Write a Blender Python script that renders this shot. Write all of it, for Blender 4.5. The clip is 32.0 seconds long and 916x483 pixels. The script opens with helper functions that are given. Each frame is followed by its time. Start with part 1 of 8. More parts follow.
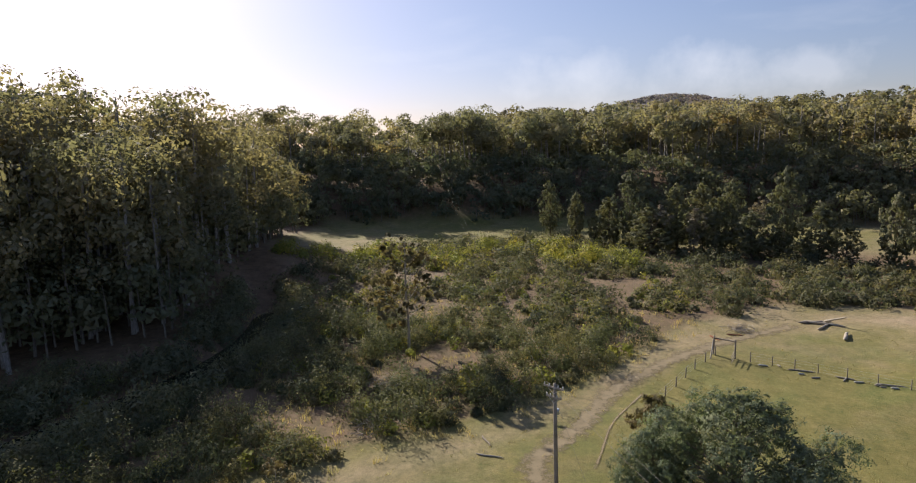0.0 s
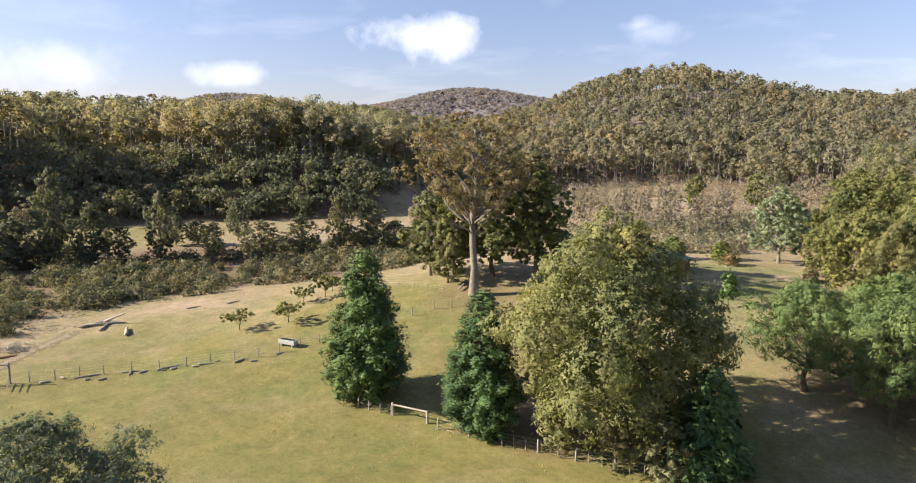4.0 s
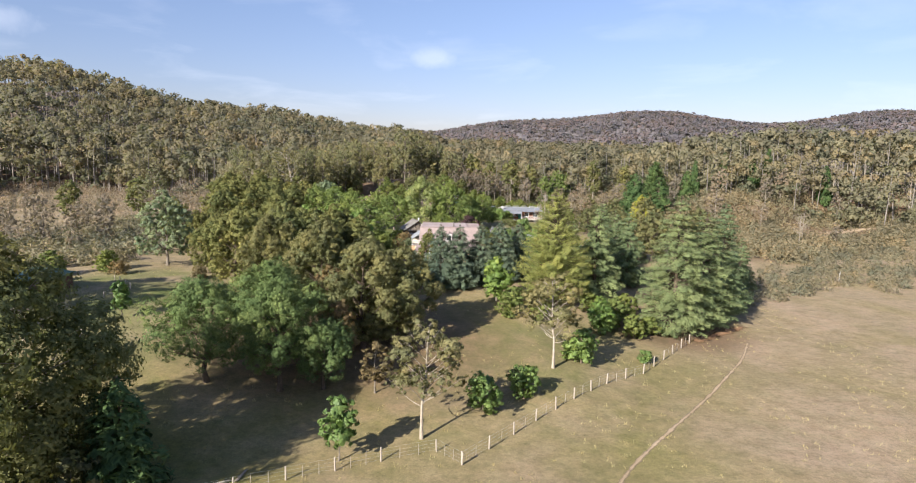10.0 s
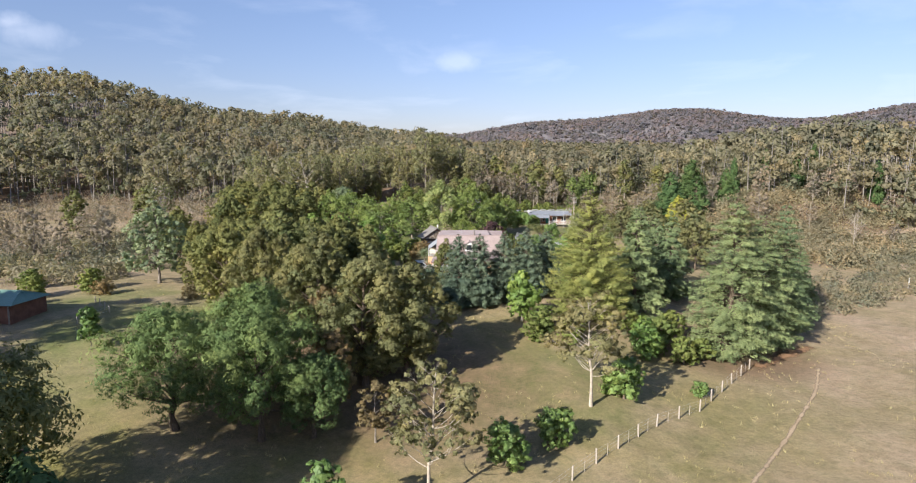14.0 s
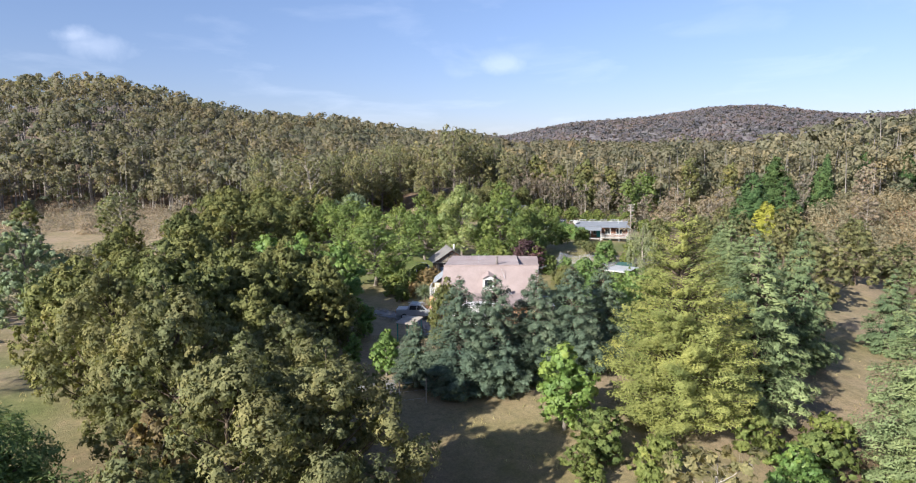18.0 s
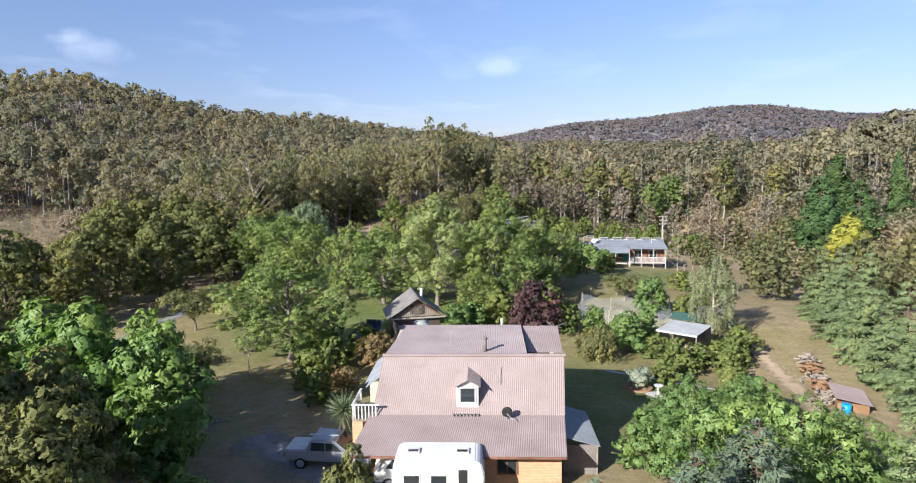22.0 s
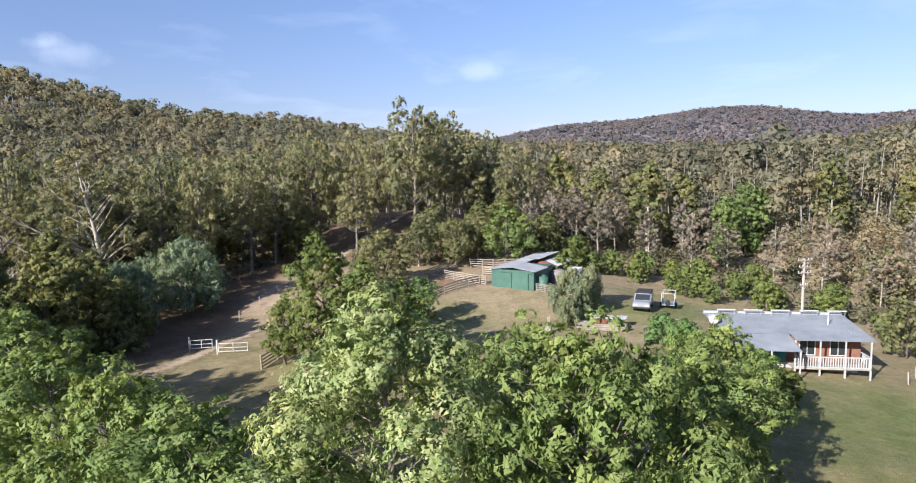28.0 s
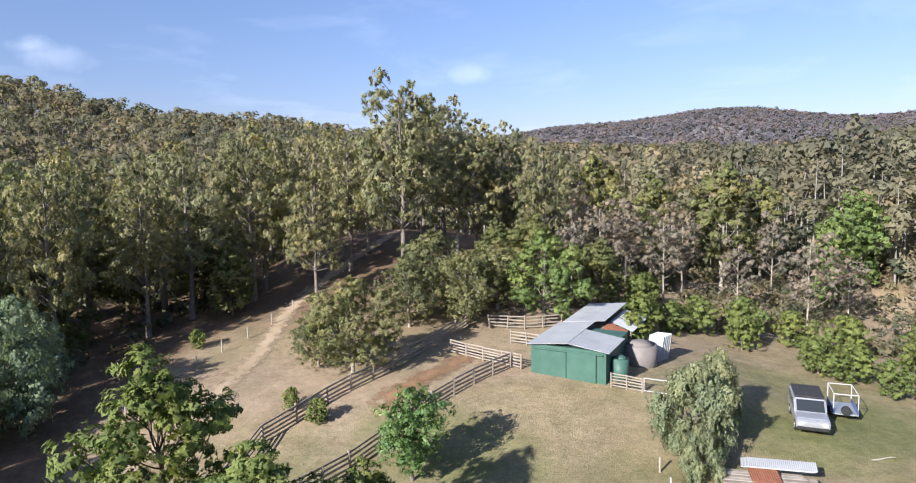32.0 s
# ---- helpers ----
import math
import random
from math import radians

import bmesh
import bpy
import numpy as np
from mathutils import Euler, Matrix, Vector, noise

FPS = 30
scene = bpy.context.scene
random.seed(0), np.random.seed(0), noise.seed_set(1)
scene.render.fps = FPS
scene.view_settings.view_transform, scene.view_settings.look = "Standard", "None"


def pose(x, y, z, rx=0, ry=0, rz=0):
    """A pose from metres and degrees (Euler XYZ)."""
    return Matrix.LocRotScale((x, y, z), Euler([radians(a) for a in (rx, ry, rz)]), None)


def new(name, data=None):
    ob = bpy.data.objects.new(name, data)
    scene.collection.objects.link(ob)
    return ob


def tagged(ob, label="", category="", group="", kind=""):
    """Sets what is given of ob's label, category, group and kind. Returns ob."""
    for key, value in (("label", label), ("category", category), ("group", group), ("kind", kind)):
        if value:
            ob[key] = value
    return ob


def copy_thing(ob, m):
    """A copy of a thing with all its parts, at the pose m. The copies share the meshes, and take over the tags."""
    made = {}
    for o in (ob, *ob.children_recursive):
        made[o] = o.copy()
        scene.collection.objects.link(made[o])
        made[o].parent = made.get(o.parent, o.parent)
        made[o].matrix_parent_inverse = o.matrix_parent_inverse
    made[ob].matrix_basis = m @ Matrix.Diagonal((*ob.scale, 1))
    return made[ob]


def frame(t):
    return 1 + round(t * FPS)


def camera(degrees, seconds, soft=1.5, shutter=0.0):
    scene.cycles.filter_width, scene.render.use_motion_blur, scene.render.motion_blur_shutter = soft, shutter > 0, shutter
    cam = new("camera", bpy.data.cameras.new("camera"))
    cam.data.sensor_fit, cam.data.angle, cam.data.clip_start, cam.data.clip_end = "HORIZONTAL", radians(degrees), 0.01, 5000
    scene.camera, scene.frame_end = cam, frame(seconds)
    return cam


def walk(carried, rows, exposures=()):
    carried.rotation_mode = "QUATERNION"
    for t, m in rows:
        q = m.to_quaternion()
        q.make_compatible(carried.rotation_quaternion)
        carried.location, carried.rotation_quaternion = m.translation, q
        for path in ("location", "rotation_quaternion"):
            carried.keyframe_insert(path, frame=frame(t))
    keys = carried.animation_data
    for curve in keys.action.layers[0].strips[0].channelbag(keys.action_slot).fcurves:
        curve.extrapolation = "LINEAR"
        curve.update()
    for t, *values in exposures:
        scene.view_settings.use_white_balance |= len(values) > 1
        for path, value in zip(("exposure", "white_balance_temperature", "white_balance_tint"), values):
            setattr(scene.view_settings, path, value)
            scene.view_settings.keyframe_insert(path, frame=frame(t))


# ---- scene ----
cam = camera(71.8, 32.0, soft=1.15)
METRES, EYE, TILT, LEAN, TURN = 165.0, 24.0, -8.0, 2.0, 108.0
ROWS = [
    (0.0, 0.0, 0.0, 0.0, 0.0, 0.0, -0.0),
    (0.5, 0.0003, -0.0, 0.0, -7.75, -0.06, 0.83),
    (1.0, 0.0007, 0.0, 0.0001, -15.29, -0.24, 1.64),
    (1.5, 0.0011, -0.0, 0.0001, -23.11, -0.51, 2.44),
    (2.0, 0.0015, -0.0002, 0.0001, -30.84, -0.89, 3.21),
    (2.5, 0.0021, -0.0003, 0.0002, -38.2, -1.35, 3.9),
    (3.0, 0.0025, -0.0003, 0.0002, -45.35, -1.87, 4.5),
    (3.5, 0.0027, -0.0002, 0.0003, -52.87, -2.5, 5.06),
    (5.5, 0.0035, -0.0006, 0.0001, -78.52, -4.97, 6.41),
    (6.0, 0.0037, -0.0006, 0.0001, -85.01, -5.7, 6.59),
    (6.5, 0.004, -0.0006, -0.0001, -92.0, -6.49, 6.69),
    (7.0, 0.0042, -0.0007, -0.0002, -99.1, -7.33, 6.67),
    (7.5, 0.0046, -0.0007, -0.0003, -105.93, -8.11, 6.55),
    (8.0, 0.0049, -0.0005, -0.0005, -108.98, -8.44, 6.54),
    (8.5, 0.005, -0.0005, -0.0007, -110.26, -8.57, 6.6),
    (9.0, 0.005, -0.0002, -0.0008, -111.26, -8.67, 6.71),
    (9.5, 0.0046, -0.0002, -0.001, -112.03, -8.74, 6.82),
    (10.0, 0.0048, -0.0005, -0.0011, -112.17, -8.73, 6.92),
    (10.5, 0.0054, -0.0014, -0.0014, -111.12, -8.56, 7.13),
    (11.0, 0.0063, -0.0024, -0.0015, -110.89, -8.48, 7.28),
    (11.5, 0.0083, -0.0036, -0.0016, -110.5, -8.39, 7.43),
    (12.0, 0.0131, -0.006, -0.0018, -110.05, -8.3, 7.58),
    (12.5, 0.0216, -0.0101, -0.0023, -109.9, -8.24, 7.72),
    (13.0, 0.0333, -0.0155, -0.0031, -109.78, -8.2, 7.87),
    (13.5, 0.0473, -0.0221, -0.0039, -109.88, -8.2, 8.02),
    (14.0, 0.0633, -0.0302, -0.0052, -109.85, -8.14, 8.13),
    (14.5, 0.0808, -0.0396, -0.0065, -109.85, -8.11, 8.24),
    (16.5, 0.1656, -0.0835, -0.0111, -106.82, -7.56, 8.65),
    (17.0, 0.1885, -0.0939, -0.0123, -106.23, -7.44, 8.71),
    (17.5, 0.2124, -0.1043, -0.0135, -105.9, -7.37, 8.76),
    (18.0, 0.2369, -0.1143, -0.0145, -105.73, -7.3, 8.78),
    (18.5, 0.2617, -0.1239, -0.0154, -105.67, -7.29, 8.81),
    (19.0, 0.2867, -0.1336, -0.0161, -105.67, -7.29, 8.83),
    (19.5, 0.3119, -0.1434, -0.0172, -105.67, -7.25, 8.88),
    (20.0, 0.3373, -0.1531, -0.0181, -105.66, -7.21, 8.87),
    (20.5, 0.3624, -0.1622, -0.0188, -105.68, -7.17, 8.86),
    (21.0, 0.3875, -0.1706, -0.0195, -105.82, -7.17, 8.9),
    (21.5, 0.4119, -0.1787, -0.02, -105.92, -7.14, 8.92),
    (22.0, 0.4376, -0.1873, -0.02, -106.04, -7.14, 8.93),
    (22.5, 0.4636, -0.1955, -0.0204, -106.16, -7.12, 8.98),
    (23.0, 0.4896, -0.2033, -0.0207, -106.27, -7.09, 8.98),
    (23.5, 0.5158, -0.2112, -0.0208, -106.38, -7.09, 9.02),
    (24.0, 0.5417, -0.2189, -0.021, -106.52, -7.08, 9.05),
    (24.5, 0.5676, -0.2261, -0.021, -106.65, -7.06, 9.05),
    (25.0, 0.5935, -0.2328, -0.0209, -106.8, -7.05, 9.06),
    (25.5, 0.619, -0.2393, -0.0207, -106.99, -7.05, 9.08),
    (27.5, 0.7237, -0.2666, -0.0193, -107.51, -7.05, 9.22),
    (28.0, 0.7494, -0.2733, -0.019, -107.63, -7.03, 9.21),
    (28.5, 0.7747, -0.2797, -0.0186, -107.76, -7.01, 9.22),
    (29.0, 0.7998, -0.2858, -0.0182, -107.91, -7.0, 9.22),
    (29.5, 0.8242, -0.2917, -0.0174, -108.04, -7.03, 9.22),
    (30.0, 0.8485, -0.2978, -0.0174, -108.16, -6.98, 9.26),
    (30.5, 0.8721, -0.3039, -0.017, -108.29, -6.99, 9.28),
    (31.0, 0.8951, -0.3099, -0.0169, -108.4, -6.98, 9.32),
    (31.5, 0.9175, -0.3155, -0.0169, -108.54, -6.94, 9.33),
    (32.0, 0.9394, -0.321, -0.0165, -108.62, -6.92, 9.34),
]
EXPOSURES = [(0.0, 0.6, 6450, 9), (1.5, 0.9, 6500, 10), (3.0, 1.22, 6600, 11), (6.0, 1.4, 6550, 10), (7.5, 1.2, 6450, 10), (9.0, 1.1, 6300, 10), (14.0, 1.03, 6050, 9), (20.0, 1.09, 5800, 8), (24.0, 1.04, 5750, 9), (32.0, 1.08, 5700, 10)]
walk(cam, [(t, pose(0, 0, EYE, TILT, LEAN, TURN) @ pose(METRES * x, METRES * y, METRES * z, 90 + pitch, roll, yaw)) for t, x, y, z, yaw, pitch, roll in ROWS], EXPOSURES)
# ---- light ----
SUN_AZ, SUN_EL = radians(221), radians(27)
world = bpy.data.worlds.new("sky")
scene.world = world
world.use_nodes = True
wn, wl = world.node_tree.nodes, world.node_tree.links
sky = wn.new("ShaderNodeTexSky")
sky.sky_type, sky.sun_disc = "NISHITA", False
sky.sun_elevation, sky.sun_rotation = SUN_EL, SUN_AZ
sky.altitude, sky.air_density, sky.dust_density, sky.ozone_density = 100, 1.0, 0.6, 3.0
bg = wn["Background"]
bg.inputs["Strength"].default_value = 0.062


def wnode(kind, **inputs):
    n = wn.new(kind)
    for k, v in inputs.items():
        n.inputs[k].default_value = v
    return n


# thin cirrus streaks, stretched flat on a high plane
coord = wn.new("ShaderNodeTexCoord")
split = wn.new("ShaderNodeSeparateXYZ")
wl.new(coord.outputs["Generated"], split.inputs[0])
up = wn.new("ShaderNodeMath"); up.operation = "MAXIMUM"; up.inputs[1].default_value = 0.0
wl.new(split.outputs["Z"], up.inputs[0])
lift = wn.new("ShaderNodeMath"); lift.operation = "ADD"; lift.inputs[1].default_value = 0.12
wl.new(up.outputs[0], lift.inputs[0])
flat = wn.new("ShaderNodeVectorMath"); flat.operation = "DIVIDE"
comb = wn.new("ShaderNodeCombineXYZ")
for k in ("X", "Y", "Z"):
    wl.new(lift.outputs[0], comb.inputs[k])
wl.new(coord.outputs["Generated"], flat.inputs[0])
wl.new(comb.outputs[0], flat.inputs[1])
cirrus = wnode("ShaderNodeTexNoise", Scale=1.35, Detail=7.0, Roughness=0.55, Distortion=0.35)
wl.new(flat.outputs[0], cirrus.inputs["Vector"])
ramp = wn.new("ShaderNodeValToRGB")
ramp.color_ramp.elements[0].position, ramp.color_ramp.elements[1].position = 0.54, 0.82
ramp.color_ramp.elements[0].color, ramp.color_ramp.elements[1].color = (0, 0, 0, 1), (0.16, 0.16, 0.16, 1)
wl.new(cirrus.outputs[0], ramp.inputs[0])
cover_out = ramp.outputs[0]
puff = wnode("ShaderNodeTexNoise", Scale=13.0, Detail=9.0, Roughness=0.58)
wl.new(coord.outputs["Generated"], puff.inputs["Vector"])
for az, el, wide, gain in ((-51, 9.0, 0.105, 0.62), (-97, 6.2, 0.12, 0.3), (-87, 6.0, 0.12, 0.3), (-80, 5.6, 0.08, 0.25), (-67, 5.4, 0.06, 0.4), (-33, 9.8, 0.05, 0.3), (1.5, 8.5, 0.045, 0.22), (-32, 9.2, 0.06, 0.22)):
    way = (math.sin(radians(az)) * math.cos(radians(el)), math.cos(radians(az)) * math.cos(radians(el)), math.sin(radians(el)))
    away = wn.new("ShaderNodeVectorMath"); away.operation = "SUBTRACT"; away.inputs[1].default_value = way
    wl.new(coord.outputs["Generated"], away.inputs[0])
    squash = wn.new("ShaderNodeVectorMath"); squash.operation = "MULTIPLY"; squash.inputs[1].default_value = (1, 1, 2.6)
    wl.new(away.outputs[0], squash.inputs[0])
    far_off = wn.new("ShaderNodeVectorMath"); far_off.operation = "LENGTH"
    wl.new(squash.outputs[0], far_off.inputs[0])
    near_by = wn.new("ShaderNodeMath"); near_by.operation = "MULTIPLY_ADD"; near_by.inputs[1].default_value = -0.42 / wide; near_by.inputs[2].default_value = 0.36
    wl.new(far_off.outputs["Value"], near_by.inputs[0])
    both = wn.new("ShaderNodeMath"); both.operation = "ADD"
    wl.new(near_by.outputs[0], both.inputs[0]); wl.new(puff.outputs[0], both.inputs[1])
    edge_ = wn.new("ShaderNodeValToRGB")
    edge_.color_ramp.elements[0].position, edge_.color_ramp.elements[1].position = 0.47, 0.82
    edge_.color_ramp.elements[1].color = (gain, gain, gain, 1)
    wl.new(both.outputs[0], edge_.inputs[0])
    most = wn.new("ShaderNodeMixRGB"); most.blend_type = "LIGHTEN"; most.inputs[0].default_value = 1.0
    wl.new(cover_out, most.inputs[1]); wl.new(edge_.outputs[0], most.inputs[2])
    cover_out = most.outputs[0]
blend = wn.new("ShaderNodeMixRGB")
blend.inputs[2].default_value = (11.5, 11.3, 12.0, 1)
wl.new(cover_out, blend.inputs[0])
tone = wn.new("ShaderNodeMixRGB")
tone.blend_type = "MULTIPLY"
tone.inputs[0].default_value = 1.0
level = wn.new("ShaderNodeValToRGB")
level.color_ramp.elements[0].position, level.color_ramp.elements[1].position = 0.02, 0.3
level.color_ramp.elements[0].color, level.color_ramp.elements[1].color = (1.05, 0.87, 0.98, 1), (1.42, 1.2, 1.22, 1)
wl.new(up.outputs[0], level.inputs[0])
wl.new(level.outputs[0], tone.inputs[2])
wl.new(sky.outputs[0], tone.inputs[1])
wl.new(tone.outputs[0], blend.inputs[1])
wl.new(blend.outputs[0], bg.inputs[0])

sun_data = bpy.data.lights.new("sun", "SUN")
sun_data.energy, sun_data.angle, sun_data.color = 5.0, radians(0.53), (1.0, 0.9, 0.76)
sun = new("sun", sun_data)
to_sun = Vector((math.sin(SUN_AZ) * math.cos(SUN_EL), math.cos(SUN_AZ) * math.cos(SUN_EL), math.sin(SUN_EL)))
sun.matrix_world = to_sun.to_track_quat("Z", "Y").to_matrix().to_4x4()


# ---- materials ----
def material(name, rough=0.8, metal=0.0):
    m = bpy.data.materials.new(name)
    m.use_nodes = True
    b = m.node_tree.nodes["Principled BSDF"]
    b.inputs["Roughness"].default_value, b.inputs["Metallic"].default_value = rough, metal
    b.inputs["Specular IOR Level"].default_value = 0.3
    return m, m.node_tree.nodes, m.node_tree.links, b


def noise_node(n, l, scale, detail=4, rough=0.6, vector=None, distortion=0.0):
    t = n.new("ShaderNodeTexNoise")
    t.inputs["Scale"].default_value, t.inputs["Detail"].default_value = scale, detail
    t.inputs["Roughness"].default_value, t.inputs["Distortion"].default_value = rough, distortion
    if vector is not None:
        l.new(vector, t.inputs["Vector"])
    return t.outputs[0]


def ramp_node(n, l, fac, stops):
    r = n.new("ShaderNodeValToRGB").color_ramp
    node = n[-1]
    while len(r.elements) < len(stops):
        r.elements.new(0.5)
    for e, (p, c) in zip(r.elements, stops):
        e.position, e.color = p, (*c, 1)
    l.new(fac, node.inputs[0])
    return node.outputs[0]


def mix_node(n, l, fac, a, b, mode="MIX"):
    x = n.new("ShaderNodeMixRGB")
    x.blend_type = mode
    for socket, v in zip(x.inputs, (fac, a, b)):
        if isinstance(v, (int, float)):
            socket.default_value = v
        elif isinstance(v, tuple):
            socket.default_value = (*v, 1)
        else:
            l.new(v, socket)
    return x.outputs[0]


def bump_node(n, l, b, height, strength=0.3, distance=0.02):
    u = n.new("ShaderNodeBump")
    u.inputs["Strength"].default_value, u.inputs["Distance"].default_value = strength, distance
    l.new(height, u.inputs["Height"])
    l.new(u.outputs[0], b.inputs["Normal"])


def plain(name, a, b, scale=6.0, rough=0.8, metal=0.0, bump=0.15, fine=40.0):
    """A surface of two near colours in large blotches and fine grain."""
    m, n, l, s = material(name, rough, metal)
    co = n.new("ShaderNodeTexCoord").outputs["Object"]
    big, small = noise_node(n, l, scale, 5, 0.6, co), noise_node(n, l, fine, 3, 0.7, co)
    col = ramp_node(n, l, big, [(0.3, a), (0.7, b)])
    col = mix_node(n, l, 0.25, col, mix_node(n, l, 1.0, col, ramp_node(n, l, small, [(0.3, (0.5, 0.5, 0.5)), (0.7, (1.3, 1.3, 1.3))]), "MULTIPLY"))
    l.new(col, s.inputs["Base Color"])
    bump_node(n, l, s, small, bump, 0.01)
    return m


def leaf_mat(name, dark, mid, light, through_share=0.36, scale=0.35, rough=0.75, swing=1.0, shine=0.12):
    """Foliage: each leaf its own shade, clumps drifting in tone, light coming through."""
    dark, mid, light = ([min(0.6, v * k) for v, k in zip(c, (2.0, 1.98, 2.15))] for c in (dark, mid, light))
    dark, light = ([m_ + 0.45 * (v - m_) for v, m_ in zip(c, mid)] for c in (dark, light))
    m, n, l, s = material(name, rough)
    s.inputs["Specular IOR Level"].default_value = shine
    geo, info = n.new("ShaderNodeNewGeometry"), n.new("ShaderNodeObjectInfo")
    col = ramp_node(n, l, geo.outputs["Random Per Island"], [(0.0, dark), (0.55, mid), (1.0, light)])
    co = n.new("ShaderNodeTexCoord").outputs["Object"]
    drift = noise_node(n, l, scale, 3, 0.6, co)
    col = mix_node(n, l, 1.0, col, ramp_node(n, l, drift, [(0.3, tuple(1 - swing * v for v in (0.28, 0.24, 0.22))), (0.7, tuple(1 + swing * v for v in (0.28, 0.2, 0.1)))]), "MULTIPLY")
    col = mix_node(n, l, 1.0, col, ramp_node(n, l, info.outputs["Random"], [(0.0, (0.86, 0.9, 0.9)), (1.0, (1.16, 1.1, 1.0))]), "MULTIPLY")
    tone = n.new("ShaderNodeAttribute")
    tone.attribute_name = "tone"
    half = n.new("ShaderNodeMath")
    half.operation = "MULTIPLY_ADD"
    half.inputs[1].default_value = half.inputs[2].default_value = 0.5
    l.new(tone.outputs["Fac"], half.inputs[0])
    col = mix_node(n, l, 1.0, col, ramp_node(n, l, half.outputs[0], [(0.0, (0.76, 0.86, 0.9)), (0.5, (1.0, 1.0, 1.0)), (1.0, (1.28, 1.12, 1.0))]), "MULTIPLY")
    l.new(col, s.inputs["Base Color"])
    tr, mx = n.new("ShaderNodeBsdfTranslucent"), n.new("ShaderNodeMixShader")
    l.new(mix_node(n, l, 1.0, col, (1.15, 1.2, 0.75), "MULTIPLY"), tr.inputs[0])
    mx.inputs[0].default_value = through_share
    l.new(s.outputs[0], mx.inputs[1])
    l.new(tr.outputs[0], mx.inputs[2])
    l.new(mx.outputs[0], n["Material Output"].inputs[0])
    return m


def bark_mat(name, a, b, scale=2.5):
    m, n, l, s = material(name, 0.85)
    co = n.new("ShaderNodeTexCoord").outputs["Object"]
    mp = n.new("ShaderNodeMapping")
    mp.inputs["Scale"].default_value = (1, 1, 0.22)
    l.new(co, mp.inputs[0])
    streak = noise_node(n, l, scale * 3, 6, 0.7, mp.outputs[0])
    l.new(ramp_node(n, l, streak, [(0.35, a), (0.65, b)]), s.inputs["Base Color"])
    bump_node(n, l, s, streak, 0.5, 0.03)
    return m


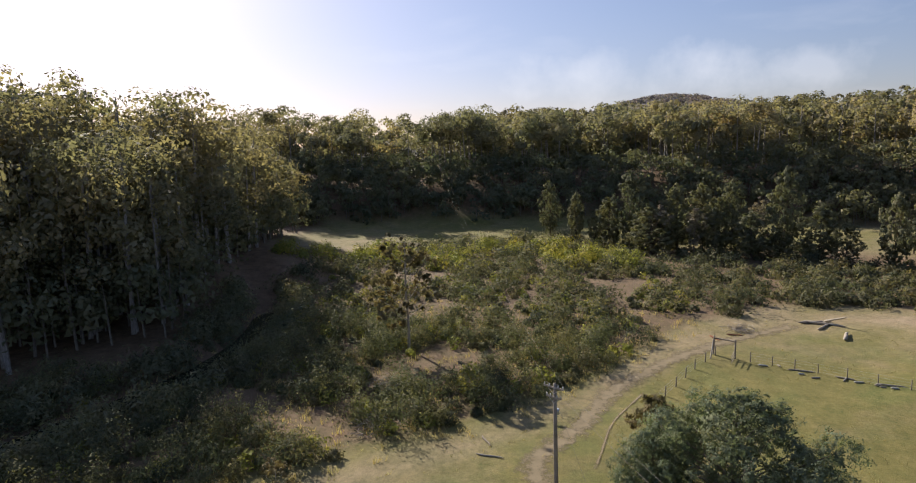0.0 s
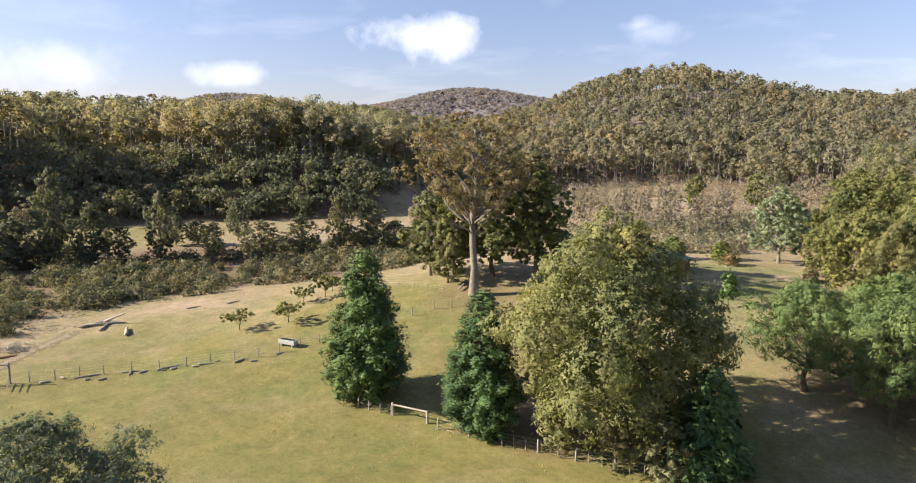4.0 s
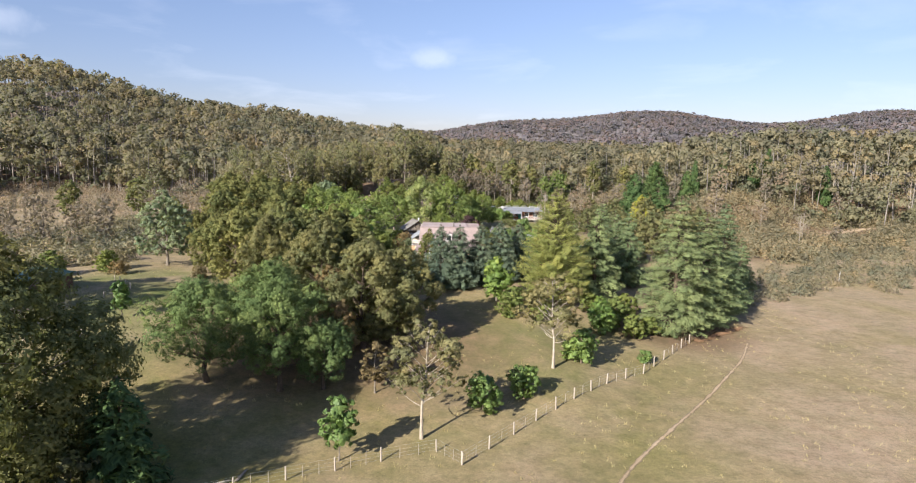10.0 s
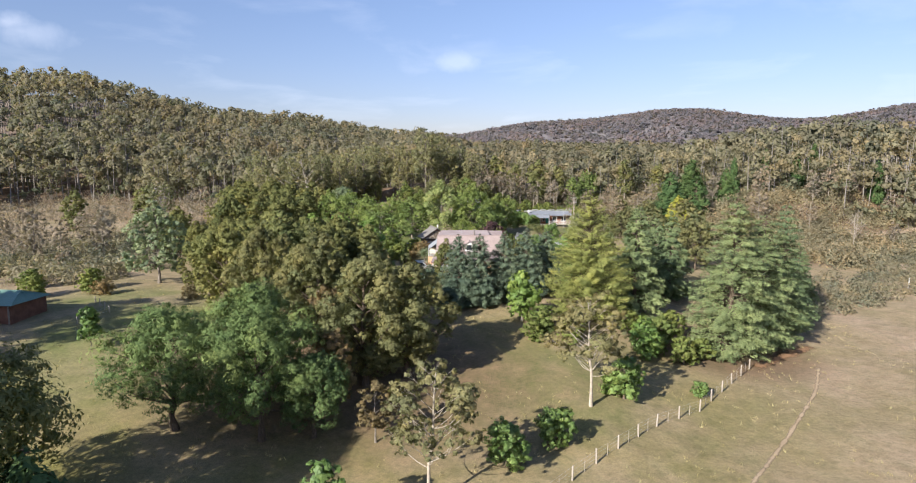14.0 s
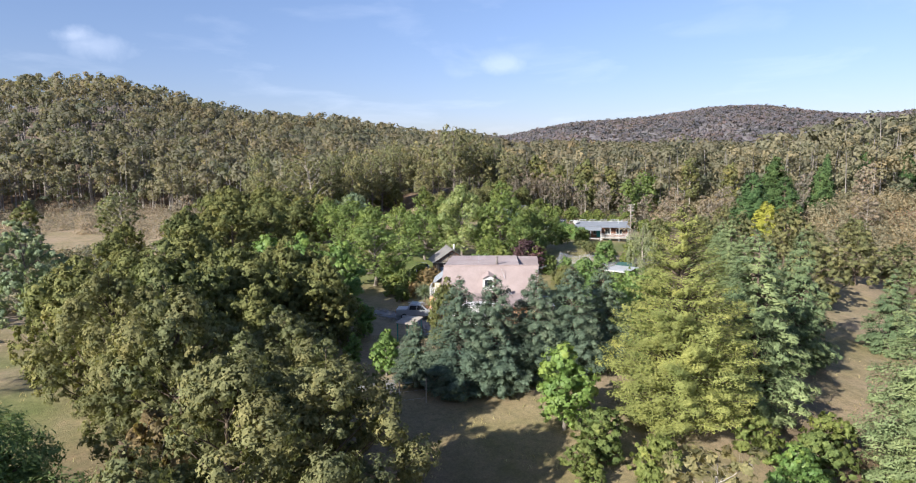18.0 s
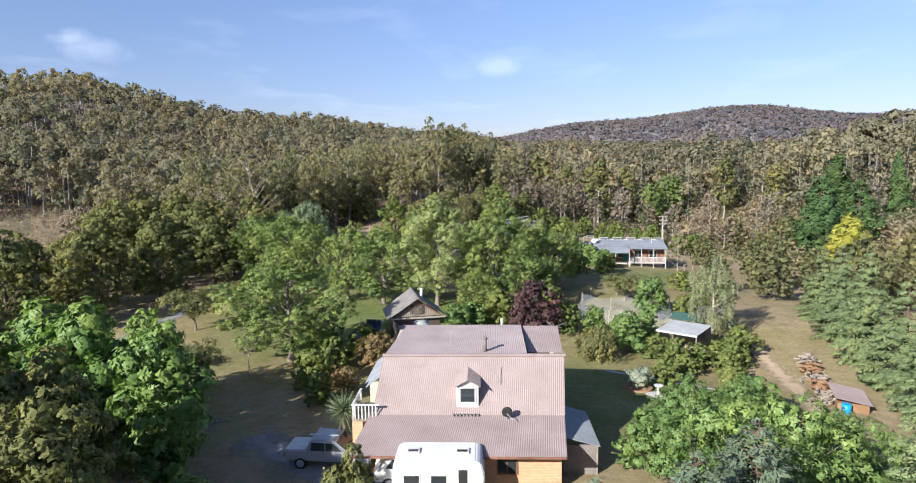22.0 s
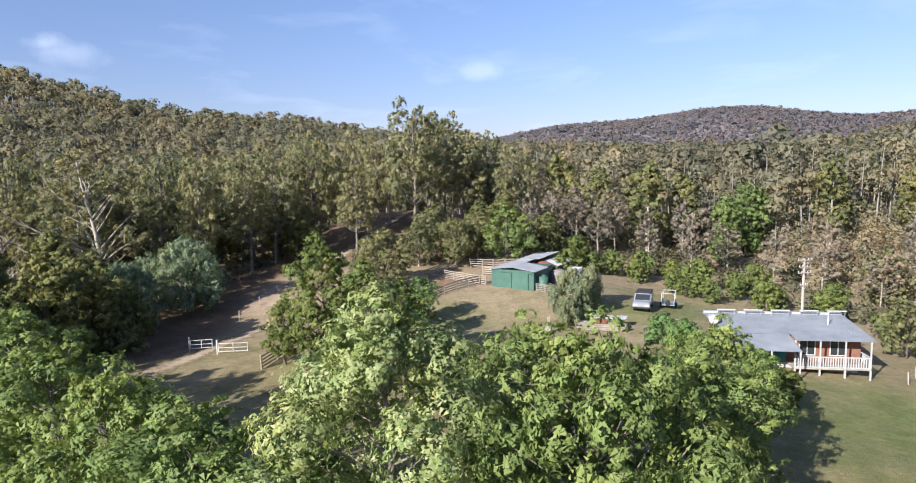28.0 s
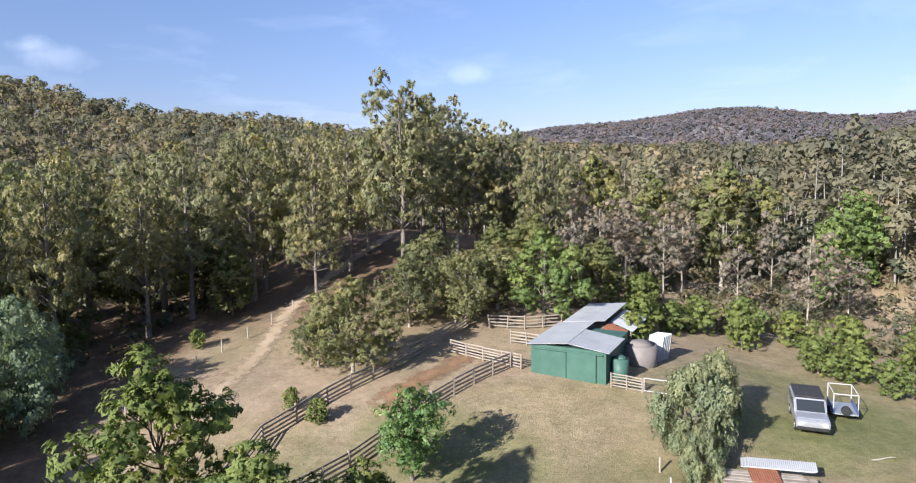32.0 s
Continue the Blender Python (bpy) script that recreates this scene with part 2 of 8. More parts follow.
LEAF = {
    "euc": leaf_mat("eucalypt_leaf", (0.052, 0.062, 0.026), (0.1, 0.107, 0.044), (0.17, 0.168, 0.078)),
    "gum": leaf_mat("gum_leaf", (0.062, 0.063, 0.032), (0.112, 0.111, 0.056), (0.18, 0.17, 0.09)),
    "acacia": leaf_mat("wattle_leaf", (0.052, 0.058, 0.028), (0.099, 0.105, 0.049), (0.157, 0.157, 0.078)),
    "bright": leaf_mat("broad_leaf", (0.048, 0.086, 0.027), (0.09, 0.14, 0.043), (0.155, 0.21, 0.078), rough=0.5, shine=0.35),
    "lime": leaf_mat("lime_leaf", (0.06, 0.098, 0.026), (0.105, 0.158, 0.042), (0.165, 0.225, 0.075), rough=0.5, shine=0.3),
    "maple": leaf_mat("plane_leaf", (0.052, 0.078, 0.025), (0.1, 0.134, 0.042), (0.175, 0.21, 0.08), rough=0.6, shine=0.2),
    "pale": leaf_mat("poplar_leaf", (0.058, 0.092, 0.033), (0.12, 0.156, 0.06), (0.31, 0.33, 0.195), rough=0.6, shine=0.25),
    "conifer": leaf_mat("cypress_needle", (0.018, 0.036, 0.014), (0.042, 0.07, 0.026), (0.075, 0.11, 0.04), 0.15),
    "yellowcon": leaf_mat("golden_needle", (0.074, 0.088, 0.026), (0.126, 0.142, 0.046), (0.178, 0.19, 0.07), 0.25),
    "bluecon": leaf_mat("spruce_needle", (0.032, 0.05, 0.034), (0.054, 0.076, 0.052), (0.09, 0.118, 0.082), 0.12),
    "softcon": leaf_mat("redwood_needle", (0.05, 0.072, 0.034), (0.086, 0.115, 0.054), (0.135, 0.165, 0.085), 0.15),
    "pine": leaf_mat("pine_needle", (0.035, 0.055, 0.02), (0.07, 0.1, 0.036), (0.125, 0.16, 0.06), 0.15),
    "yellow": leaf_mat("golden_leaf", (0.12, 0.13, 0.025), (0.17, 0.18, 0.036), (0.24, 0.245, 0.06)),
    "purple": leaf_mat("purple_leaf", (0.026, 0.016, 0.018), (0.052, 0.031, 0.032), (0.1, 0.064, 0.064), 0.15),
    "rust": leaf_mat("rusty_leaf", (0.06, 0.049, 0.026), (0.112, 0.091, 0.048), (0.18, 0.148, 0.08)),
    "grey": leaf_mat("grey_twig", (0.1, 0.086, 0.068), (0.145, 0.127, 0.1), (0.215, 0.19, 0.152)),
    "blue": leaf_mat("silver_leaf", (0.085, 0.11, 0.085), (0.16, 0.19, 0.155), (0.28, 0.31, 0.26)),
    "scrub": leaf_mat("scrub_leaf", (0.04, 0.045, 0.029), (0.066, 0.07, 0.046), (0.115, 0.114, 0.076), scale=0.2, swing=1.6),
    "greengrey": leaf_mat("grey_green_leaf", (0.062, 0.076, 0.042), (0.125, 0.145, 0.083), (0.215, 0.235, 0.15)),
    "greyolive": leaf_mat("grey_olive_leaf", (0.05, 0.062, 0.042), (0.078, 0.096, 0.064), (0.12, 0.14, 0.1)),
    "blue2": leaf_mat("silver_poplar_leaf", (0.07, 0.095, 0.055), (0.125, 0.155, 0.095), (0.21, 0.245, 0.16)),
    "gumgreen": leaf_mat("tall_gum_leaf", (0.075, 0.08, 0.044), (0.13, 0.134, 0.073), (0.2, 0.2, 0.112)),
    "limescrub": leaf_mat("lime_scrub_leaf", (0.066, 0.076, 0.02), (0.125, 0.132, 0.036), (0.205, 0.205, 0.066)),
    "greyscrub": leaf_mat("grey_scrub_leaf", (0.08, 0.077, 0.052), (0.125, 0.118, 0.08), (0.185, 0.172, 0.122), scale=0.08),
    "garden": leaf_mat("garden_leaf", (0.052, 0.07, 0.022), (0.095, 0.118, 0.036), (0.16, 0.182, 0.066)),
    "teatree": leaf_mat("tea_tree_leaf", (0.036, 0.042, 0.024), (0.07, 0.077, 0.044), (0.13, 0.136, 0.082), scale=0.25, swing=1.8),
    "straw": leaf_mat("straw_blade", (0.14, 0.115, 0.05), (0.25, 0.205, 0.10), (0.36, 0.30, 0.17)),
    "under": leaf_mat("understorey_leaf", (0.068, 0.072, 0.045), (0.098, 0.1, 0.063), (0.126, 0.126, 0.082), 0.38, scale=0.06),
    # Grey-purple carries distance haze painted into the leaf colour.
    "far": leaf_mat("far_haze_leaf", (0.116, 0.106, 0.118), (0.123, 0.112, 0.124), (0.13, 0.119, 0.13), 0.5, scale=0.015, swing=0.3),
    "slope": leaf_mat("slope_leaf", (0.084, 0.083, 0.057), (0.101, 0.098, 0.069), (0.118, 0.113, 0.08), 0.46, scale=0.02, swing=0.9),
    "darkwattle": leaf_mat("dark_wattle_leaf", (0.048, 0.056, 0.022), (0.09, 0.097, 0.036), (0.155, 0.155, 0.062), 0.25),
    "forest": leaf_mat("forest_leaf", (0.112, 0.107, 0.07), (0.136, 0.129, 0.085), (0.16, 0.15, 0.1), 0.46, scale=0.03, swing=0.9),
}
BARK = {
    "stem": bark_mat("stem_bark", (0.17, 0.15, 0.13), (0.4, 0.365, 0.33)),
    "pale": bark_mat("pale_bark", (0.22, 0.185, 0.145), (0.46, 0.41, 0.34)),
    "brown": bark_mat("brown_bark", (0.06, 0.045, 0.032), (0.17, 0.13, 0.095)),
    "grey": bark_mat("grey_bark", (0.1, 0.085, 0.068), (0.27, 0.235, 0.195)),
}


# ---- meshes ----
def mesh_np(name, verts, quads=(), tris=(), mats=(), quad_mat=None, tri_mat=None, smooth=False):
    """A mesh from arrays of corners and faces; seven columns carry a normal and a tone with each corner."""
    me = bpy.data.meshes.new(name)
    verts = np.asarray(verts, np.float32)
    extra = verts[:, 3:] if verts.shape[1] == 7 else None
    verts = np.ascontiguousarray(verts[:, :3])
    quads = np.asarray(quads, np.int32)
    if quads.ndim == 2 and quads.shape[1] == 3:
        quads, tris = (), quads
    quads, tris = np.asarray(quads, np.int32).reshape(-1, 4), np.asarray(tris, np.int32).reshape(-1, 3)
    loops = np.concatenate([quads.ravel(), tris.ravel()])
    sizes = np.concatenate([np.full(len(quads), 4), np.full(len(tris), 3)]).astype(np.int32)
    me.vertices.add(len(verts))
    me.vertices.foreach_set("co", verts.ravel())
    me.loops.add(len(loops))
    me.loops.foreach_set("vertex_index", loops)
    me.polygons.add(len(sizes))
    me.polygons.foreach_set("loop_start", np.concatenate([[0], np.cumsum(sizes)[:-1]]).astype(np.int32))
    for m in mats:
        me.materials.append(m)
    if quad_mat is not None or tri_mat is not None:
        qm = np.zeros(len(quads), np.int32) if quad_mat is None else np.asarray(quad_mat, np.int32)
        tm = np.zeros(len(tris), np.int32) if tri_mat is None else np.asarray(tri_mat, np.int32)
        me.polygons.foreach_set("material_index", np.concatenate([qm, tm]).astype(np.int32))
    me.polygons.foreach_set("use_smooth", np.full(len(sizes), bool(smooth)))
    if extra is not None:
        me.polygons.foreach_set("use_smooth", np.ones(len(sizes), bool))
    me.update(calc_edges=True)
    if extra is not None:
        me.attributes.new("custom_normal", "FLOAT_VECTOR", "POINT").data.foreach_set("vector", np.ascontiguousarray(extra[:, :3]).ravel())
        me.attributes.new("tone", "FLOAT", "POINT").data.foreach_set("value", np.ascontiguousarray(extra[:, 3]))
    return me


def unit(v):
    return v / np.maximum(np.linalg.norm(v, axis=-1, keepdims=True), 1e-9)


def tubes(paths, sides=6):
    """Tapered tubes along polylines: each path is (points, radii)."""
    vs, qs, k = [], [], 0
    ang = np.arange(sides) * 2 * np.pi / sides
    for pts, rad in paths:
        pts, rad = np.asarray(pts, float), np.asarray(rad, float)
        tan = unit(np.gradient(pts, axis=0))
        ref = np.where(np.abs(tan[:, 2:3]) > 0.9, [[1.0, 0, 0]], [[0, 0, 1.0]])
        a = unit(np.cross(tan, ref)); b = np.cross(tan, a)
        ring = pts[:, None] + rad[:, None, None] * (np.cos(ang)[None, :, None] * a[:, None] + np.sin(ang)[None, :, None] * b[:, None])
        vs.append(ring.reshape(-1, 3))
        m = len(pts)
        i, j = np.meshgrid(np.arange(m - 1), np.arange(sides), indexing="ij")
        p = k + i * sides + j; q = k + i * sides + (j + 1) % sides
        qs.append(np.stack([p, q, q + sides, p + sides], -1).reshape(-1, 4))
        k += m * sides
    return np.concatenate(vs), np.concatenate(qs)


def cards(rng, pos, nrm, size, aspect=0.45, along=None, shade=None, tone=None):
    """Pointed blades at pos, facing nrm, lit as part of the round form whose surface faces shade."""
    n = len(pos)
    r = rng.normal(size=(n, 3)) if along is None else along + 0.35 * rng.normal(size=(n, 3))
    t = unit(r - nrm * (r * nrm).sum(1, keepdims=True))
    b = np.cross(nrm, t)
    s = (size * 1.25 * rng.uniform(0.65, 1.35, n))[:, None]
    v = np.stack([pos - t * s * 0.4 + b * s * aspect * 0.55, pos + t * s * 0.6 + nrm * s * 0.05, pos - t * s * 0.4 - b * s * aspect * 0.55], 1)
    flip = (np.cross(v[:, 1] - v[:, 0], v[:, 2] - v[:, 0]) * nrm).sum(1) < 0
    v[flip] = v[flip][:, ::-1]
    sh = nrm if shade is None else shade
    tn = np.zeros(n) if tone is None else tone
    return np.concatenate([v.reshape(-1, 3), np.repeat(sh, 3, 0), np.repeat(tn, 3)[:, None]], 1), np.arange(3 * n).reshape(-1, 3)


def clump_leaves(rng, centres, radii, n, size, aspect=0.45, shell=0.55, droop=0.0, tuft=0.3):
    """Leaves in small tufts on the outer part of many uneven clumps, and a few within."""
    centres, radii = np.asarray(centres, float), np.asarray(radii, float)
    w = (radii ** 2).prod(1) ** (1 / 3)
    m = max(len(centres) * 5, n // 22)
    i = rng.choice(len(centres), m, p=w / w.sum())
    d = unit(rng.normal(size=(m, 3)) + [0, 0, 0.3])
    rr = np.maximum(0.5 * shell + 0.35, 1 - np.abs(rng.normal(size=m)) * 0.2)[:, None]
    lump = 1 + 0.22 * np.sin(d[:, :1] * 5 + i[:, None]) * np.cos(d[:, 1:2] * 6 + 2 * i[:, None])
    mid = centres[i] + d * rr * radii[i] * lump
    tr = radii[i].mean(1) * tuft * rng.uniform(0.55, 1.35, m)
    hue = 0.26 * rng.normal(size=len(centres))[i] + 0.16 * rng.normal(size=m)
    k = rng.integers(0, m, n)
    e = unit(rng.normal(size=(n, 3)) + [0, 0, 0.3])
    pos = mid[k] + e * tr[k][:, None] * rng.uniform(0.3, 1.05, (n, 1)) * [1, 1, 0.75]
    pos[:, 2] -= droop * np.abs(rng.normal(size=n))
    shade = unit(0.9 * d[k] + 0.55 * e + [0, 0, 0.1])
    nrm = unit(shade + 0.27 * rng.normal(size=(n, 3)))
    along = None if droop == 0 else np.tile([0, 0, -1.0], (n, 1))
    return cards(rng, pos, nrm, size * 0.96, aspect * 1.15, along, unit(shade + 0.12 * rng.normal(size=(n, 3))), np.clip(hue[k], -1, 1))


def limb(rng, a, b, r0, r1, sag=0.12, steps=5):
    a, b = np.asarray(a, float), np.asarray(b, float)
    t = np.linspace(0, 1, steps)[:, None]
    length = np.linalg.norm(b - a)
    mid = rng.normal(size=3) * length * sag * 0.5
    pts = a + (b - a) * t + np.sin(np.pi * t) * (mid - [0, 0, length * sag * 0.3])
    return pts, r0 + (r1 - r0) * t[:, 0] ** 0.8


def thing(name, label, category, group="", kind="", at=(0, 0, 0), turn=0.0):
    ob = new(name)
    ob.matrix_world = pose(*at, 0, 0, turn)
    return tagged(ob, label, category, group, kind)


def part_np(name, parent, me, label=""):
    ob = new(name, me)
    ob.parent = parent
    return tagged(ob, label)


def part(name, bm, mat, parent, label=""):
    """Links a bmesh as one mesh object under a thing or a part."""
    me = bpy.data.meshes.new(name)
    bm.to_mesh(me)
    bm.free()
    for m in (mat if isinstance(mat, (list, tuple)) else [mat]):
        me.materials.append(m)
    return part_np(name, parent, me, label)


# ---- trees ----
def build_tree(name, label, category, seed, height, radius, leaf, bark="brown", clumps=14, leaves=3000, size=0.35, bare=0.25, trunk=0.18,
               form="round", aspect=0.45, droop=0.0, lean=(0, 0), clump=0.34, shell=0.55, twigs=2, forks=1, group=""):
    """A broad-leaved tree: tapered trunk with limbs, and a crown of leaves in uneven clumps."""
    rng = np.random.default_rng(seed)
    top = height * (0.72 if form in ("round", "umbrella") else 0.9)
    spine = np.array([[lean[0] * u ** 1.3, lean[1] * u ** 1.3, u * top] for u in np.linspace(0, 1, 7)])
    spine[1:-1, :2] += rng.normal(size=(5, 2)) * trunk * 0.5
    c0 = np.array([lean[0], lean[1], 0])
    cs, rs = [], []
    for k in range(clumps):
        u = (k + 0.5) / clumps
        a = k * 2.4 + rng.uniform(-0.4, 0.4)
        if form == "gum":
            z, rad = bare + (1 - bare) * (0.22 + 0.7 * u), radius * (0.9 - 0.65 * abs(u - 0.35)) * rng.uniform(0.45, 0.95)
        elif form == "umbrella":
            z, rad = bare + (1 - bare) * (0.45 + 0.38 * rng.uniform()), radius * math.sqrt(u) * 0.8
        elif form == "column":
            z, rad = bare + (1 - bare) * (0.1 + 0.8 * u), radius * math.sqrt(max(0.05, 1 - (2 * u - 0.85) ** 2)) * rng.uniform(0.3, 0.68)
        else:
            z, rad = bare + (1 - bare) * (0.12 + 0.78 * u), radius * math.sqrt(max(0.06, 1 - (1.9 * u - 0.75) ** 2)) * rng.uniform(0.35, 1.04 - clump)
        rad *= 1 + 0.16 * math.sin(2 * a + seed) + 0.1 * math.sin(3 * a + 2 * seed)
        r = radius * clump * rng.uniform(0.65, 1.35) * (0.8 if u > 0.85 else 1)
        cs.append([math.cos(a) * rad, math.sin(a) * rad, z * height])
        rs.append([r, r, r * (0.62 if form in ("gum", "umbrella") else 0.85)])
    cs, rs = np.array(cs) + c0, np.array(rs)
    cs[:, 2] = np.minimum(cs[:, 2], height - rs[:, 2])
    k = int(np.argmax(cs[:, 2]))
    cs[k, 2] = height - rs[k, 2]
    tree = thing(name, label, category, group)
    paths = [(spine, trunk * (1 - 0.72 * np.linspace(0, 1, 7)) * np.array([1.35] + [1] * 6))]
    tv, tq = tubes(paths, 8)
    limbs, fine = [], []
    for c, r in zip(cs, rs):
        out = math.hypot(c[0] - c0[0], c[1] - c0[1])
        u = min(0.97, max(0.3, (c[2] - 0.75 * out - 0.04 * height * rng.uniform()) / top))
        a = np.array([np.interp(u, np.linspace(0, 1, 7), spine[:, i]) for i in range(3)])
        limbs.append(limb(rng, a, c, trunk * 0.36 * (1.1 - u * 0.7), trunk * 0.09))
        for _ in range(twigs):
            d = unit(rng.normal(size=3) + [0, 0, 0.4])
            b = limbs[-1][0][3] if rng.uniform() < 0.5 else c
            fine.append(limb(rng, b, c + d * r * 0.85, trunk * 0.08, trunk * 0.025, steps=3))
    lv, lq = tubes(limbs, 5)
    if fine:
        fv, fq = tubes(fine, 3)
        lv, lq = np.concatenate([lv, fv]), np.concatenate([lq, fq + len(lv)])
    part_np("trunk", tree, mesh_np("trunk", np.concatenate([tv, lv]), np.concatenate([tq, lq + len(tv)]), mats=[BARK[bark]], smooth=True))
    v, q = clump_leaves(rng, cs, rs, leaves, size, aspect, shell, droop)
    part_np("crown", tree, mesh_np("crown", v, q, mats=[LEAF[leaf]]))
    return tree


def build_conifer(name, label, category, seed, height, radius, leaf, leaves=4500, size=0.4, skirt=0.02, tiers=16, power=0.8, sweep=0.35, spokes=11, aspect=0.35, group="", bark="brown", plume=0.6, even=0.0):
    """A conifer: straight trunk, tiers of boughs that hang outward, needle sprays along each bough."""
    rng = np.random.default_rng(seed)
    tree = thing(name, label, category, group)
    z = np.linspace(0, 0.98, 6)
    tv, tq = tubes([(np.stack([0 * z, 0 * z, z * height], 1), 0.03 * height * (1.02 - z) * 0.75)], 8)
    boughs, reach = [], []
    for t in range(tiers):
        u0 = (t + 0.5) / tiers
        for s in range(max(5, int(spokes * (1 - 0.5 * u0)))):
            u = min(0.995, max(0.0, (t + 0.5 + (1 - even) * rng.uniform(-0.9, 0.9)) / tiers))
            r = radius * (1 - u) ** power * min(1.0, 0.72 + 1.9 * u)
            a = rng.uniform(0, 2 * np.pi)
            rr = r * rng.uniform(0.72, 1.12) + 0.05
            base = np.array([0, 0, (skirt + (1 - skirt) * u) * height])
            tip = base + [math.cos(a) * rr, math.sin(a) * rr, -rr * sweep * rng.uniform(0.3, 1.0) + rr * 0.12]
            tip[2] = max(tip[2], 0.1)
            boughs.append((base, tip)); reach.append(rr)
    reach = np.array(reach)
    lv, lq = tubes([(np.array([a, (a + b) / 2 + [0, 0, 0.06 * np.linalg.norm(b - a)], b]), [0.012 * height * 0.35, 0.02, 0.008]) for a, b in boughs], 4)
    part_np("trunk", tree, mesh_np("trunk", np.concatenate([tv, lv]), np.concatenate([tq, lq + len(tv)]), mats=[BARK[bark]], smooth=True))
    A, B = np.array([b[0] for b in boughs]), np.array([b[1] for b in boughs])
    i = rng.choice(len(boughs), leaves, p=reach ** 1.5 / (reach ** 1.5).sum())
    f = rng.uniform(0.15, 1.03, leaves) ** 0.55
    d = unit(B[i] - A[i])
    side = unit(np.cross(d, [0, 0, 1.0]))
    wide = reach[i] * 0.17 * (1.15 - f) + size * 0.25
    pos = A[i] + (B[i] - A[i]) * f[:, None] + side * (rng.normal(size=leaves) * wide)[:, None]
    rise = rng.normal(size=leaves) * (size * 0.25 + plume * wide)
    pos[:, 2] = np.maximum(0.05, pos[:, 2] + rise + 0.06 * reach[i] * np.sin(np.pi * f))
    nrm = unit(np.array([0, 0, 0.75]) * np.sign(rise + 0.12)[:, None] + [0, 0, 0.3] + 0.75 * d + 0.4 * rng.normal(size=(leaves, 3)))
    off = pos - A[i] - (B[i] - A[i]) * f[:, None]
    shade = unit(0.5 * d * [1, 1, 0.3] + [0, 0, 0.3] + 0.75 * unit(off + [0, 0, 0.02]) * np.minimum(1, np.linalg.norm(off, axis=1) / (0.6 * wide))[:, None])
    hue = 0.16 * rng.normal(size=len(boughs))[i]
    v, q = cards(rng, pos, unit(nrm + 0.6 * shade), size, aspect, d + side * rng.choice([-0.6, 0.6], leaves)[:, None], shade, hue)
    part_np("crown", tree, mesh_np("crown", v, q, mats=[LEAF[leaf]]))
    return tree


def put(tree, x, y, turn=0.0, scale=1.0, sink=0.05, first=False):
    m = pose(x, y, float(ground_z(x, y)) - sink, 0, 0, turn)
    if first:
        tree.matrix_world = m
        tree.scale = scale if isinstance(scale, tuple) else (scale,) * 3
        return tree
    t = copy_thing(tree, m)
    t.scale = scale if isinstance(scale, tuple) else (scale,) * 3
    return t


# ---- the lie of the land ----
def ease(a, b, v):
    t = np.clip((np.asarray(v, float) - a) / (b - a), 0, 1)
    return t * t * (3 - 2 * t)


RIM_AZ = [-180, -150, -143, -133, -126, -120, -110, -99, -85, -75, -57, -50, -40, -28, -20, -13, -5, 5, 15, 25, 35, 45, 60, 90, 120, 150, 180]
RIM_R = [95, 88, 90, 99, 150, 212, 214, 212, 214, 205, 200, 262, 330, 362, 330, 268, 262, 262, 255, 240, 248, 262, 255, 220, 150, 120, 95]


def rim(x, y):
    """How far from the first standpoint the woods begin, in that direction."""
    return np.interp(np.degrees(np.arctan2(x, y)), RIM_AZ, RIM_R)


def bell(v, at, wide):
    return np.exp(-((v - at) / wide) ** 2)


def river_y(x):
    """The middle line of the river."""
    return -54 - 0.16 * (x + 50) - 0.012 * np.minimum(0, x + 52) ** 2


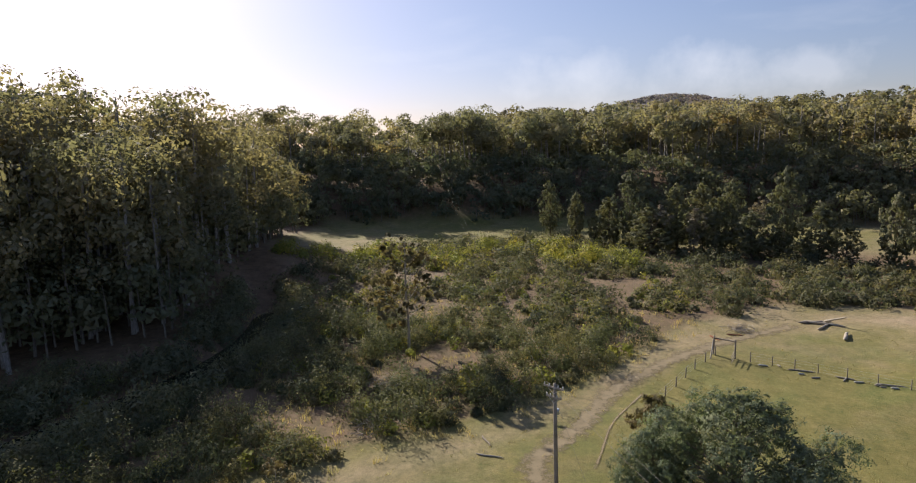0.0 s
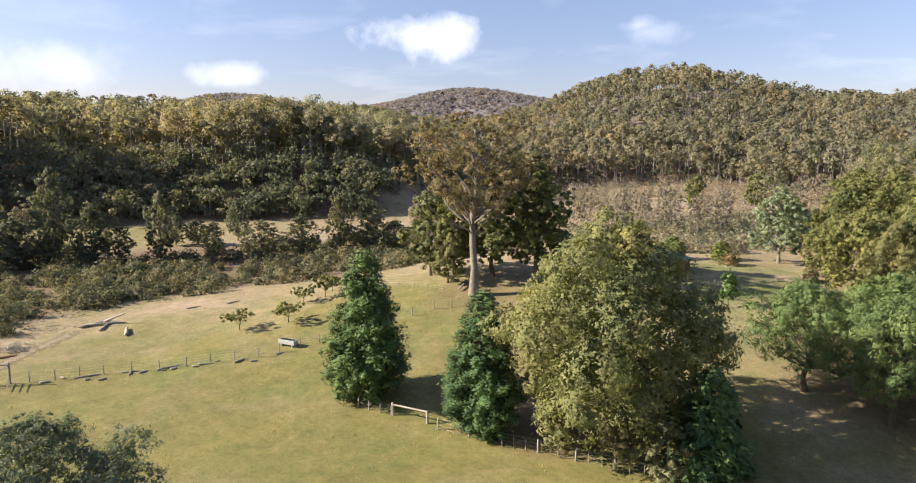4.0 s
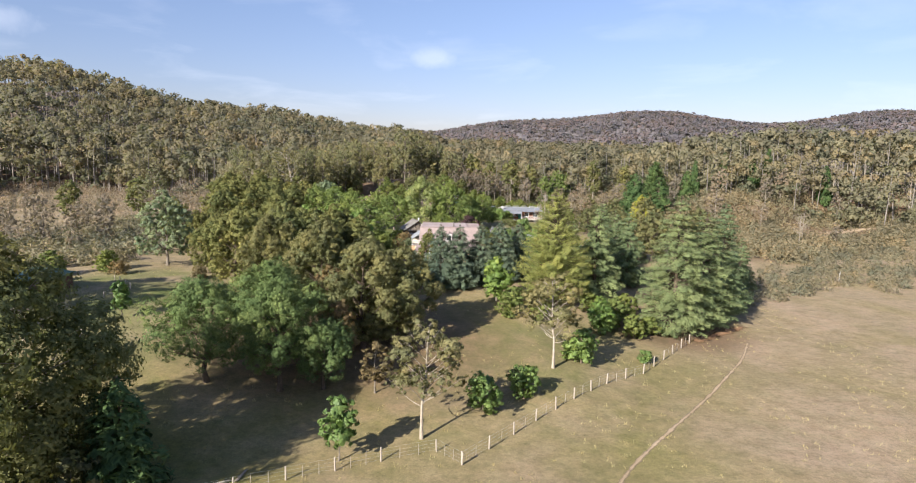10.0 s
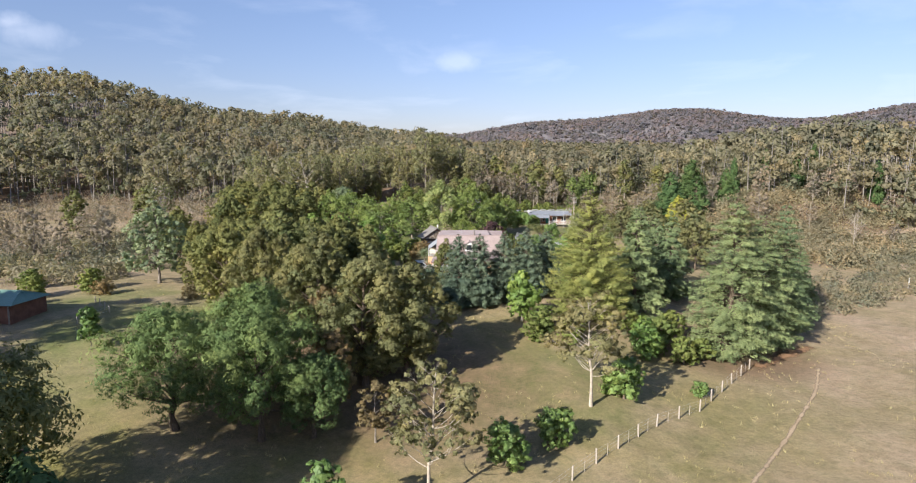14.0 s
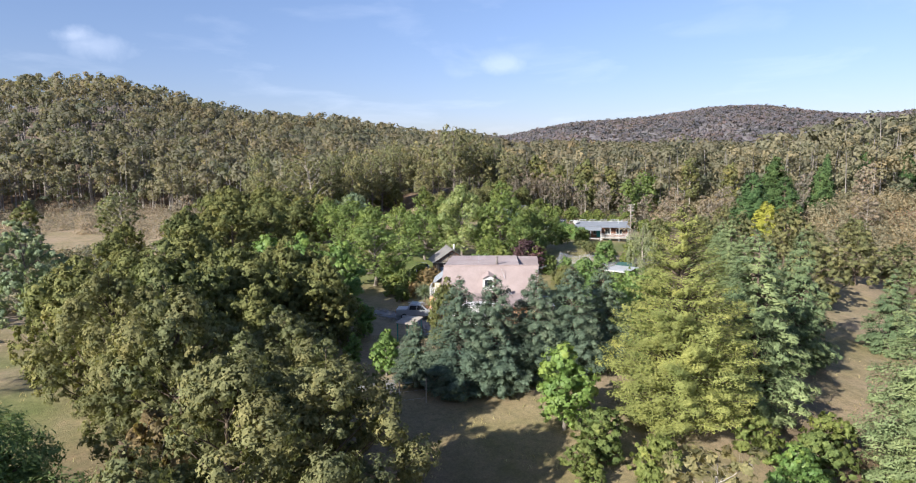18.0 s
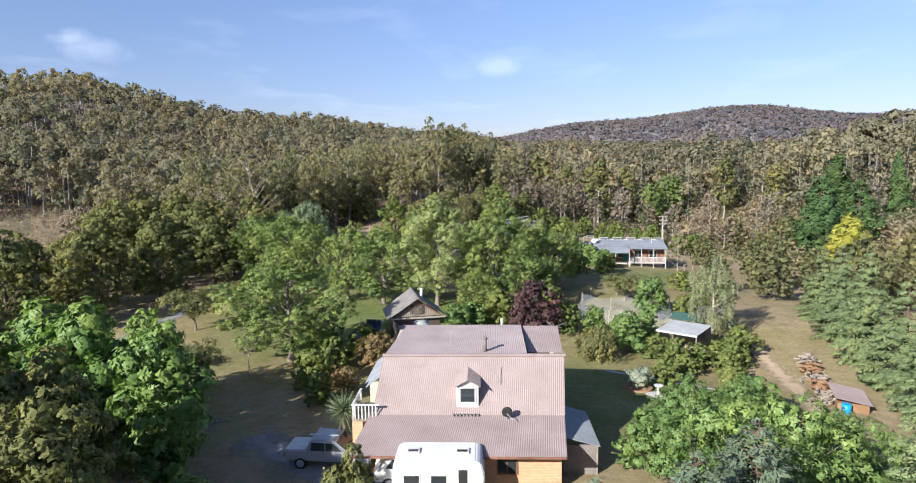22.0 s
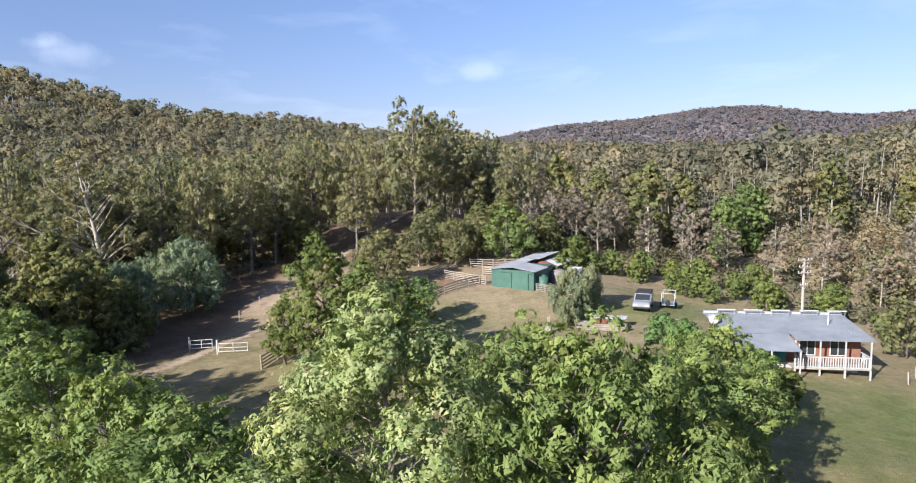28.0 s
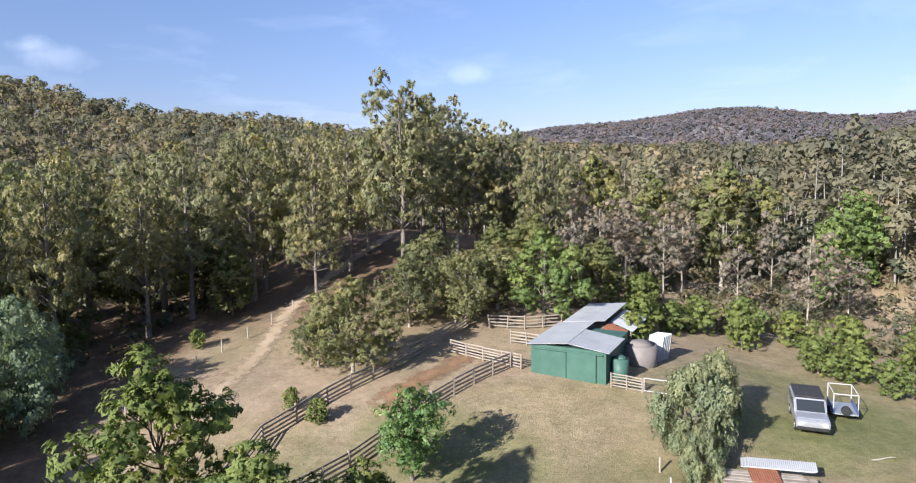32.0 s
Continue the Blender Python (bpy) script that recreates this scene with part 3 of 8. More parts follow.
def ground_z(x, y):
    x, y = np.asarray(x, float), np.asarray(y, float)
    eff = y - 1.2 * np.maximum(0, x - 15) + 0.45 * np.clip(-x, 0, 70)
    z = (5.5 + 0.6 * ease(-8, -30, x) * ease(130, 100, y)) * ease(45, 106, eff) * ease(-112, -62, x) * ease(330, 250, np.abs(y))
    z = z + 0.8 * ease(122, 170, y) * ease(-80, -40, x) * ease(70, 30, x)
    z = z - 1.5 * np.exp(-((x - 30) ** 2 + (y - 133) ** 2) / 200)
    z = z - 0.075 * np.clip(x - 25, 0, 30) * ease(145, 170, y) * ease(260, 230, y)
    z = z + 1.9 * ease(196, 210, y) * ease(30, 12, x) * ease(-60, -20, x)
    z = z + 6.5 * ease(208, 262, y) * np.exp(-((x + 6) / 26) ** 2)
    # river bed
    bed = river_y(x)
    z = z - 1.6 * np.exp(-((y - bed) / 6.5) ** 2) * ease(20, -20, x) * ease(-190, -150, x)
    # cut bank of the eastern river
    across, along = 0.916 * (y - 200) - 0.4 * (x - 112), 0.916 * (x - 112) + 0.4 * (y - 200)
    z = z + 4.5 * ease(0, 7, across + 3 * np.sin(along / 9)) * ease(-40, -10, along) * ease(140, 110, along) * ease(120, 60, across)
    # hills round about
    r, az = np.hypot(x, y), np.degrees(np.arctan2(x, y))
    high = 77 * bell(az, -31, 12.5) + 40 * bell(az, -11, 11) + 14 * bell(az, -52, 9) + 16 * ease(0, 8, az) * ease(70, 45, az)
    z = z + high * ease(300, 720, r) * ease(2200, 900, r)
    z = z + ease(-145, -125, az) * ease(-45, -60, az) * (15.5 * ease(206, 240, r) + 6 * ease(258, 430, r)) + 9 * ease(-112, -140, az) * ease(60, 110, az + 250) * ease(95, 150, r)
    z = z + 9 * ease(20, 30, az) * ease(70, 50, az) * ease(170, 330, r) 
    far = 84 * bell(az, -47, 9) + 60 * bell(az, -67, 7) + 66 * bell(az, -90, 8) + 50 * bell(az, 9, 9) + 68 * bell(az, 21, 7) + 64 * bell(az, 38, 9) + 40 * ease(-150, -100, az) * ease(60, 45, az)
    z = z + far * ease(750, 1500, r) * (1 - 0.5 * ease(1600, 3000, r))
    z = z + 3.0 * np.sin(x / 61 + 1) * np.sin(y / 73) * ease(320, 600, r) + 0.12 * np.sin(x / 5.3) * np.sin(y / 6.1 + x / 9)
    return z


def graded(a, b, step, far):
    inner = np.arange(a, b + 0.01, step)
    out, s = [], step
    while sum(out) < far:
        s *= 1.14
        out.append(s)
    c = np.cumsum(out)
    return np.concatenate([a - c[::-1], inner, b + c])


gx, gy = graded(-125, 95, 1.5, 4300), graded(-70, 270, 1.5, 4300)
GX, GY = np.meshgrid(gx, gy, indexing="xy")
GZ = ground_z(GX, GY)
nx, ny = len(gx), len(gy)
ii, jj = np.meshgrid(np.arange(nx - 1), np.arange(ny - 1), indexing="xy")
quads = np.stack([jj * nx + ii, jj * nx + ii + 1, (jj + 1) * nx + ii + 1, (jj + 1) * nx + ii], -1).reshape(-1, 4)


def scrub_edge(y):
    """West of this line the river flat is scrub, east of it paddock."""
    return np.interp(y, [-60, -30, -18, -8, 3, 15, 26, 45, 60, 80, 110, 150, 190], [-18, -36, -48, -64, -86, -99, -100, -95, -84, -78, -74, -62, -60])


def cover(x, y):
    """Share of litter and bare earth, of green sward, and of dryness."""
    r = np.hypot(x, y)
    wood = ease(-6, 8, r - rim(x, y))
    scrub = ease(2, -6, x - scrub_edge(y)) * ease(165, 148, r) * ease(170, 130, y)
    bed = np.exp(-((y - river_y(x)) / 8.0) ** 2) * ease(0, -20, x)
    shade = ease(20, 4, np.hypot((x + 6) / 1.6, (y - 72) / 1.2)) + ease(12, 5, np.hypot((x - 36) / 1.3, y - 84)) + ease(9, 3, np.hypot(x + 33, y - 41)) + ease(10, 3, np.hypot(x + 59, y - 56)) * 0.6
    hill = ease(214, 228, y) * bell(x, -10, 30)
    east = ease(0, 12, y - 0.62 * x - 86) * ease(55, 75, x) * ease(110, 130, y)
    # West of the drive: litter, its dark colour also standing in for gum shade.
    west = ease(-18, -23, x) * ease(178, 190, y) * ease(-80, -60, x)
    litter = np.clip(wood + 0.85 * west + 0.7 * east + 0.75 * scrub + 0.8 * bed + 0.7 * shade + 0.8 * hill, 0, 1)
    green = ease(-150, -165, x) * bell(y, -10, 90) * 0.9 + ease(2, -22, x) * ease(80, 45, y) * ease(-110, -55, x) * 0.85 + 0.3 * ease(10, -10, x) * ease(60, 20, y) + ease(98, 125, y) * bell(x, 5, 45) * (0.34 + 0.36 * ease(172, 158, y)) * ease(205, 185, y) + ease(30, 18, np.hypot(x - 12, y - 66)) * 0.4
    band = bell(x - scrub_edge(y), 5, 6) * ease(-55, -30, y) * ease(60, 30, y) * ease(-110, -90, x)
    green = green * (1 - 0.8 * band)
    spot = lambda a, b, r: ease(1.25, 0.6, np.hypot(x - a, y - b) / r)
    lawn = 0.85 * spot(-6, 146, 15) + 0.5 * spot(-28, 74, 13) + 0.55 * spot(-37, 86, 12) + 0.45 * spot(13, 70, 9) + 0.8 * spot(20, 183, 6) + 0.6 * spot(30, 172, 10) + 0.75 * spot(16, 125, 10) + 0.5 * spot(-1, 198, 8) + 0.5 * spot(-20, 128, 7) + 0.22 * spot(8, 188, 14) + 0.45 * spot(25, 206, 11)
    return litter, np.clip(green, 0, 1), np.clip(lawn, 0, 1)


m, n, l, s = material("ground_cover", 0.95)
co = n.new("ShaderNodeNewGeometry").outputs["Position"]
att = n.new("ShaderNodeAttribute"); att.attribute_name = "cover"
sep = n.new("ShaderNodeSeparateColor"); l.new(att.outputs["Color"], sep.inputs[0])
big, mid_, fine = noise_node(n, l, 0.07, 6, 0.62, co, 0.6), noise_node(n, l, 0.55, 5, 0.65, co), noise_node(n, l, 9.0, 4, 0.75, co)
dry = ramp_node(n, l, mid_, [(0.3, (0.285, 0.21, 0.143)), (0.7, (0.4, 0.31, 0.22))])
lush = ramp_node(n, l, mid_, [(0.3, (0.155, 0.142, 0.044)), (0.7, (0.235, 0.202, 0.072))])
earth = ramp_node(n, l, mid_, [(0.3, (0.10, 0.066, 0.042)), (0.7, (0.22, 0.145, 0.09))])
patch = ramp_node(n, l, big, [(0.36, (0, 0, 0)), (0.64, (1, 1, 1))])
gmask = n.new("ShaderNodeMath"); gmask.operation = "MULTIPLY_ADD"; gmask.inputs[1].default_value = 0.75
l.new(sep.outputs["Green"], gmask.inputs[0])
pm = n.new("ShaderNodeMath"); pm.operation = "MULTIPLY"; pm.inputs[1].default_value = 0.5
l.new(patch, pm.inputs[0]); l.new(pm.outputs[0], gmask.inputs[2])
gclamp = n.new("ShaderNodeMath"); gclamp.operation = "MINIMUM"; gclamp.inputs[1].default_value = 1.0
l.new(gmask.outputs[0], gclamp.inputs[0])
col = mix_node(n, l, gclamp.outputs[0], dry, lush)
turf = ramp_node(n, l, mid_, [(0.3, (0.1, 0.135, 0.036)), (0.7, (0.165, 0.185, 0.058))])
lawn_fac = n.new("ShaderNodeMath"); lawn_fac.operation = "MULTIPLY"; lawn_fac.use_clamp = True
lawn_rough = n.new("ShaderNodeMath"); lawn_rough.operation = "MULTIPLY_ADD"; lawn_rough.inputs[1].default_value = 1.1; lawn_rough.inputs[2].default_value = 0.4
l.new(patch, lawn_rough.inputs[0]); l.new(lawn_rough.outputs[0], lawn_fac.inputs[0]); l.new(sep.outputs["Blue"], lawn_fac.inputs[1])
col = mix_node(n, l, lawn_fac.outputs[0], col, turf)
regrowth = ramp_node(n, l, noise_node(n, l, 0.16, 5, 0.6, co, 0.8), [(0.46, (0, 0, 0)), (0.66, (0.5, 0.5, 0.5))])
green_share = n.new("ShaderNodeMath"); green_share.operation = "MULTIPLY"
l.new(regrowth, green_share.inputs[0]); l.new(sep.outputs["Green"], green_share.inputs[1])
col = mix_node(n, l, green_share.outputs[0], col, turf)
edge = n.new("ShaderNodeMath"); edge.operation = "MULTIPLY_ADD"; edge.inputs[1].default_value = 2.4; edge.inputs[2].default_value = -1.2
l.new(mid_, edge.inputs[0])
ladd = n.new("ShaderNodeMath"); ladd.operation = "ADD"; ladd.use_clamp = True
lm = n.new("ShaderNodeMath"); lm.operation = "MULTIPLY_ADD"; lm.inputs[1].default_value = 1.5; lm.inputs[2].default_value = -0.25
l.new(sep.outputs["Red"], lm.inputs[0])
em = n.new("ShaderNodeMath"); em.operation = "MULTIPLY"; em.inputs[1].default_value = 0.5
l.new(edge.outputs[0], em.inputs[0]); l.new(em.outputs[0], ladd.inputs[0]); l.new(lm.outputs[0], ladd.inputs[1])
# Far litter drifts to purple-grey with distance: haze painted into the ground.
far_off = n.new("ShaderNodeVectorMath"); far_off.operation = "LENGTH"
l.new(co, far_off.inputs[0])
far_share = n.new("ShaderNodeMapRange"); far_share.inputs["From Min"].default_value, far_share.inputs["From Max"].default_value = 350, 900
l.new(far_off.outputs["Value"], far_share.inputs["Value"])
haze_earth = ramp_node(n, l, mid_, [(0.3, (0.17, 0.155, 0.165)), (0.7, (0.23, 0.21, 0.22))])
earth = mix_node(n, l, far_share.outputs[0], earth, haze_earth)
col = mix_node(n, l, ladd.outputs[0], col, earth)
col = mix_node(n, l, 1.0, col, ramp_node(n, l, fine, [(0.28, (0.68, 0.7, 0.72)), (0.72, (1.28, 1.25, 1.2))]), "MULTIPLY")
weeds = noise_node(n, l, 2.3, 4, 0.7, co)
col = mix_node(n, l, 1.0, col, ramp_node(n, l, weeds, [(0.3, (0.74, 0.78, 0.74)), (0.5, (1.0, 1.0, 1.0)), (0.72, (1.16, 1.14, 1.12))]), "MULTIPLY")
tread = noise_node(n, l, 0.22, 5, 0.7, co, 1.4)
col = mix_node(n, l, 1.0, col, ramp_node(n, l, tread, [(0.34, (0.86, 0.89, 0.84)), (0.62, (1.08, 1.06, 1.06))]), "MULTIPLY")
l.new(col, s.inputs["Base Color"])
bump_node(n, l, s, fine, 0.7, 0.08)
GROUND = m
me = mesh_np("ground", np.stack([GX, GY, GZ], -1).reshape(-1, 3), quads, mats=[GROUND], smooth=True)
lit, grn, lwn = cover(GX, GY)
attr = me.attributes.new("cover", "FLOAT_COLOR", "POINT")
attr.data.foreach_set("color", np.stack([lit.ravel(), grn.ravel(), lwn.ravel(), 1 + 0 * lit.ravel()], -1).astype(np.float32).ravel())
tagged(new("ground", me), "rolling valley floor of dry grass, green sward and leaf litter, haze-tinted far off", "ground", kind="structure")

# river
m, n, l, s = material("river_water", 0.08)
s.inputs["Base Color"].default_value = (0.02, 0.022, 0.016, 1)
s.inputs["Specular IOR Level"].default_value = 0.5
bump_node(n, l, s, noise_node(n, l, 2.2, 4, 0.6, n.new("ShaderNodeNewGeometry").outputs["Position"]), 0.35, 0.05)
wx = np.linspace(25, -110, 60)
wv = np.concatenate([[(x, float(river_y(x)) - 2.1, -1.12), (x, float(river_y(x)) + 2.1, -1.12)] for x in wx])
wq = [(2 * i, 2 * i + 1, 2 * i + 3, 2 * i + 2) for i in range(59)]
tagged(new("water", mesh_np("water", wv, wq, mats=[m])), "dark narrow river under the wooded bank", "river", kind="structure")


# ---- woods ----
def scatter_wood(rng, count, r0, r1, az0, az1, ncards, size, height, spread, blobs=4, low=0.36, fray=0.26, deep_from=0, deep_to=9999, soft=0.0, gaps=2.0):
    """Crowns and stems of many trees as plain arrays."""
    az = np.radians(rng.uniform(az0, az1, count))
    r = np.sqrt(rng.uniform(r0 ** 2, r1 ** 2, count))
    x, y = r * np.sin(az), r * np.cos(az)
    inside = r - rim(x, y) + rng.uniform(-4, 4, count)
    keep = (inside > deep_from) & (inside < deep_to) & (np.sin(x / 15 + 2) * np.sin(y / 13) < gaps)
    x, y, r = x[keep], y[keep], r[keep]
    n_ = len(x)
    h = height * rng.uniform(0.68, 1.16, n_)
    z = ground_z(x, y)
    # stems
    w = h * 0.013 + 0.06
    ln = rng.normal(size=(n_, 2)) * h[:, None] * 0.035
    base = np.stack([x, y, z - 0.5], 1)
    tip = np.stack([x + ln[:, 0], y + ln[:, 1], z + h * 0.86], 1)
    sv = []
    for k in range(3):
        o = np.array([math.cos(k * 2.09), math.sin(k * 2.09), 0])
        sv += [base + o * w[:, None], tip + o * w[:, None] * 0.25]
    sv = np.stack(sv, 1).reshape(-1, 3)
    b6 = np.arange(n_)[:, None] * 6
    sq = np.concatenate([b6 + [0, 2, 3, 1], b6 + [2, 4, 5, 3], b6 + [4, 0, 1, 5]])
    # crowns
    bl = rng.normal(size=(n_, blobs, 3)) * np.array([0.13, 0.13, 0.16]) * spread
    deep = rng.uniform(low - 0.08, low + 0.22, (n_, 1))
    bl[:, :, 2] = deep + (0.93 - deep) * rng.uniform(0, 1, (n_, blobs))
    cen = np.stack([x[:, None] + bl[:, :, 0] * h[:, None] + ln[:, :1] * 0.7, y[:, None] + bl[:, :, 1] * h[:, None] + ln[:, 1:] * 0.7, z[:, None] + bl[:, :, 2] * h[:, None]], -1)
    rad = (h * 0.135)[:, None] * rng.uniform(0.6, 1.4, (n_, blobs)) * spread
    pick = rng.integers(0, blobs, (n_, ncards))
    rows = np.arange(n_)[:, None]
    d = unit(rng.normal(size=(n_, ncards, 3)) + [0, 0, 0.3])
    pos = (cen[rows, pick] + d * rad[rows, pick][:, :, None] * rng.uniform(0.6, 1.05, (n_, ncards, 1)) * [1, 1, 0.7]).reshape(-1, 3)
    shade = unit(d.reshape(-1, 3) + [0, 0, soft] + 0.12 * rng.normal(size=(n_ * ncards, 3)))
    nrm = unit(d.reshape(-1, 3) + [0, 0, 0.2 * soft] + fray * rng.normal(size=(n_ * ncards, 3)))
    hue = np.clip(0.4 * np.sin(x / 43 + 1) * np.sin(y / 37) + 0.4 * rng.normal(size=n_), -1, 1)
    cv, cq = cards(rng, pos, nrm, size, 0.85, None, shade, np.repeat(hue, ncards))
    out = np.repeat(np.array([[math.cos(k * 2.09), math.sin(k * 2.09), 0] for k in range(3)]), 2, 0)
    sv = np.concatenate([sv, np.tile(out, (n_, 1)), np.zeros((len(sv), 1))], 1)
    return sv, sq, cv, cq


def wood(name, label, mats, *lots):
    sv, sq, cv, cq, k, c = [], [], [], [], 0, 0
    for a, b, d, e in lots:
        sv.append(a); sq.append(b + k); k += len(a)
        cv.append(d); cq.append(e + c); c += len(d)
    sq, cq = np.concatenate(sq), np.concatenate(cq) + k
    me = mesh_np(name, np.concatenate(sv + cv), sq, cq, mats, np.ones(len(sq)), np.zeros(len(cq)))
    return tagged(new(name, me), label, "forest", kind="stuff")


rng = np.random.default_rng(11)
EUC = [LEAF["forest"], BARK["stem"]]
wood("forest_edge", "tall eucalypt forest with pale slender stems along the valley", EUC,
     scatter_wood(rng, 330, 85, 190, -150, -118, 720, 0.5, 27, 1.0, 6, 0.3, 0.3, soft=0.3), scatter_wood(rng, 260, 238, 268, -126, -45, 640, 0.62, 23, 1.05, 5, 0.5, 0.3, soft=0.5, gaps=0.25), scatter_wood(rng, 560, 268, 330, -128, -45, 240, 0.85, 23, 1.1, 6, 0.2, 0.26, soft=0.5),
     scatter_wood(rng, 1500, 235, 420, -45, 62, 300, 0.6, 19, 0.95, 5, 0.36, 0.26, 0, 40, soft=0.6), scatter_wood(rng, 800, 270, 420, -45, 62, 110, 1.0, 22, 0.9, 4, 0.55, 0.26, 40, 95, soft=0.7),
     scatter_wood(rng, 60, 92, 150, -152, -128, 520, 0.6, 31, 0.85, 6, 0.5, soft=0.3))
wood("forest_understorey", "dark low trees and shrubs under the eucalypts", [LEAF["under"], BARK["grey"]],
     scatter_wood(rng, 700, 85, 185, -150, -118, 170, 0.6, 12, 1.7, 5, 0.1), scatter_wood(rng, 850, 205, 238, -126, -45, 170, 0.6, 8.5, 1.8, 5, 0.08, 0.3), scatter_wood(rng, 500, 258, 310, -126, -45, 80, 0.9, 9, 2.0, 4, 0.1), scatter_wood(rng, 1500, 235, 330, -45, 62, 90, 0.75, 7, 1.8, 4, 0.1), scatter_wood(rng, 2600, 320, 600, -105, 50, 26, 1.5, 8, 2.0, 3, 0.1))
wood("forest_slope", "dense olive and brown eucalypt forest on the near hillsides", [LEAF["slope"], BARK["stem"]],
     scatter_wood(rng, 4300, 300, 600, -105, 50, 115, 1.15, 25, 0.88, 4, 0.58, 0.15, soft=0.8))
wood("forest_hill", "olive eucalypt forest on the hill crest", [LEAF["slope"], BARK["stem"]],
     scatter_wood(rng, 4600, 590, 830, -95, 50, 46, 1.8, 24, 0.9, 3, 0.55, 0.15, soft=0.9))
# Ridge crowns take the haze-tinted leaf colour.
wood("forest_far", "far wooded ridges, leaf colour tinted purple-grey for haze", [LEAF["far"], BARK["stem"]],
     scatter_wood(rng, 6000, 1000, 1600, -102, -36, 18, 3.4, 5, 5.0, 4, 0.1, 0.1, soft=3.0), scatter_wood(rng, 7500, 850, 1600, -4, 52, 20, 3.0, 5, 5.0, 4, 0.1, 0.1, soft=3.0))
wood("forest_behind", "eucalypt forest closing the valley behind", EUC,
     scatter_wood(rng, 1300, 90, 420, 60, 215, 40, 2.0, 22, 1.1, 4))


# ---- trees standing alone ----
def grove(tree, spots, sway=0.09):
    """The first spot takes the tree itself, the others copies: x, y, turn, scale."""
    for k, (x, y, turn, scale) in enumerate(spots):
        if k and not isinstance(scale, tuple):
            scale = tuple(scale * (1 + sway * math.sin(3.7 * k + j * 2.1 + x)) for j in (0, 1, 2))
        put(tree, x, y, turn, scale, first=k == 0)


# paddock by the river
grove(build_conifer("cypress_tree", "dark green conical cypress on the paddock edge", "conifer", 3, 14.0, 4.4, "conifer", 24000, 0.34, 0.0, 34, 0.5, -0.25, 20, plume=0.8),
      [(-48, 32.2, 0, 1.0), (-36.0, 35.6, 80, 0.88)])
grove(build_tree("eucalypt_tree", "spreading olive eucalypt with dense rounded crown", "tree", 5, 17.0, 9.5, "euc", "pale", 44, 72000, 0.23, 0.04, 0.42, clump=0.23, shell=0.8, twigs=2),
      [(-27.5, 41.5, 0, 1.1)])
grove(build_conifer("dark_conifer_tree", "small black green conifer under the eucalypt", "conifer", 4, 9, 3.4, "conifer", 5000, 0.5, 0.0, 14, 0.6, 0.5, 12), [(-19.5, 42.5, 0, 1.0), (-22.5, 46, 90, 0.8)])
grove(build_tree("low_wattle_tree", "small sprawling wattle with rusty tips", "tree", 6, 4.6, 2.6, "gum", "grey", 12, 1800, 0.3, 0.1, 0.1, clump=0.4),
      [(-21.3, 39.6, 0, 1.0), (-25, 38.8, 100, 0.8), (-29, 37.2, 200, 0.7)])
grove(build_tree("old_gum_tree", "old gum with thick scarred trunk and thin rusty crown", "tree", 7, 24, 10.5, "rust", "grey", 44, 15000, 0.3, 0.36, 0.55, "gum", clump=0.2, twigs=6, lean=(-0.4, 0.4)),
      [(-59, 56.4, 0, 1.0)])
grove(build_tree("blackwood_tree", "dense dark green blackwood", "tree", 8, 16, 5.4, "darkwattle", "brown", 50, 13000, 0.36, 0.03, 0.3, "round", clump=0.22, shell=0.4),
      [(-62.5, 63.5, 0, 1.0), (-57, 66.5, 60, 1.0), (-67, 60, 120, 0.8), (-60, 70, 200, 0.9), (-30.5, 183, 40, 0.62), (-34, 190, 200, 0.7), (-33.5, 176, 300, 0.72), (-38, 183, 90, 0.8), (-27.5, 171, 10, 0.55)])
grove(build_tree("light_wattle_tree", "olive green wattle beside the old gum", "tree", 10, 13, 4.8, "acacia", "brown", 22, 7000, 0.42, 0.05, 0.2, clump=0.33),
      [(-71, 59, 0, 1.05), (-52, 74, 90, 0.5), (-65.5, 57.5, 200, 0.7)])
grove(build_tree("round_wattle_tree", "broad grey green wattle on the paddock corner", "tree", 12, 8.2, 7.6, "greyolive", "grey", 60, 50000, 0.15, 0.02, 0.3, clump=0.19, shell=0.6, twigs=2),
      [(-42.5, 4.6, 0, 1.0), (-43, -0.6, 100, 0.55)])
grove(build_tree("rusty_bush_tree", "small rust tinged shrub at the paddock corner", "shrub", 14, 5.0, 2.2, "rust", "brown", 10, 1800, 0.3, 0.0, 0.1, clump=0.45), [(-49.5, -0.8, 0, 1.0)])
grove(build_tree("scraggy_gum_tree", "scraggy half bare gum among the scrub", "tree", 16, 12.5, 4.6, "rust", "pale", 22, 3000, 0.36, 0.12, 0.16, "gum", clump=0.26, twigs=5), [(-70, -30, 0, 1.2), (-33, -24, 40, 0.4)])
grove(build_tree("small_orchard_tree", "small spreading fruit tree in the dry paddock", "tree", 18, 2.6, 2.0, "euc", "brown", 10, 900, 0.28, 0.25, 0.07, "umbrella", clump=0.4),
      [(-74, 31, 0, 1.0), (-71, 36, 50, 1.0), (-77.3, 41.5, 90, 0.9), (-76.8, 44.6, 130, 1.1), (-79, 47, 170, 0.8)])
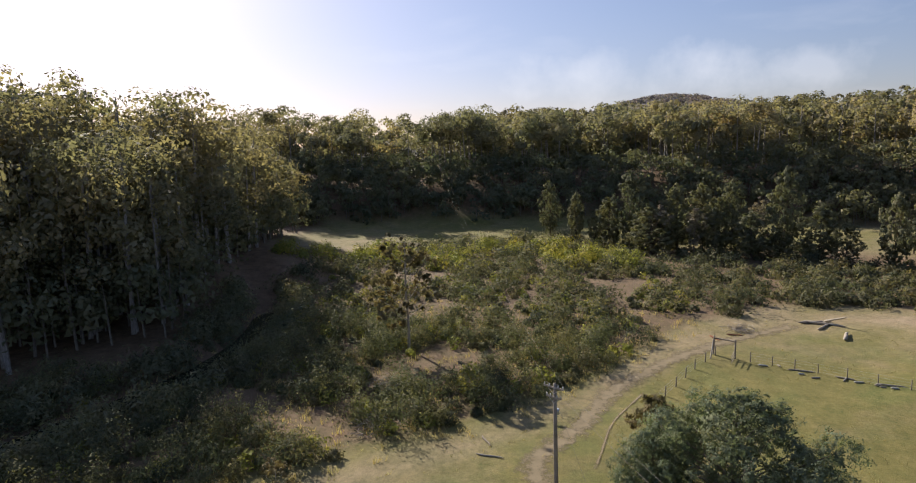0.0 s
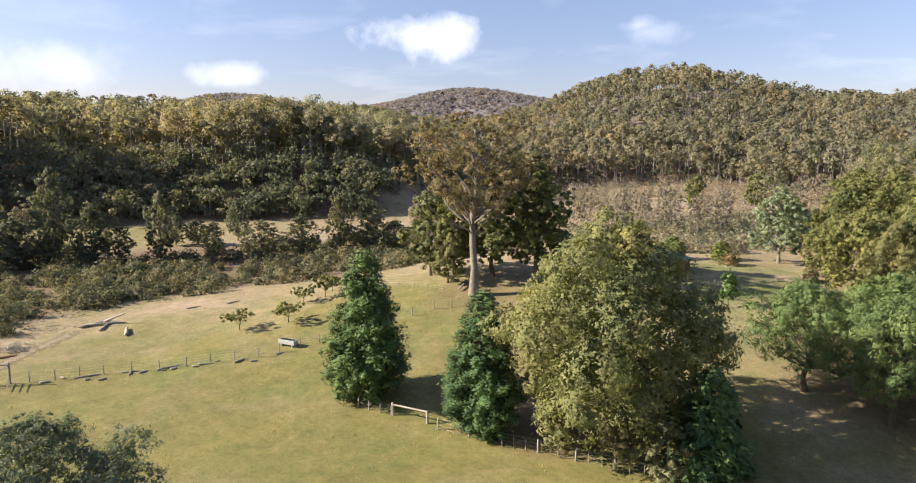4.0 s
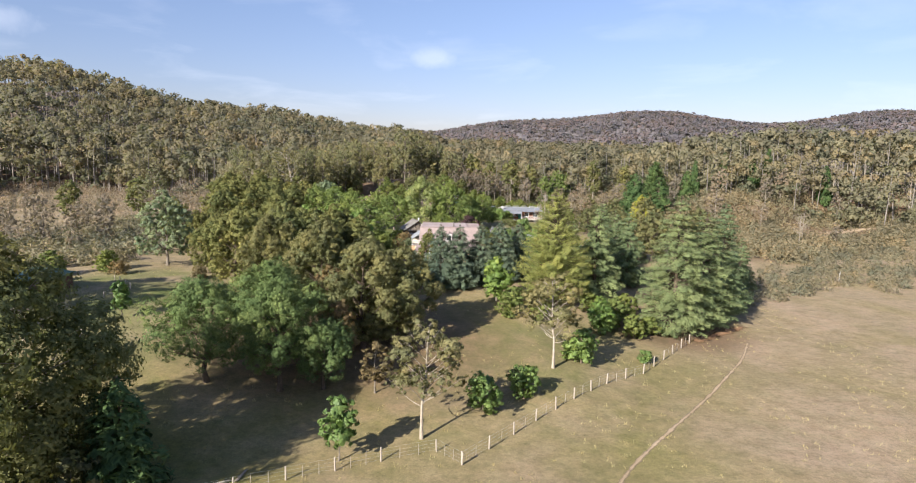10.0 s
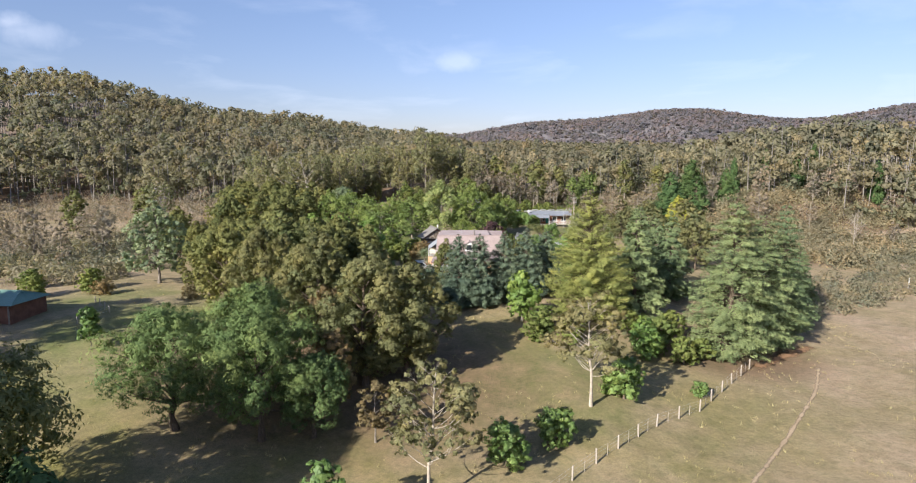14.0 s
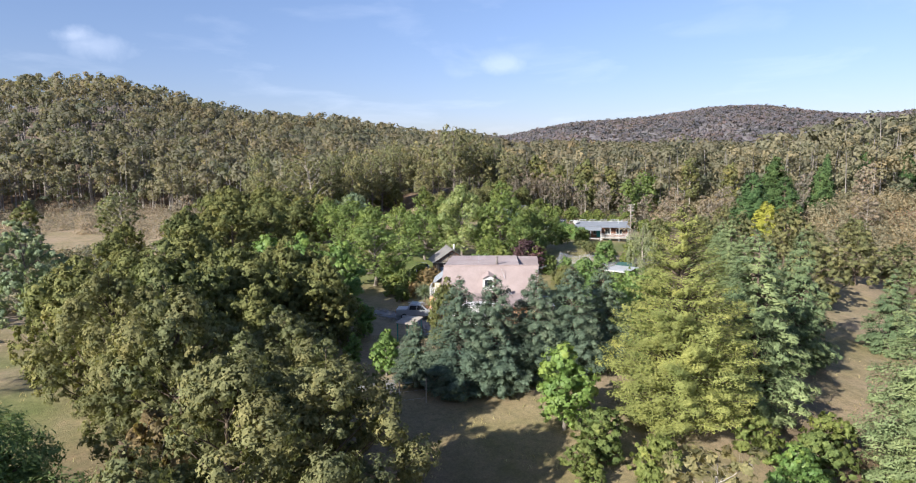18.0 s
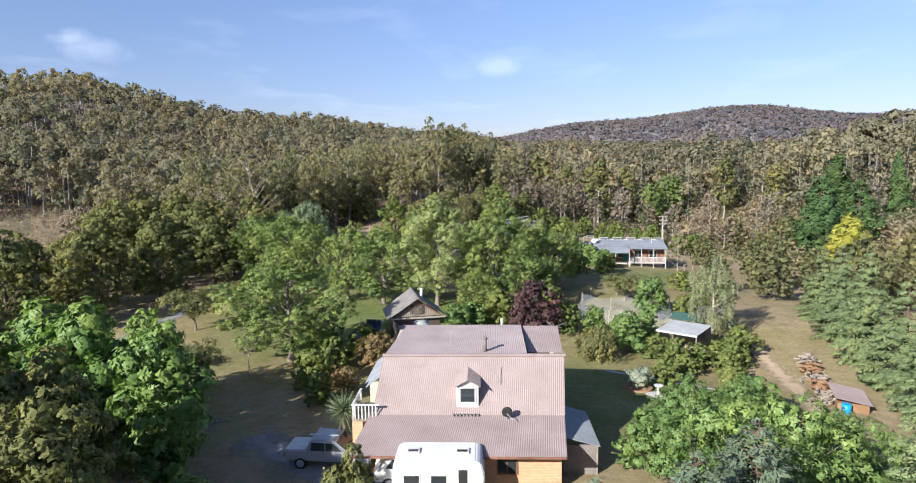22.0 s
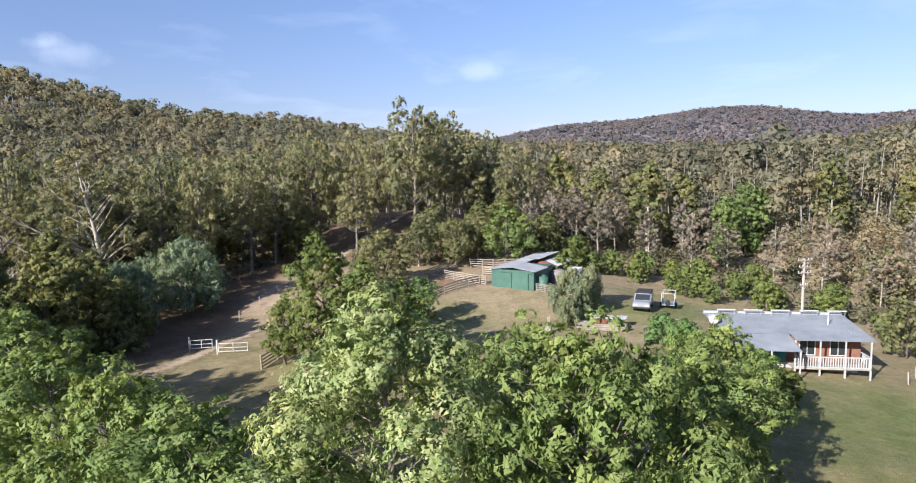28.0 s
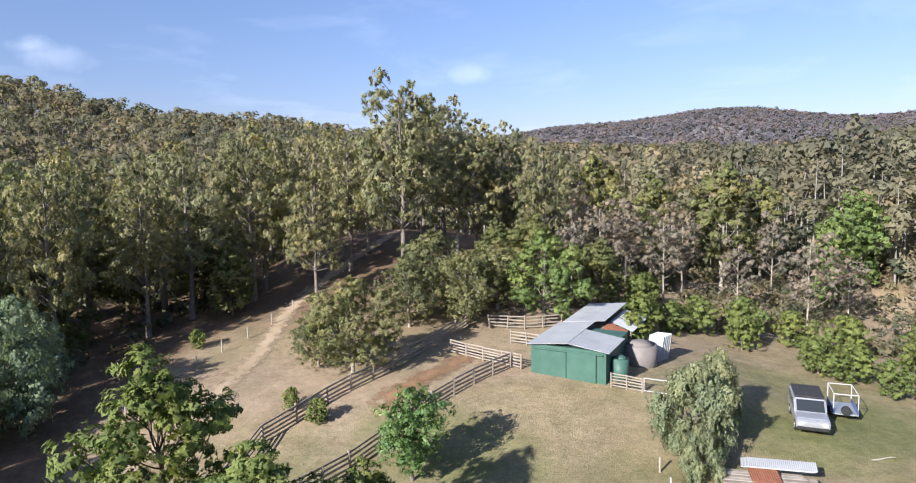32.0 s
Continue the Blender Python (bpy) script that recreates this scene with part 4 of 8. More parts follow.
grove(build_tree("river_oak_tree", "dark river oak with feathery crown on the far bank", "tree", 20, 12, 5.2, "under", "brown", 40, 11000, 0.3, 0.03, 0.2, clump=0.24, shell=0.6),
      [(-158, -13, 0, 1.0), (-153, -5, 40, 0.9), (-149, 2.6, 80, 1.05), (-144, 10, 120, 0.9), (-150, 14, 160, 1.1), (-139, 29, 200, 0.95), (-136, 33, 240, 0.8), (-152, 49, 280, 0.75), (-149, 53, 320, 0.7), (-150, 63, 20, 0.75), (-123, 66, 60, 0.75), (-119, 73, 100, 0.85), (-114, 84, 140, 0.7), (-165, -22, 180, 0.95), (-146, -3, 20, 1.2), (-151, 8, 60, 1.2), (-141, 17, 100, 1.1), (-147, 24, 140, 1.2), (-133, 40, 180, 1.0), (-126, 58, 220, 0.9), (-116, 78, 260, 1.0), (-155, -8, 300, 1.25), (-172, -30, 330, 1.0), (-140, 22, 30, 0.6), (-156, 2, 70, 0.7), (-146, 18, 110, 0.55), (-129, 49, 150, 0.6), (-160, -17, 190, 0.6)], 0.3)
grove(build_tree("grey_oak_tree", "grey leafless river oak with fine twigs", "tree", 22, 12, 3.4, "grey", "grey", 18, 2200, 0.5, 0.12, 0.13, "column", clump=0.36, twigs=4, aspect=0.2),
      [(-147, -1, 0, 1.0), (-143, 6, 50, 0.95), (-156, 21, 100, 1.0), (-131, 90, 150, 0.8), (-126, 100, 200, 0.8), (-118, 118, 250, 0.9), (-110, 126, 300, 0.8), (-104, 140, 30, 0.95), (-96, 134, 80, 0.8), (-90, 146, 130, 0.9), (-84, 138, 180, 0.75), (-99, 156, 230, 0.9), (-76, 150, 280, 0.75), (-112, 150, 330, 0.9), (-70, 142, 20, 0.7), (-122, 138, 70, 0.9), (-66, 118, 20, 0.85), (-72, 126, 70, 0.9), (-60, 128, 120, 0.8), (-80, 122, 170, 0.85), (-58, 112, 220, 0.7), (-86, 130, 270, 0.9), (-64, 136, 320, 0.8), (-92, 120, 40, 0.9), (-75, 108, 90, 0.75)])

# garden edge and shelter belt
grove(build_tree("slender_gum_tree", "slender gum with pale forked limbs and thin olive crown", "tree", 9, 10.6, 3.9, "gum", "pale", 34, 9000, 0.2, 0.26, 0.14, "gum", clump=0.22, twigs=5, lean=(0.5, 0)),
      [(0.8, 51.6, 0, 1.0), (15.2, 66, 140, 1.08)])
grove(build_tree("young_tree", "young bright green broadleaf tree beside the fence", "tree", 13, 4.6, 1.5, "bright", "grey", 12, 2600, 0.26, 0.2, 0.06, clump=0.46),
      [(-5.7, 48.2, 0, 1.15), (-33, 73.3, 80, 0.95)])
grove(build_tree("round_leaf_tree", "low rounded dark green tree in the lawn", "tree", 29, 3.4, 2.0, "bright", "brown", 18, 7000, 0.19, 0.03, 0.09, clump=0.36),
      [(6.6, 56.7, 0, 1.05), (10.9, 59.3, 60, 1.0), (18.9, 68.3, 120, 1.25), (27.2, 70.8, 200, 0.5)])
grove(build_tree("stone_pine_tree", "dark umbrella pine with dense rounded crown", "pine tree", 15, 9.2, 4.9, "pine", "brown", 44, 36000, 0.2, 0.16, 0.25, "round", clump=0.26, aspect=0.22, shell=0.4, twigs=1),
      [(-19.6, 60.4, 0, 1.12), (-12.6, 59.8, 70, 1.12), (-15, 66, 170, 1.15), (-8.6, 60.5, 250, 0.75)])
grove(build_tree("rusty_wattle_tree", "sparse rust brown wattle", "tree", 30, 8, 2.6, "rust", "grey", 14, 3000, 0.3, 0.2, 0.12, clump=0.34), [(-7.4, 64, 0, 0.95), (-3.6, 60, 90, 0.7), (-9, 70, 200, 1.1)])
WATTLE = build_tree("wattle_tree", "dense olive brown wattle with lumpy crown", "tree", 17, 13.2, 5.6, "acacia", "brown", 64, 60000, 0.17, 0.02, 0.28, clump=0.19, shell=0.7, twigs=1)
grove(WATTLE, [(-5.5, 69.5, 0, 1.0), (-1.8, 71.6, 60, 0.94), (-11, 76, 130, 0.98), (-5.6, 79.5, 200, 0.86), (-18, 82, 270, 0.86)])
grove(build_tree("dark_wattle_tree", "dark olive wattle in the shelter belt", "tree", 31, 9.5, 4.4, "darkwattle", "brown", 48, 26000, 0.19, 0.02, 0.2, clump=0.21, shell=0.65),
      [(-28, 104, 0, 0.75), (-24, 87, 40, 1.12), (-17.5, 88, 130, 1.25), (-14, 94, 210, 1.05), (-11.5, 89, 330, 0.9), (-21, 99, 300, 1.15), (-30, 95, 20, 0.8), (2.4, 99.6, 75, (0.5, 0.5, 0.78)), (-13, 101, 50, 1.05), (-11, 102.8, 75, 0.95), (-8.6, 98.5, 15, 0.92), (-45, 166, 10, 1.3), (-50, 174, 70, 1.4), (-43, 181, 150, 1.35), (-52, 186, 210, 1.4), (-44, 192, 290, 1.2), (-38, 176, 340, 1.15), (-56, 196, 30, 1.3), (-36, 199, 95, 0.9), (-30, 186.5, 145, 0.95), (-33, 179, 195, 0.75), (-28.8, 191.5, 295, 0.7), (-20, 110, 100, 0.8), (-34, 112, 150, 0.9), (-27, 118, 200, 0.85), (-40, 121, 250, 0.8), (-35, 128, 30, 0.8), (-40, 138, 80, 1.08), (-36.5, 147, 120, 1.08), (-33, 154.5, 170, 1.08), (-42, 152, 220, 0.9), (-37, 163, 270, 1.08), (-31, 166, 320, 1.08), (-47, 130, 10, 0.9), (-30.5, 172, 60, 0.8), (-52, 142, 110, 0.9), (-17, 96, 20, 1.0), (-9, 99, 70, 0.85), (-25, 111, 120, 1.0), (-31, 122, 170, 0.9), (-18, 105, 220, 0.95), (-24, 95, 270, 1.0), (-44, 146, 300, 1.0), (-46, 158, 40, 1.0), (-41, 172, 90, 0.95), (-33, 217, 10, 0.9), (-25, 232, 60, 0.9), (-44, 224, 110, 1.0), (-36, 236, 160, 1.0), (-20, 226, 210, 0.7), (-52, 220, 260, 1.0), (11, 232, 310, 0.9), (17, 228, 20, 0.8), (-30, 241, 80, 1.0), (7, 234, 130, 0.8)])
grove(build_tree("lime_tree", "bright lime green broadleaf tree", "tree", 32, 6.2, 2.4, "lime", "grey", 24, 13000, 0.19, 0.03, 0.12, "column", clump=0.33),
      [(-22, 107, 0, 1.25), (-14.2, 111, 60, 1.6), (-9.6, 109.5, 120, 1.35), (-14.5, 117, 180, 1.2), (-19, 114.5, 30, 1.5), (-6.2, 104.5, 240, 0.62), (11.5, 86, 10, 1.0), (24.0, 78.5, 300, 0.85), (-17.8, 119.6, 40, 0.8), (0.2, 93.4, 90, 0.55), (-2.4, 94.6, 150, 0.6), (-5.6, 96.4, 220, 0.45)])
grove(build_conifer("golden_cypress_tree", "broad yellow green golden cypress", "conifer", 19, 15.2, 5.8, "yellowcon", 90000, 0.15, 0.0, 26, 0.7, -0.4, 24, 0.3, plume=0.5, even=0.3), [(19.8, 87.5, 0, 1.07)])
grove(build_conifer("redwood_tree", "tall grey green conifer with layered drooping boughs", "conifer", 21, 19.0, 5.8, "softcon", 60000, 0.19, 0.0, 22, 0.56, 0.1, 26, plume=0.45, even=0.75), [(35.6, 83, 0, 1.0), (41.5, 87.5, 90, 0.94), (46.5, 92, 200, 0.85)])
grove(build_conifer("spruce_tree", "blue grey spruce with dense layered boughs", "conifer", 23, 9.5, 3.5, "bluecon", 40000, 0.16, 0.0, 26, 0.68, 0.0, 17, plume=0.7),
      [(4.0, 91.5, 0, 1.0), (6.8, 92.5, 50, (1.1, 1.1, 0.98)), (10.2, 94.5, 100, 0.96), (13.2, 95.5, 120, 1.02), (16.5, 99, 20, 1.0), (0.2, 93.2, 200, 0.62)])
grove(build_conifer("fir_tree", "tall green fir in the shelter belt", "conifer", 24, 12, 4.2, "softcon", 22000, 0.23, 0.0, 17, 0.7, 0.25, 18, plume=0.35, even=0.8),
      [(27, 92, 0, 1.15), (30, 100, 60, 1.1), (26.5, 104, 150, 0.8), (36, 104, 200, 1.0), (37.5, 114, 250, 0.85), (39.5, 122, 20, 0.88), (40.5, 128, 70, 0.82), (41, 134, 120, 0.8), (42, 140, 170, 0.74), (44, 147, 30, 0.68), (52, 100, 220, 0.95), (58, 108, 270, 0.8), (50, 112, 310, 0.85)])
grove(build_tree("belt_wattle_tree", "olive wattle behind the shelter belt", "tree", 34, 9.5, 4.4, "acacia", "brown", 44, 7500, 0.34, 0.02, 0.2, clump=0.2, shell=0.35),
      [(48, 124, 0, 1.0), (52, 134, 50, 1.0), (47, 146, 100, 0.95), (55, 148, 150, 1.05), (62, 140, 200, 0.9), (50, 160, 250, 0.68), (60, 162, 300, 0.72), (44, 158, 350, 0.72), (38.5, 163, 30, 0.62), (46.9, 168, 75, 0.7), (51.6, 182, 125, 0.75), (64, 200, 225, 0.9), (60, 214, 275, 0.85), (72, 212, 325, 0.95), (46, 190, 15, 0.6), (58, 176, 80, 0.72), (68, 172, 130, 0.75), (73, 160, 180, 0.9), (50, 172, 230, 0.8), (70, 188, 280, 1.0), (82, 176, 330, 0.9), (56, 190, 20, 0.8), (62, 128, 70, 0.8), (72, 146, 120, 0.8)])
grove(build_conifer("gold_conifer", "bright golden yellow conifer", "conifer", 35, 8.2, 4.0, "yellow", 6000, 0.5, 0.0, 16, 0.6, 0.1, 13), [(67.5, 184, 0, 1.3)])
grove(build_conifer("radiata_pine_tree", "dark green pine with heavy layered boughs", "pine tree", 36, 17, 6.4, "conifer", 9000, 0.7, 0.05, 16, 0.55, 0.2, 12), [(70, 198, 0, 1.0), (80, 203, 70, 0.85), (86, 222, 140, 1.0), (94, 214, 200, 0.7), (116, 232, 30, (0.5, 0.5, 0.95)), (124, 226, 80, (0.45, 0.45, 0.85)), (133, 232, 130, (0.5, 0.5, 1.0)), (104, 230, 180, (0.45, 0.45, 0.9)), (152, 226, 230, (0.5, 0.5, 0.9))])

# round the houses
grove(build_tree("silver_poplar_tree", "silvery green poplar on the lawn", "tree", 37, 12, 4.8, "blue2", "grey", 50, 14000, 0.27, 0.04, 0.22, clump=0.21, shell=0.35), [(-38.2, 101, 0, 1.0)])
grove(build_tree("tall_broadleaf_tree", "tall broadleaf tree with pale silvery green crown", "tree", 25, 13.4, 5.7, "pale", "grey", 50, 52000, 0.15, 0.06, 0.26, clump=0.2, shell=0.6, twigs=1), [(1.9, 151.6, 0, 1.0)])
PLANE = build_tree("plane_tree", "dense mid green broadleaf shade tree", "tree", 27, 10.6, 5.3, "maple", "grey", 70, 30000, 0.17, 0.05, 0.22, clump=0.19, shell=0.6, twigs=1)
grove(PLANE, [(-19.5, 164, 0, 0.98), (-14.8, 160, 40, 0.95), (-9.4, 155, 200, 0.86), (-4.6, 152.4, 90, 0.98), (8.6, 152, 150, 1.1), (13.8, 158, 210, 0.94), (17.6, 163.5, 260, 0.84), (7.5, 160, 300, 0.95), (-9.8, 132.2, 20, (1.24, 1.24, 0.92)), (12.6, 149.6, 60, 0.72), (6.6, 147.2, 130, 0.55), (-25, 168, 80, 0.9)])
grove(build_tree("lawn_maple_tree", "round bright green maple on the lawn", "tree", 38, 4.7, 2.4, "bright", "grey", 22, 11000, 0.18, 0.05, 0.1, clump=0.32),
      [(26, 148, 0, 1.0), (20.6, 136.4, 50, 0.9), (23.3, 140.6, 100, 0.75), (18.6, 141.6, 150, 0.62), (4.6, 139.8, 200, 0.8), (6.2, 141.6, 260, 0.72), (22.8, 118.6, 20, 0.7), (25.6, 120.5, 300, 0.75), (16.4, 112, 160, 0.8)])
grove(build_tree("walnut_tree", "spreading light green walnut beside the house", "tree", 66, 7.2, 4.6, "bright", "grey", 50, 24000, 0.17, 0.03, 0.16, clump=0.24, twigs=1),
      [(20.5, 105.5, 0, 1.0), (18.2, 111, 110, 0.75), (26.0, 110.5, 200, 0.66), (20, 99.5, 250, 0.7), (22.8, 116, 300, 0.62)])
grove(build_tree("purple_plum_tree", "round dark purple plum tree", "tree", 39, 5.2, 2.6, "purple", "brown", 34, 14000, 0.16, 0.03, 0.14, clump=0.26, shell=0.35), [(12.2, 140.6, 0, 1.15)])
grove(build_tree("birch_tree", "grey green weeping birch with white trunk", "tree", 40, 9.2, 3.4, "greengrey", "pale", 30, 12000, 0.13, 0.1, 0.14, "column", clump=0.24, droop=0.7, shell=0.2, twigs=4), [(30.4, 141.4, 0, 1.0)])
grove(build_tree("weeping_shrub", "low weeping shrub by the lawn", "shrub", 41, 3.4, 2.0, "euc", "grey", 18, 6500, 0.16, 0.05, 0.1, clump=0.45, droop=0.5), [(17.4, 134.2, 0, 1.0)])
grove(build_tree("thin_gum_tree", "thin sparse tree on the grass slope", "tree", 42, 7.5, 2.0, "grey", "pale", 12, 500, 0.25, 0.3, 0.08, "gum", clump=0.3, twigs=5), [(33.1, 162.2, 0, 1.0), (-12, 128, 100, 0.5)])
grove(build_tree("lawn_olive_tree", "low spreading grey olive tree", "tree", 43, 4.4, 3.2, "euc", "grey", 30, 9500, 0.15, 0.12, 0.13, "umbrella", clump=0.34),
      [(-22.5, 141.2, 0, 1.0), (-20.5, 147.5, 90, 0.9), (-15.2, 123.6, 180, 0.85), (-18, 130, 240, 0.4), (24.4, 154.4, 300, 0.8)])
grove(build_tree("garden_shrub", "rounded olive garden shrub", "shrub", 44, 2.6, 1.7, "garden", "brown", 26, 5200, 0.16, 0.0, 0.08, clump=0.32),
      [(-3.2, 133, 0, 1.15), (-5.2, 129.5, 30, 1.1), (-4.6, 121.8, 60, 0.9), (-7, 127.5, 90, 0.9), (8.8, 143, 120, 1.5), (7.0, 146.5, 150, 1.1), (21.5, 171, 180, 1.2), (25.8, 173, 210, 1.2), (-29, 96, 240, 0.7), (-45, 96, 270, 1.3), (-50, 92, 300, 1.2), (-54, 98, 330, 1.1), (30, 134.6, 20, 1.1), (28, 131, 70, 1.0), (24.5, 131.5, 110, 0.8), (27.5, 128.5, 150, 0.7), (14.5, 146.5, 200, 1.4), (16, 142, 240, 1.1), (33, 150, 280, 1.3), (35.5, 156, 320, 1.3), (29.5, 147.5, 10, 1.0), (22, 128.5, 60, 0.9), (31.5, 137.5, 100, 1.2), (24.6, 133.6, 20, 1.0), (26.6, 134.2, 90, 0.85), (23.2, 135.6, 160, 0.9), (28.6, 135.4, 230, 0.9), (-8, 137, 140, 1.2), (-6, 125.5, 180, 1.1), (10.5, 144.6, 220, 1.3), (33.5, 162, 260, 1.1), (28.5, 78.5, 20, 1.2), (31.5, 80.5, 60, 1.0), (27.5, 83, 100, 1.4), (30, 86.5, 140, 1.3), (26, 80, 180, 0.9), (16.5, 80.5, 220, 1.2), (13.5, 83, 260, 1.3), (12, 80.2, 300, 0.9), (24.5, 85, 340, 1.2)])
grove(build_tree("rusty_shrub", "orange tinged garden shrub", "shrub", 45, 2.4, 1.7, "rust", "brown", 20, 4200, 0.15, 0.0, 0.08, clump=0.5), [(-1.8, 130.6, 0, 1.2), (-30, 91, 60, 0.8), (-3.4, 124.5, 120, 0.8), (-42, 93, 180, 0.9), (-48, 88, 240, 0.7)])
grove(build_tree("golden_shrub", "bright yellow green golden shrub", "shrub", 46, 1.9, 1.1, "yellow", "brown", 8, 1300, 0.2, 0.0, 0.06, clump=0.5), [(10.2, 136.9, 0, 1.0)])
grove(build_conifer("thuja_tree", "narrow bright green columnar thuja", "conifer", 47, 3.4, 0.75, "yellowcon", 2400, 0.22, 0.0, 16, 0.45, -0.6, 9), [(24.6, 122.4, 0, 1.0), (8.0, 147.2, 40, 0.7)])

# round the sheds
GUM = build_tree("tall_gum_tree", "tall gum with pale smooth trunk and layered olive crown", "tree", 50, 22, 6.4, "gumgreen", "grey", 60, 16000, 0.28, 0.12, 0.3, "gum", clump=0.2, shell=0.3, twigs=3, droop=0.2)
grove(GUM, [(-3.4, 233, 0, 1.06), (-10, 238, 50, 0.82), (-1.7, 245, 100, 0.95), (0.8, 254, 150, 0.95), (5, 240, 200, 0.86), (9, 246, 250, 0.8), (-34, 222, 300, 0.86), (-26, 221, 20, 0.72), (-24, 226, 70, 0.8), (-19, 234, 120, 0.75), (-29, 231, 170, 0.85), (-40, 231, 220, 0.85), (-15, 243, 270, 0.75), (13, 240, 320, 0.72), (-22, 247, 30, 0.8), (-48, 224, 80, 0.85), (4, 262, 130, 0.85), (-33, 244, 180, 0.8), (-44, 214, 40, 0.7), (-50, 236, 90, 0.85), (-38, 250, 140, 0.8), (-58, 216, 190, 0.75), (-27, 252, 240, 0.8), (16, 252, 290, 0.75), (-12, 228, 340, 0.6), (-48.2, 221.5, 15, 0.9), (-38.1, 232.5, 66, 0.9), (-19, 230, 120, 0.82), (-30, 214, 205, 0.74), (-36, 216, 255, 0.85), (-42, 207, 310, 0.78), (-54, 212, 35, 0.85), (-60, 226, 95, 0.95), (-46, 240, 155, 0.9), (-22, 238, 215, 0.8)])
grove(build_tree("rust_gum_tree", "tall gum with thin rust coloured crown", "tree", 51, 17.5, 5.0, "gumgreen", "pale", 40, 8000, 0.27, 0.3, 0.26, "gum", clump=0.22, twigs=5), [(2.7, 238.6, 0, 1.0), (-9, 246, 80, 0.85), (-63, 160, 160, 0.85), (-44, 214, 240, 0.9)])
grove(build_tree("bare_gum_tree", "many stemmed gum with bare pale branches", "tree", 52, 16, 7.4, "gum", "pale", 46, 7000, 0.25, 0.12, 0.3, "gum", clump=0.18, twigs=6, lean=(-2, 0)), [(-37.8, 205, 0, 1.2), (-52, 208, 120, 0.9)])
grove(build_tree("silver_wattle_tree", "silver blue wattle with drooping crown", "tree", 53, 6.6, 4.2, "blue2", "grey", 50, 26000, 0.15, 0.02, 0.16, clump=0.21, shell=0.4, droop=0.15), [(-27.5, 203, 0, 1.35), (-31, 196, 80, 1.1), (-30, 209.5, 160, 1.05)])
grove(build_tree("dome_shrub", "dense dark olive dome shaped shrub", "shrub", 54, 3.6, 3.2, "acacia", "brown", 40, 12000, 0.17, 0.0, 0.1, clump=0.34), [(-28, 189, 0, 1.0), (-33, 184, 90, 0.9)])
grove(build_tree("blackwood_pair_tree", "olive green blackwood beside the yard fence", "tree", 55, 10, 3.6, "garden", "brown", 60, 30000, 0.15, 0.04, 0.18, clump=0.2, shell=0.45), [(-7.4, 183.4, 0, (1.12, 1.12, 1.15)), (-3.6, 181.2, 120, (1.05, 1.05, 0.95)), (-11, 184.5, 240, 0.6), (-0.6, 183.6, 60, (0.8, 0.8, 0.78))])
grove(build_tree("linden_tree", "young bright green tree in the yard", "tree", 56, 5.6, 2.3, "bright", "grey", 26, 9000, 0.16, 0.1, 0.1, "column", clump=0.4), [(-0.3, 197.2, 0, 1.0)])
grove(build_tree("twiggy_wattle_tree", "twiggy olive wattle beside the rail fence", "tree", 57, 6.4, 3.3, "acacia", "pale", 40, 13000, 0.16, 0.1, 0.12, clump=0.3, twigs=4), [(-5.6, 210.5, 0, 1.2), (-8.6, 212.4, 90, 0.8), (-2, 221, 180, 1.05), (3.2, 222, 270, 1.15), (0, 227, 20, 1.2), (6.5, 226, 60, 1.2)])
grove(build_tree("oak_tree", "round dark green oak behind the shed", "tree", 58, 9.2, 3.9, "maple", "grey", 44, 20000, 0.18, 0.06, 0.2, clump=0.22, shell=0.5), [(10.6, 221.5, 0, 1.0)])
grove(build_tree("willow_shrub", "pale green willow like tree by the car", "tree", 59, 5.6, 2.8, "greengrey", "grey", 34, 18000, 0.14, 0.02, 0.12, clump=0.24, shell=0.4, droop=0.25), [(16.2, 199, 0, 1.05), (18.6, 202.5, 100, 0.85), (15.2, 196.2, 200, 0.55)])
grove(build_tree("lemon_tree", "rounded glossy green fruit tree in a row", "tree", 60, 3.3, 2.1, "bright", "brown", 20, 9000, 0.16, 0.02, 0.09, clump=0.34), [(22.9, 189.2, 0, 0.95), (23.8, 185.6, 70, 1.0), (24.9, 181.8, 140, 1.1), (26.4, 178.2, 210, 1.0)])
grove(build_tree("bottle_shrub", "upright olive and lime shrub by the yard", "shrub", 61, 3.4, 1.8, "garden", "grey", 24, 6500, 0.15, 0.0, 0.08, clump=0.32), [(32.8, 215.5, 0, 1.0), (34.4, 213.6, 90, 1.1), (35.4, 210.4, 180, 0.9), (29.1, 221.6, 270, 1.0), (23.5, 224.5, 30, 1.1), (26.5, 226, 80, 1.3), (-6.8, 203.5, 130, 0.5), (-9, 205.2, 180, 0.45), (-20, 217, 230, 0.5), (41, 207, 280, 1.2), (46, 203, 330, 1.3), (49, 196, 20, 1.2), (44, 212, 70, 1.0), (20, 222, 20, 1.2), (17.5, 217.5, 60, 1.0), (37, 219, 100, 1.3), (40, 214, 140, 1.1), (31, 226, 180, 1.4), (35, 224, 220, 1.2), (45, 219, 260, 1.4), (51, 210, 300, 1.3), (22, 229, 340, 1.5)])
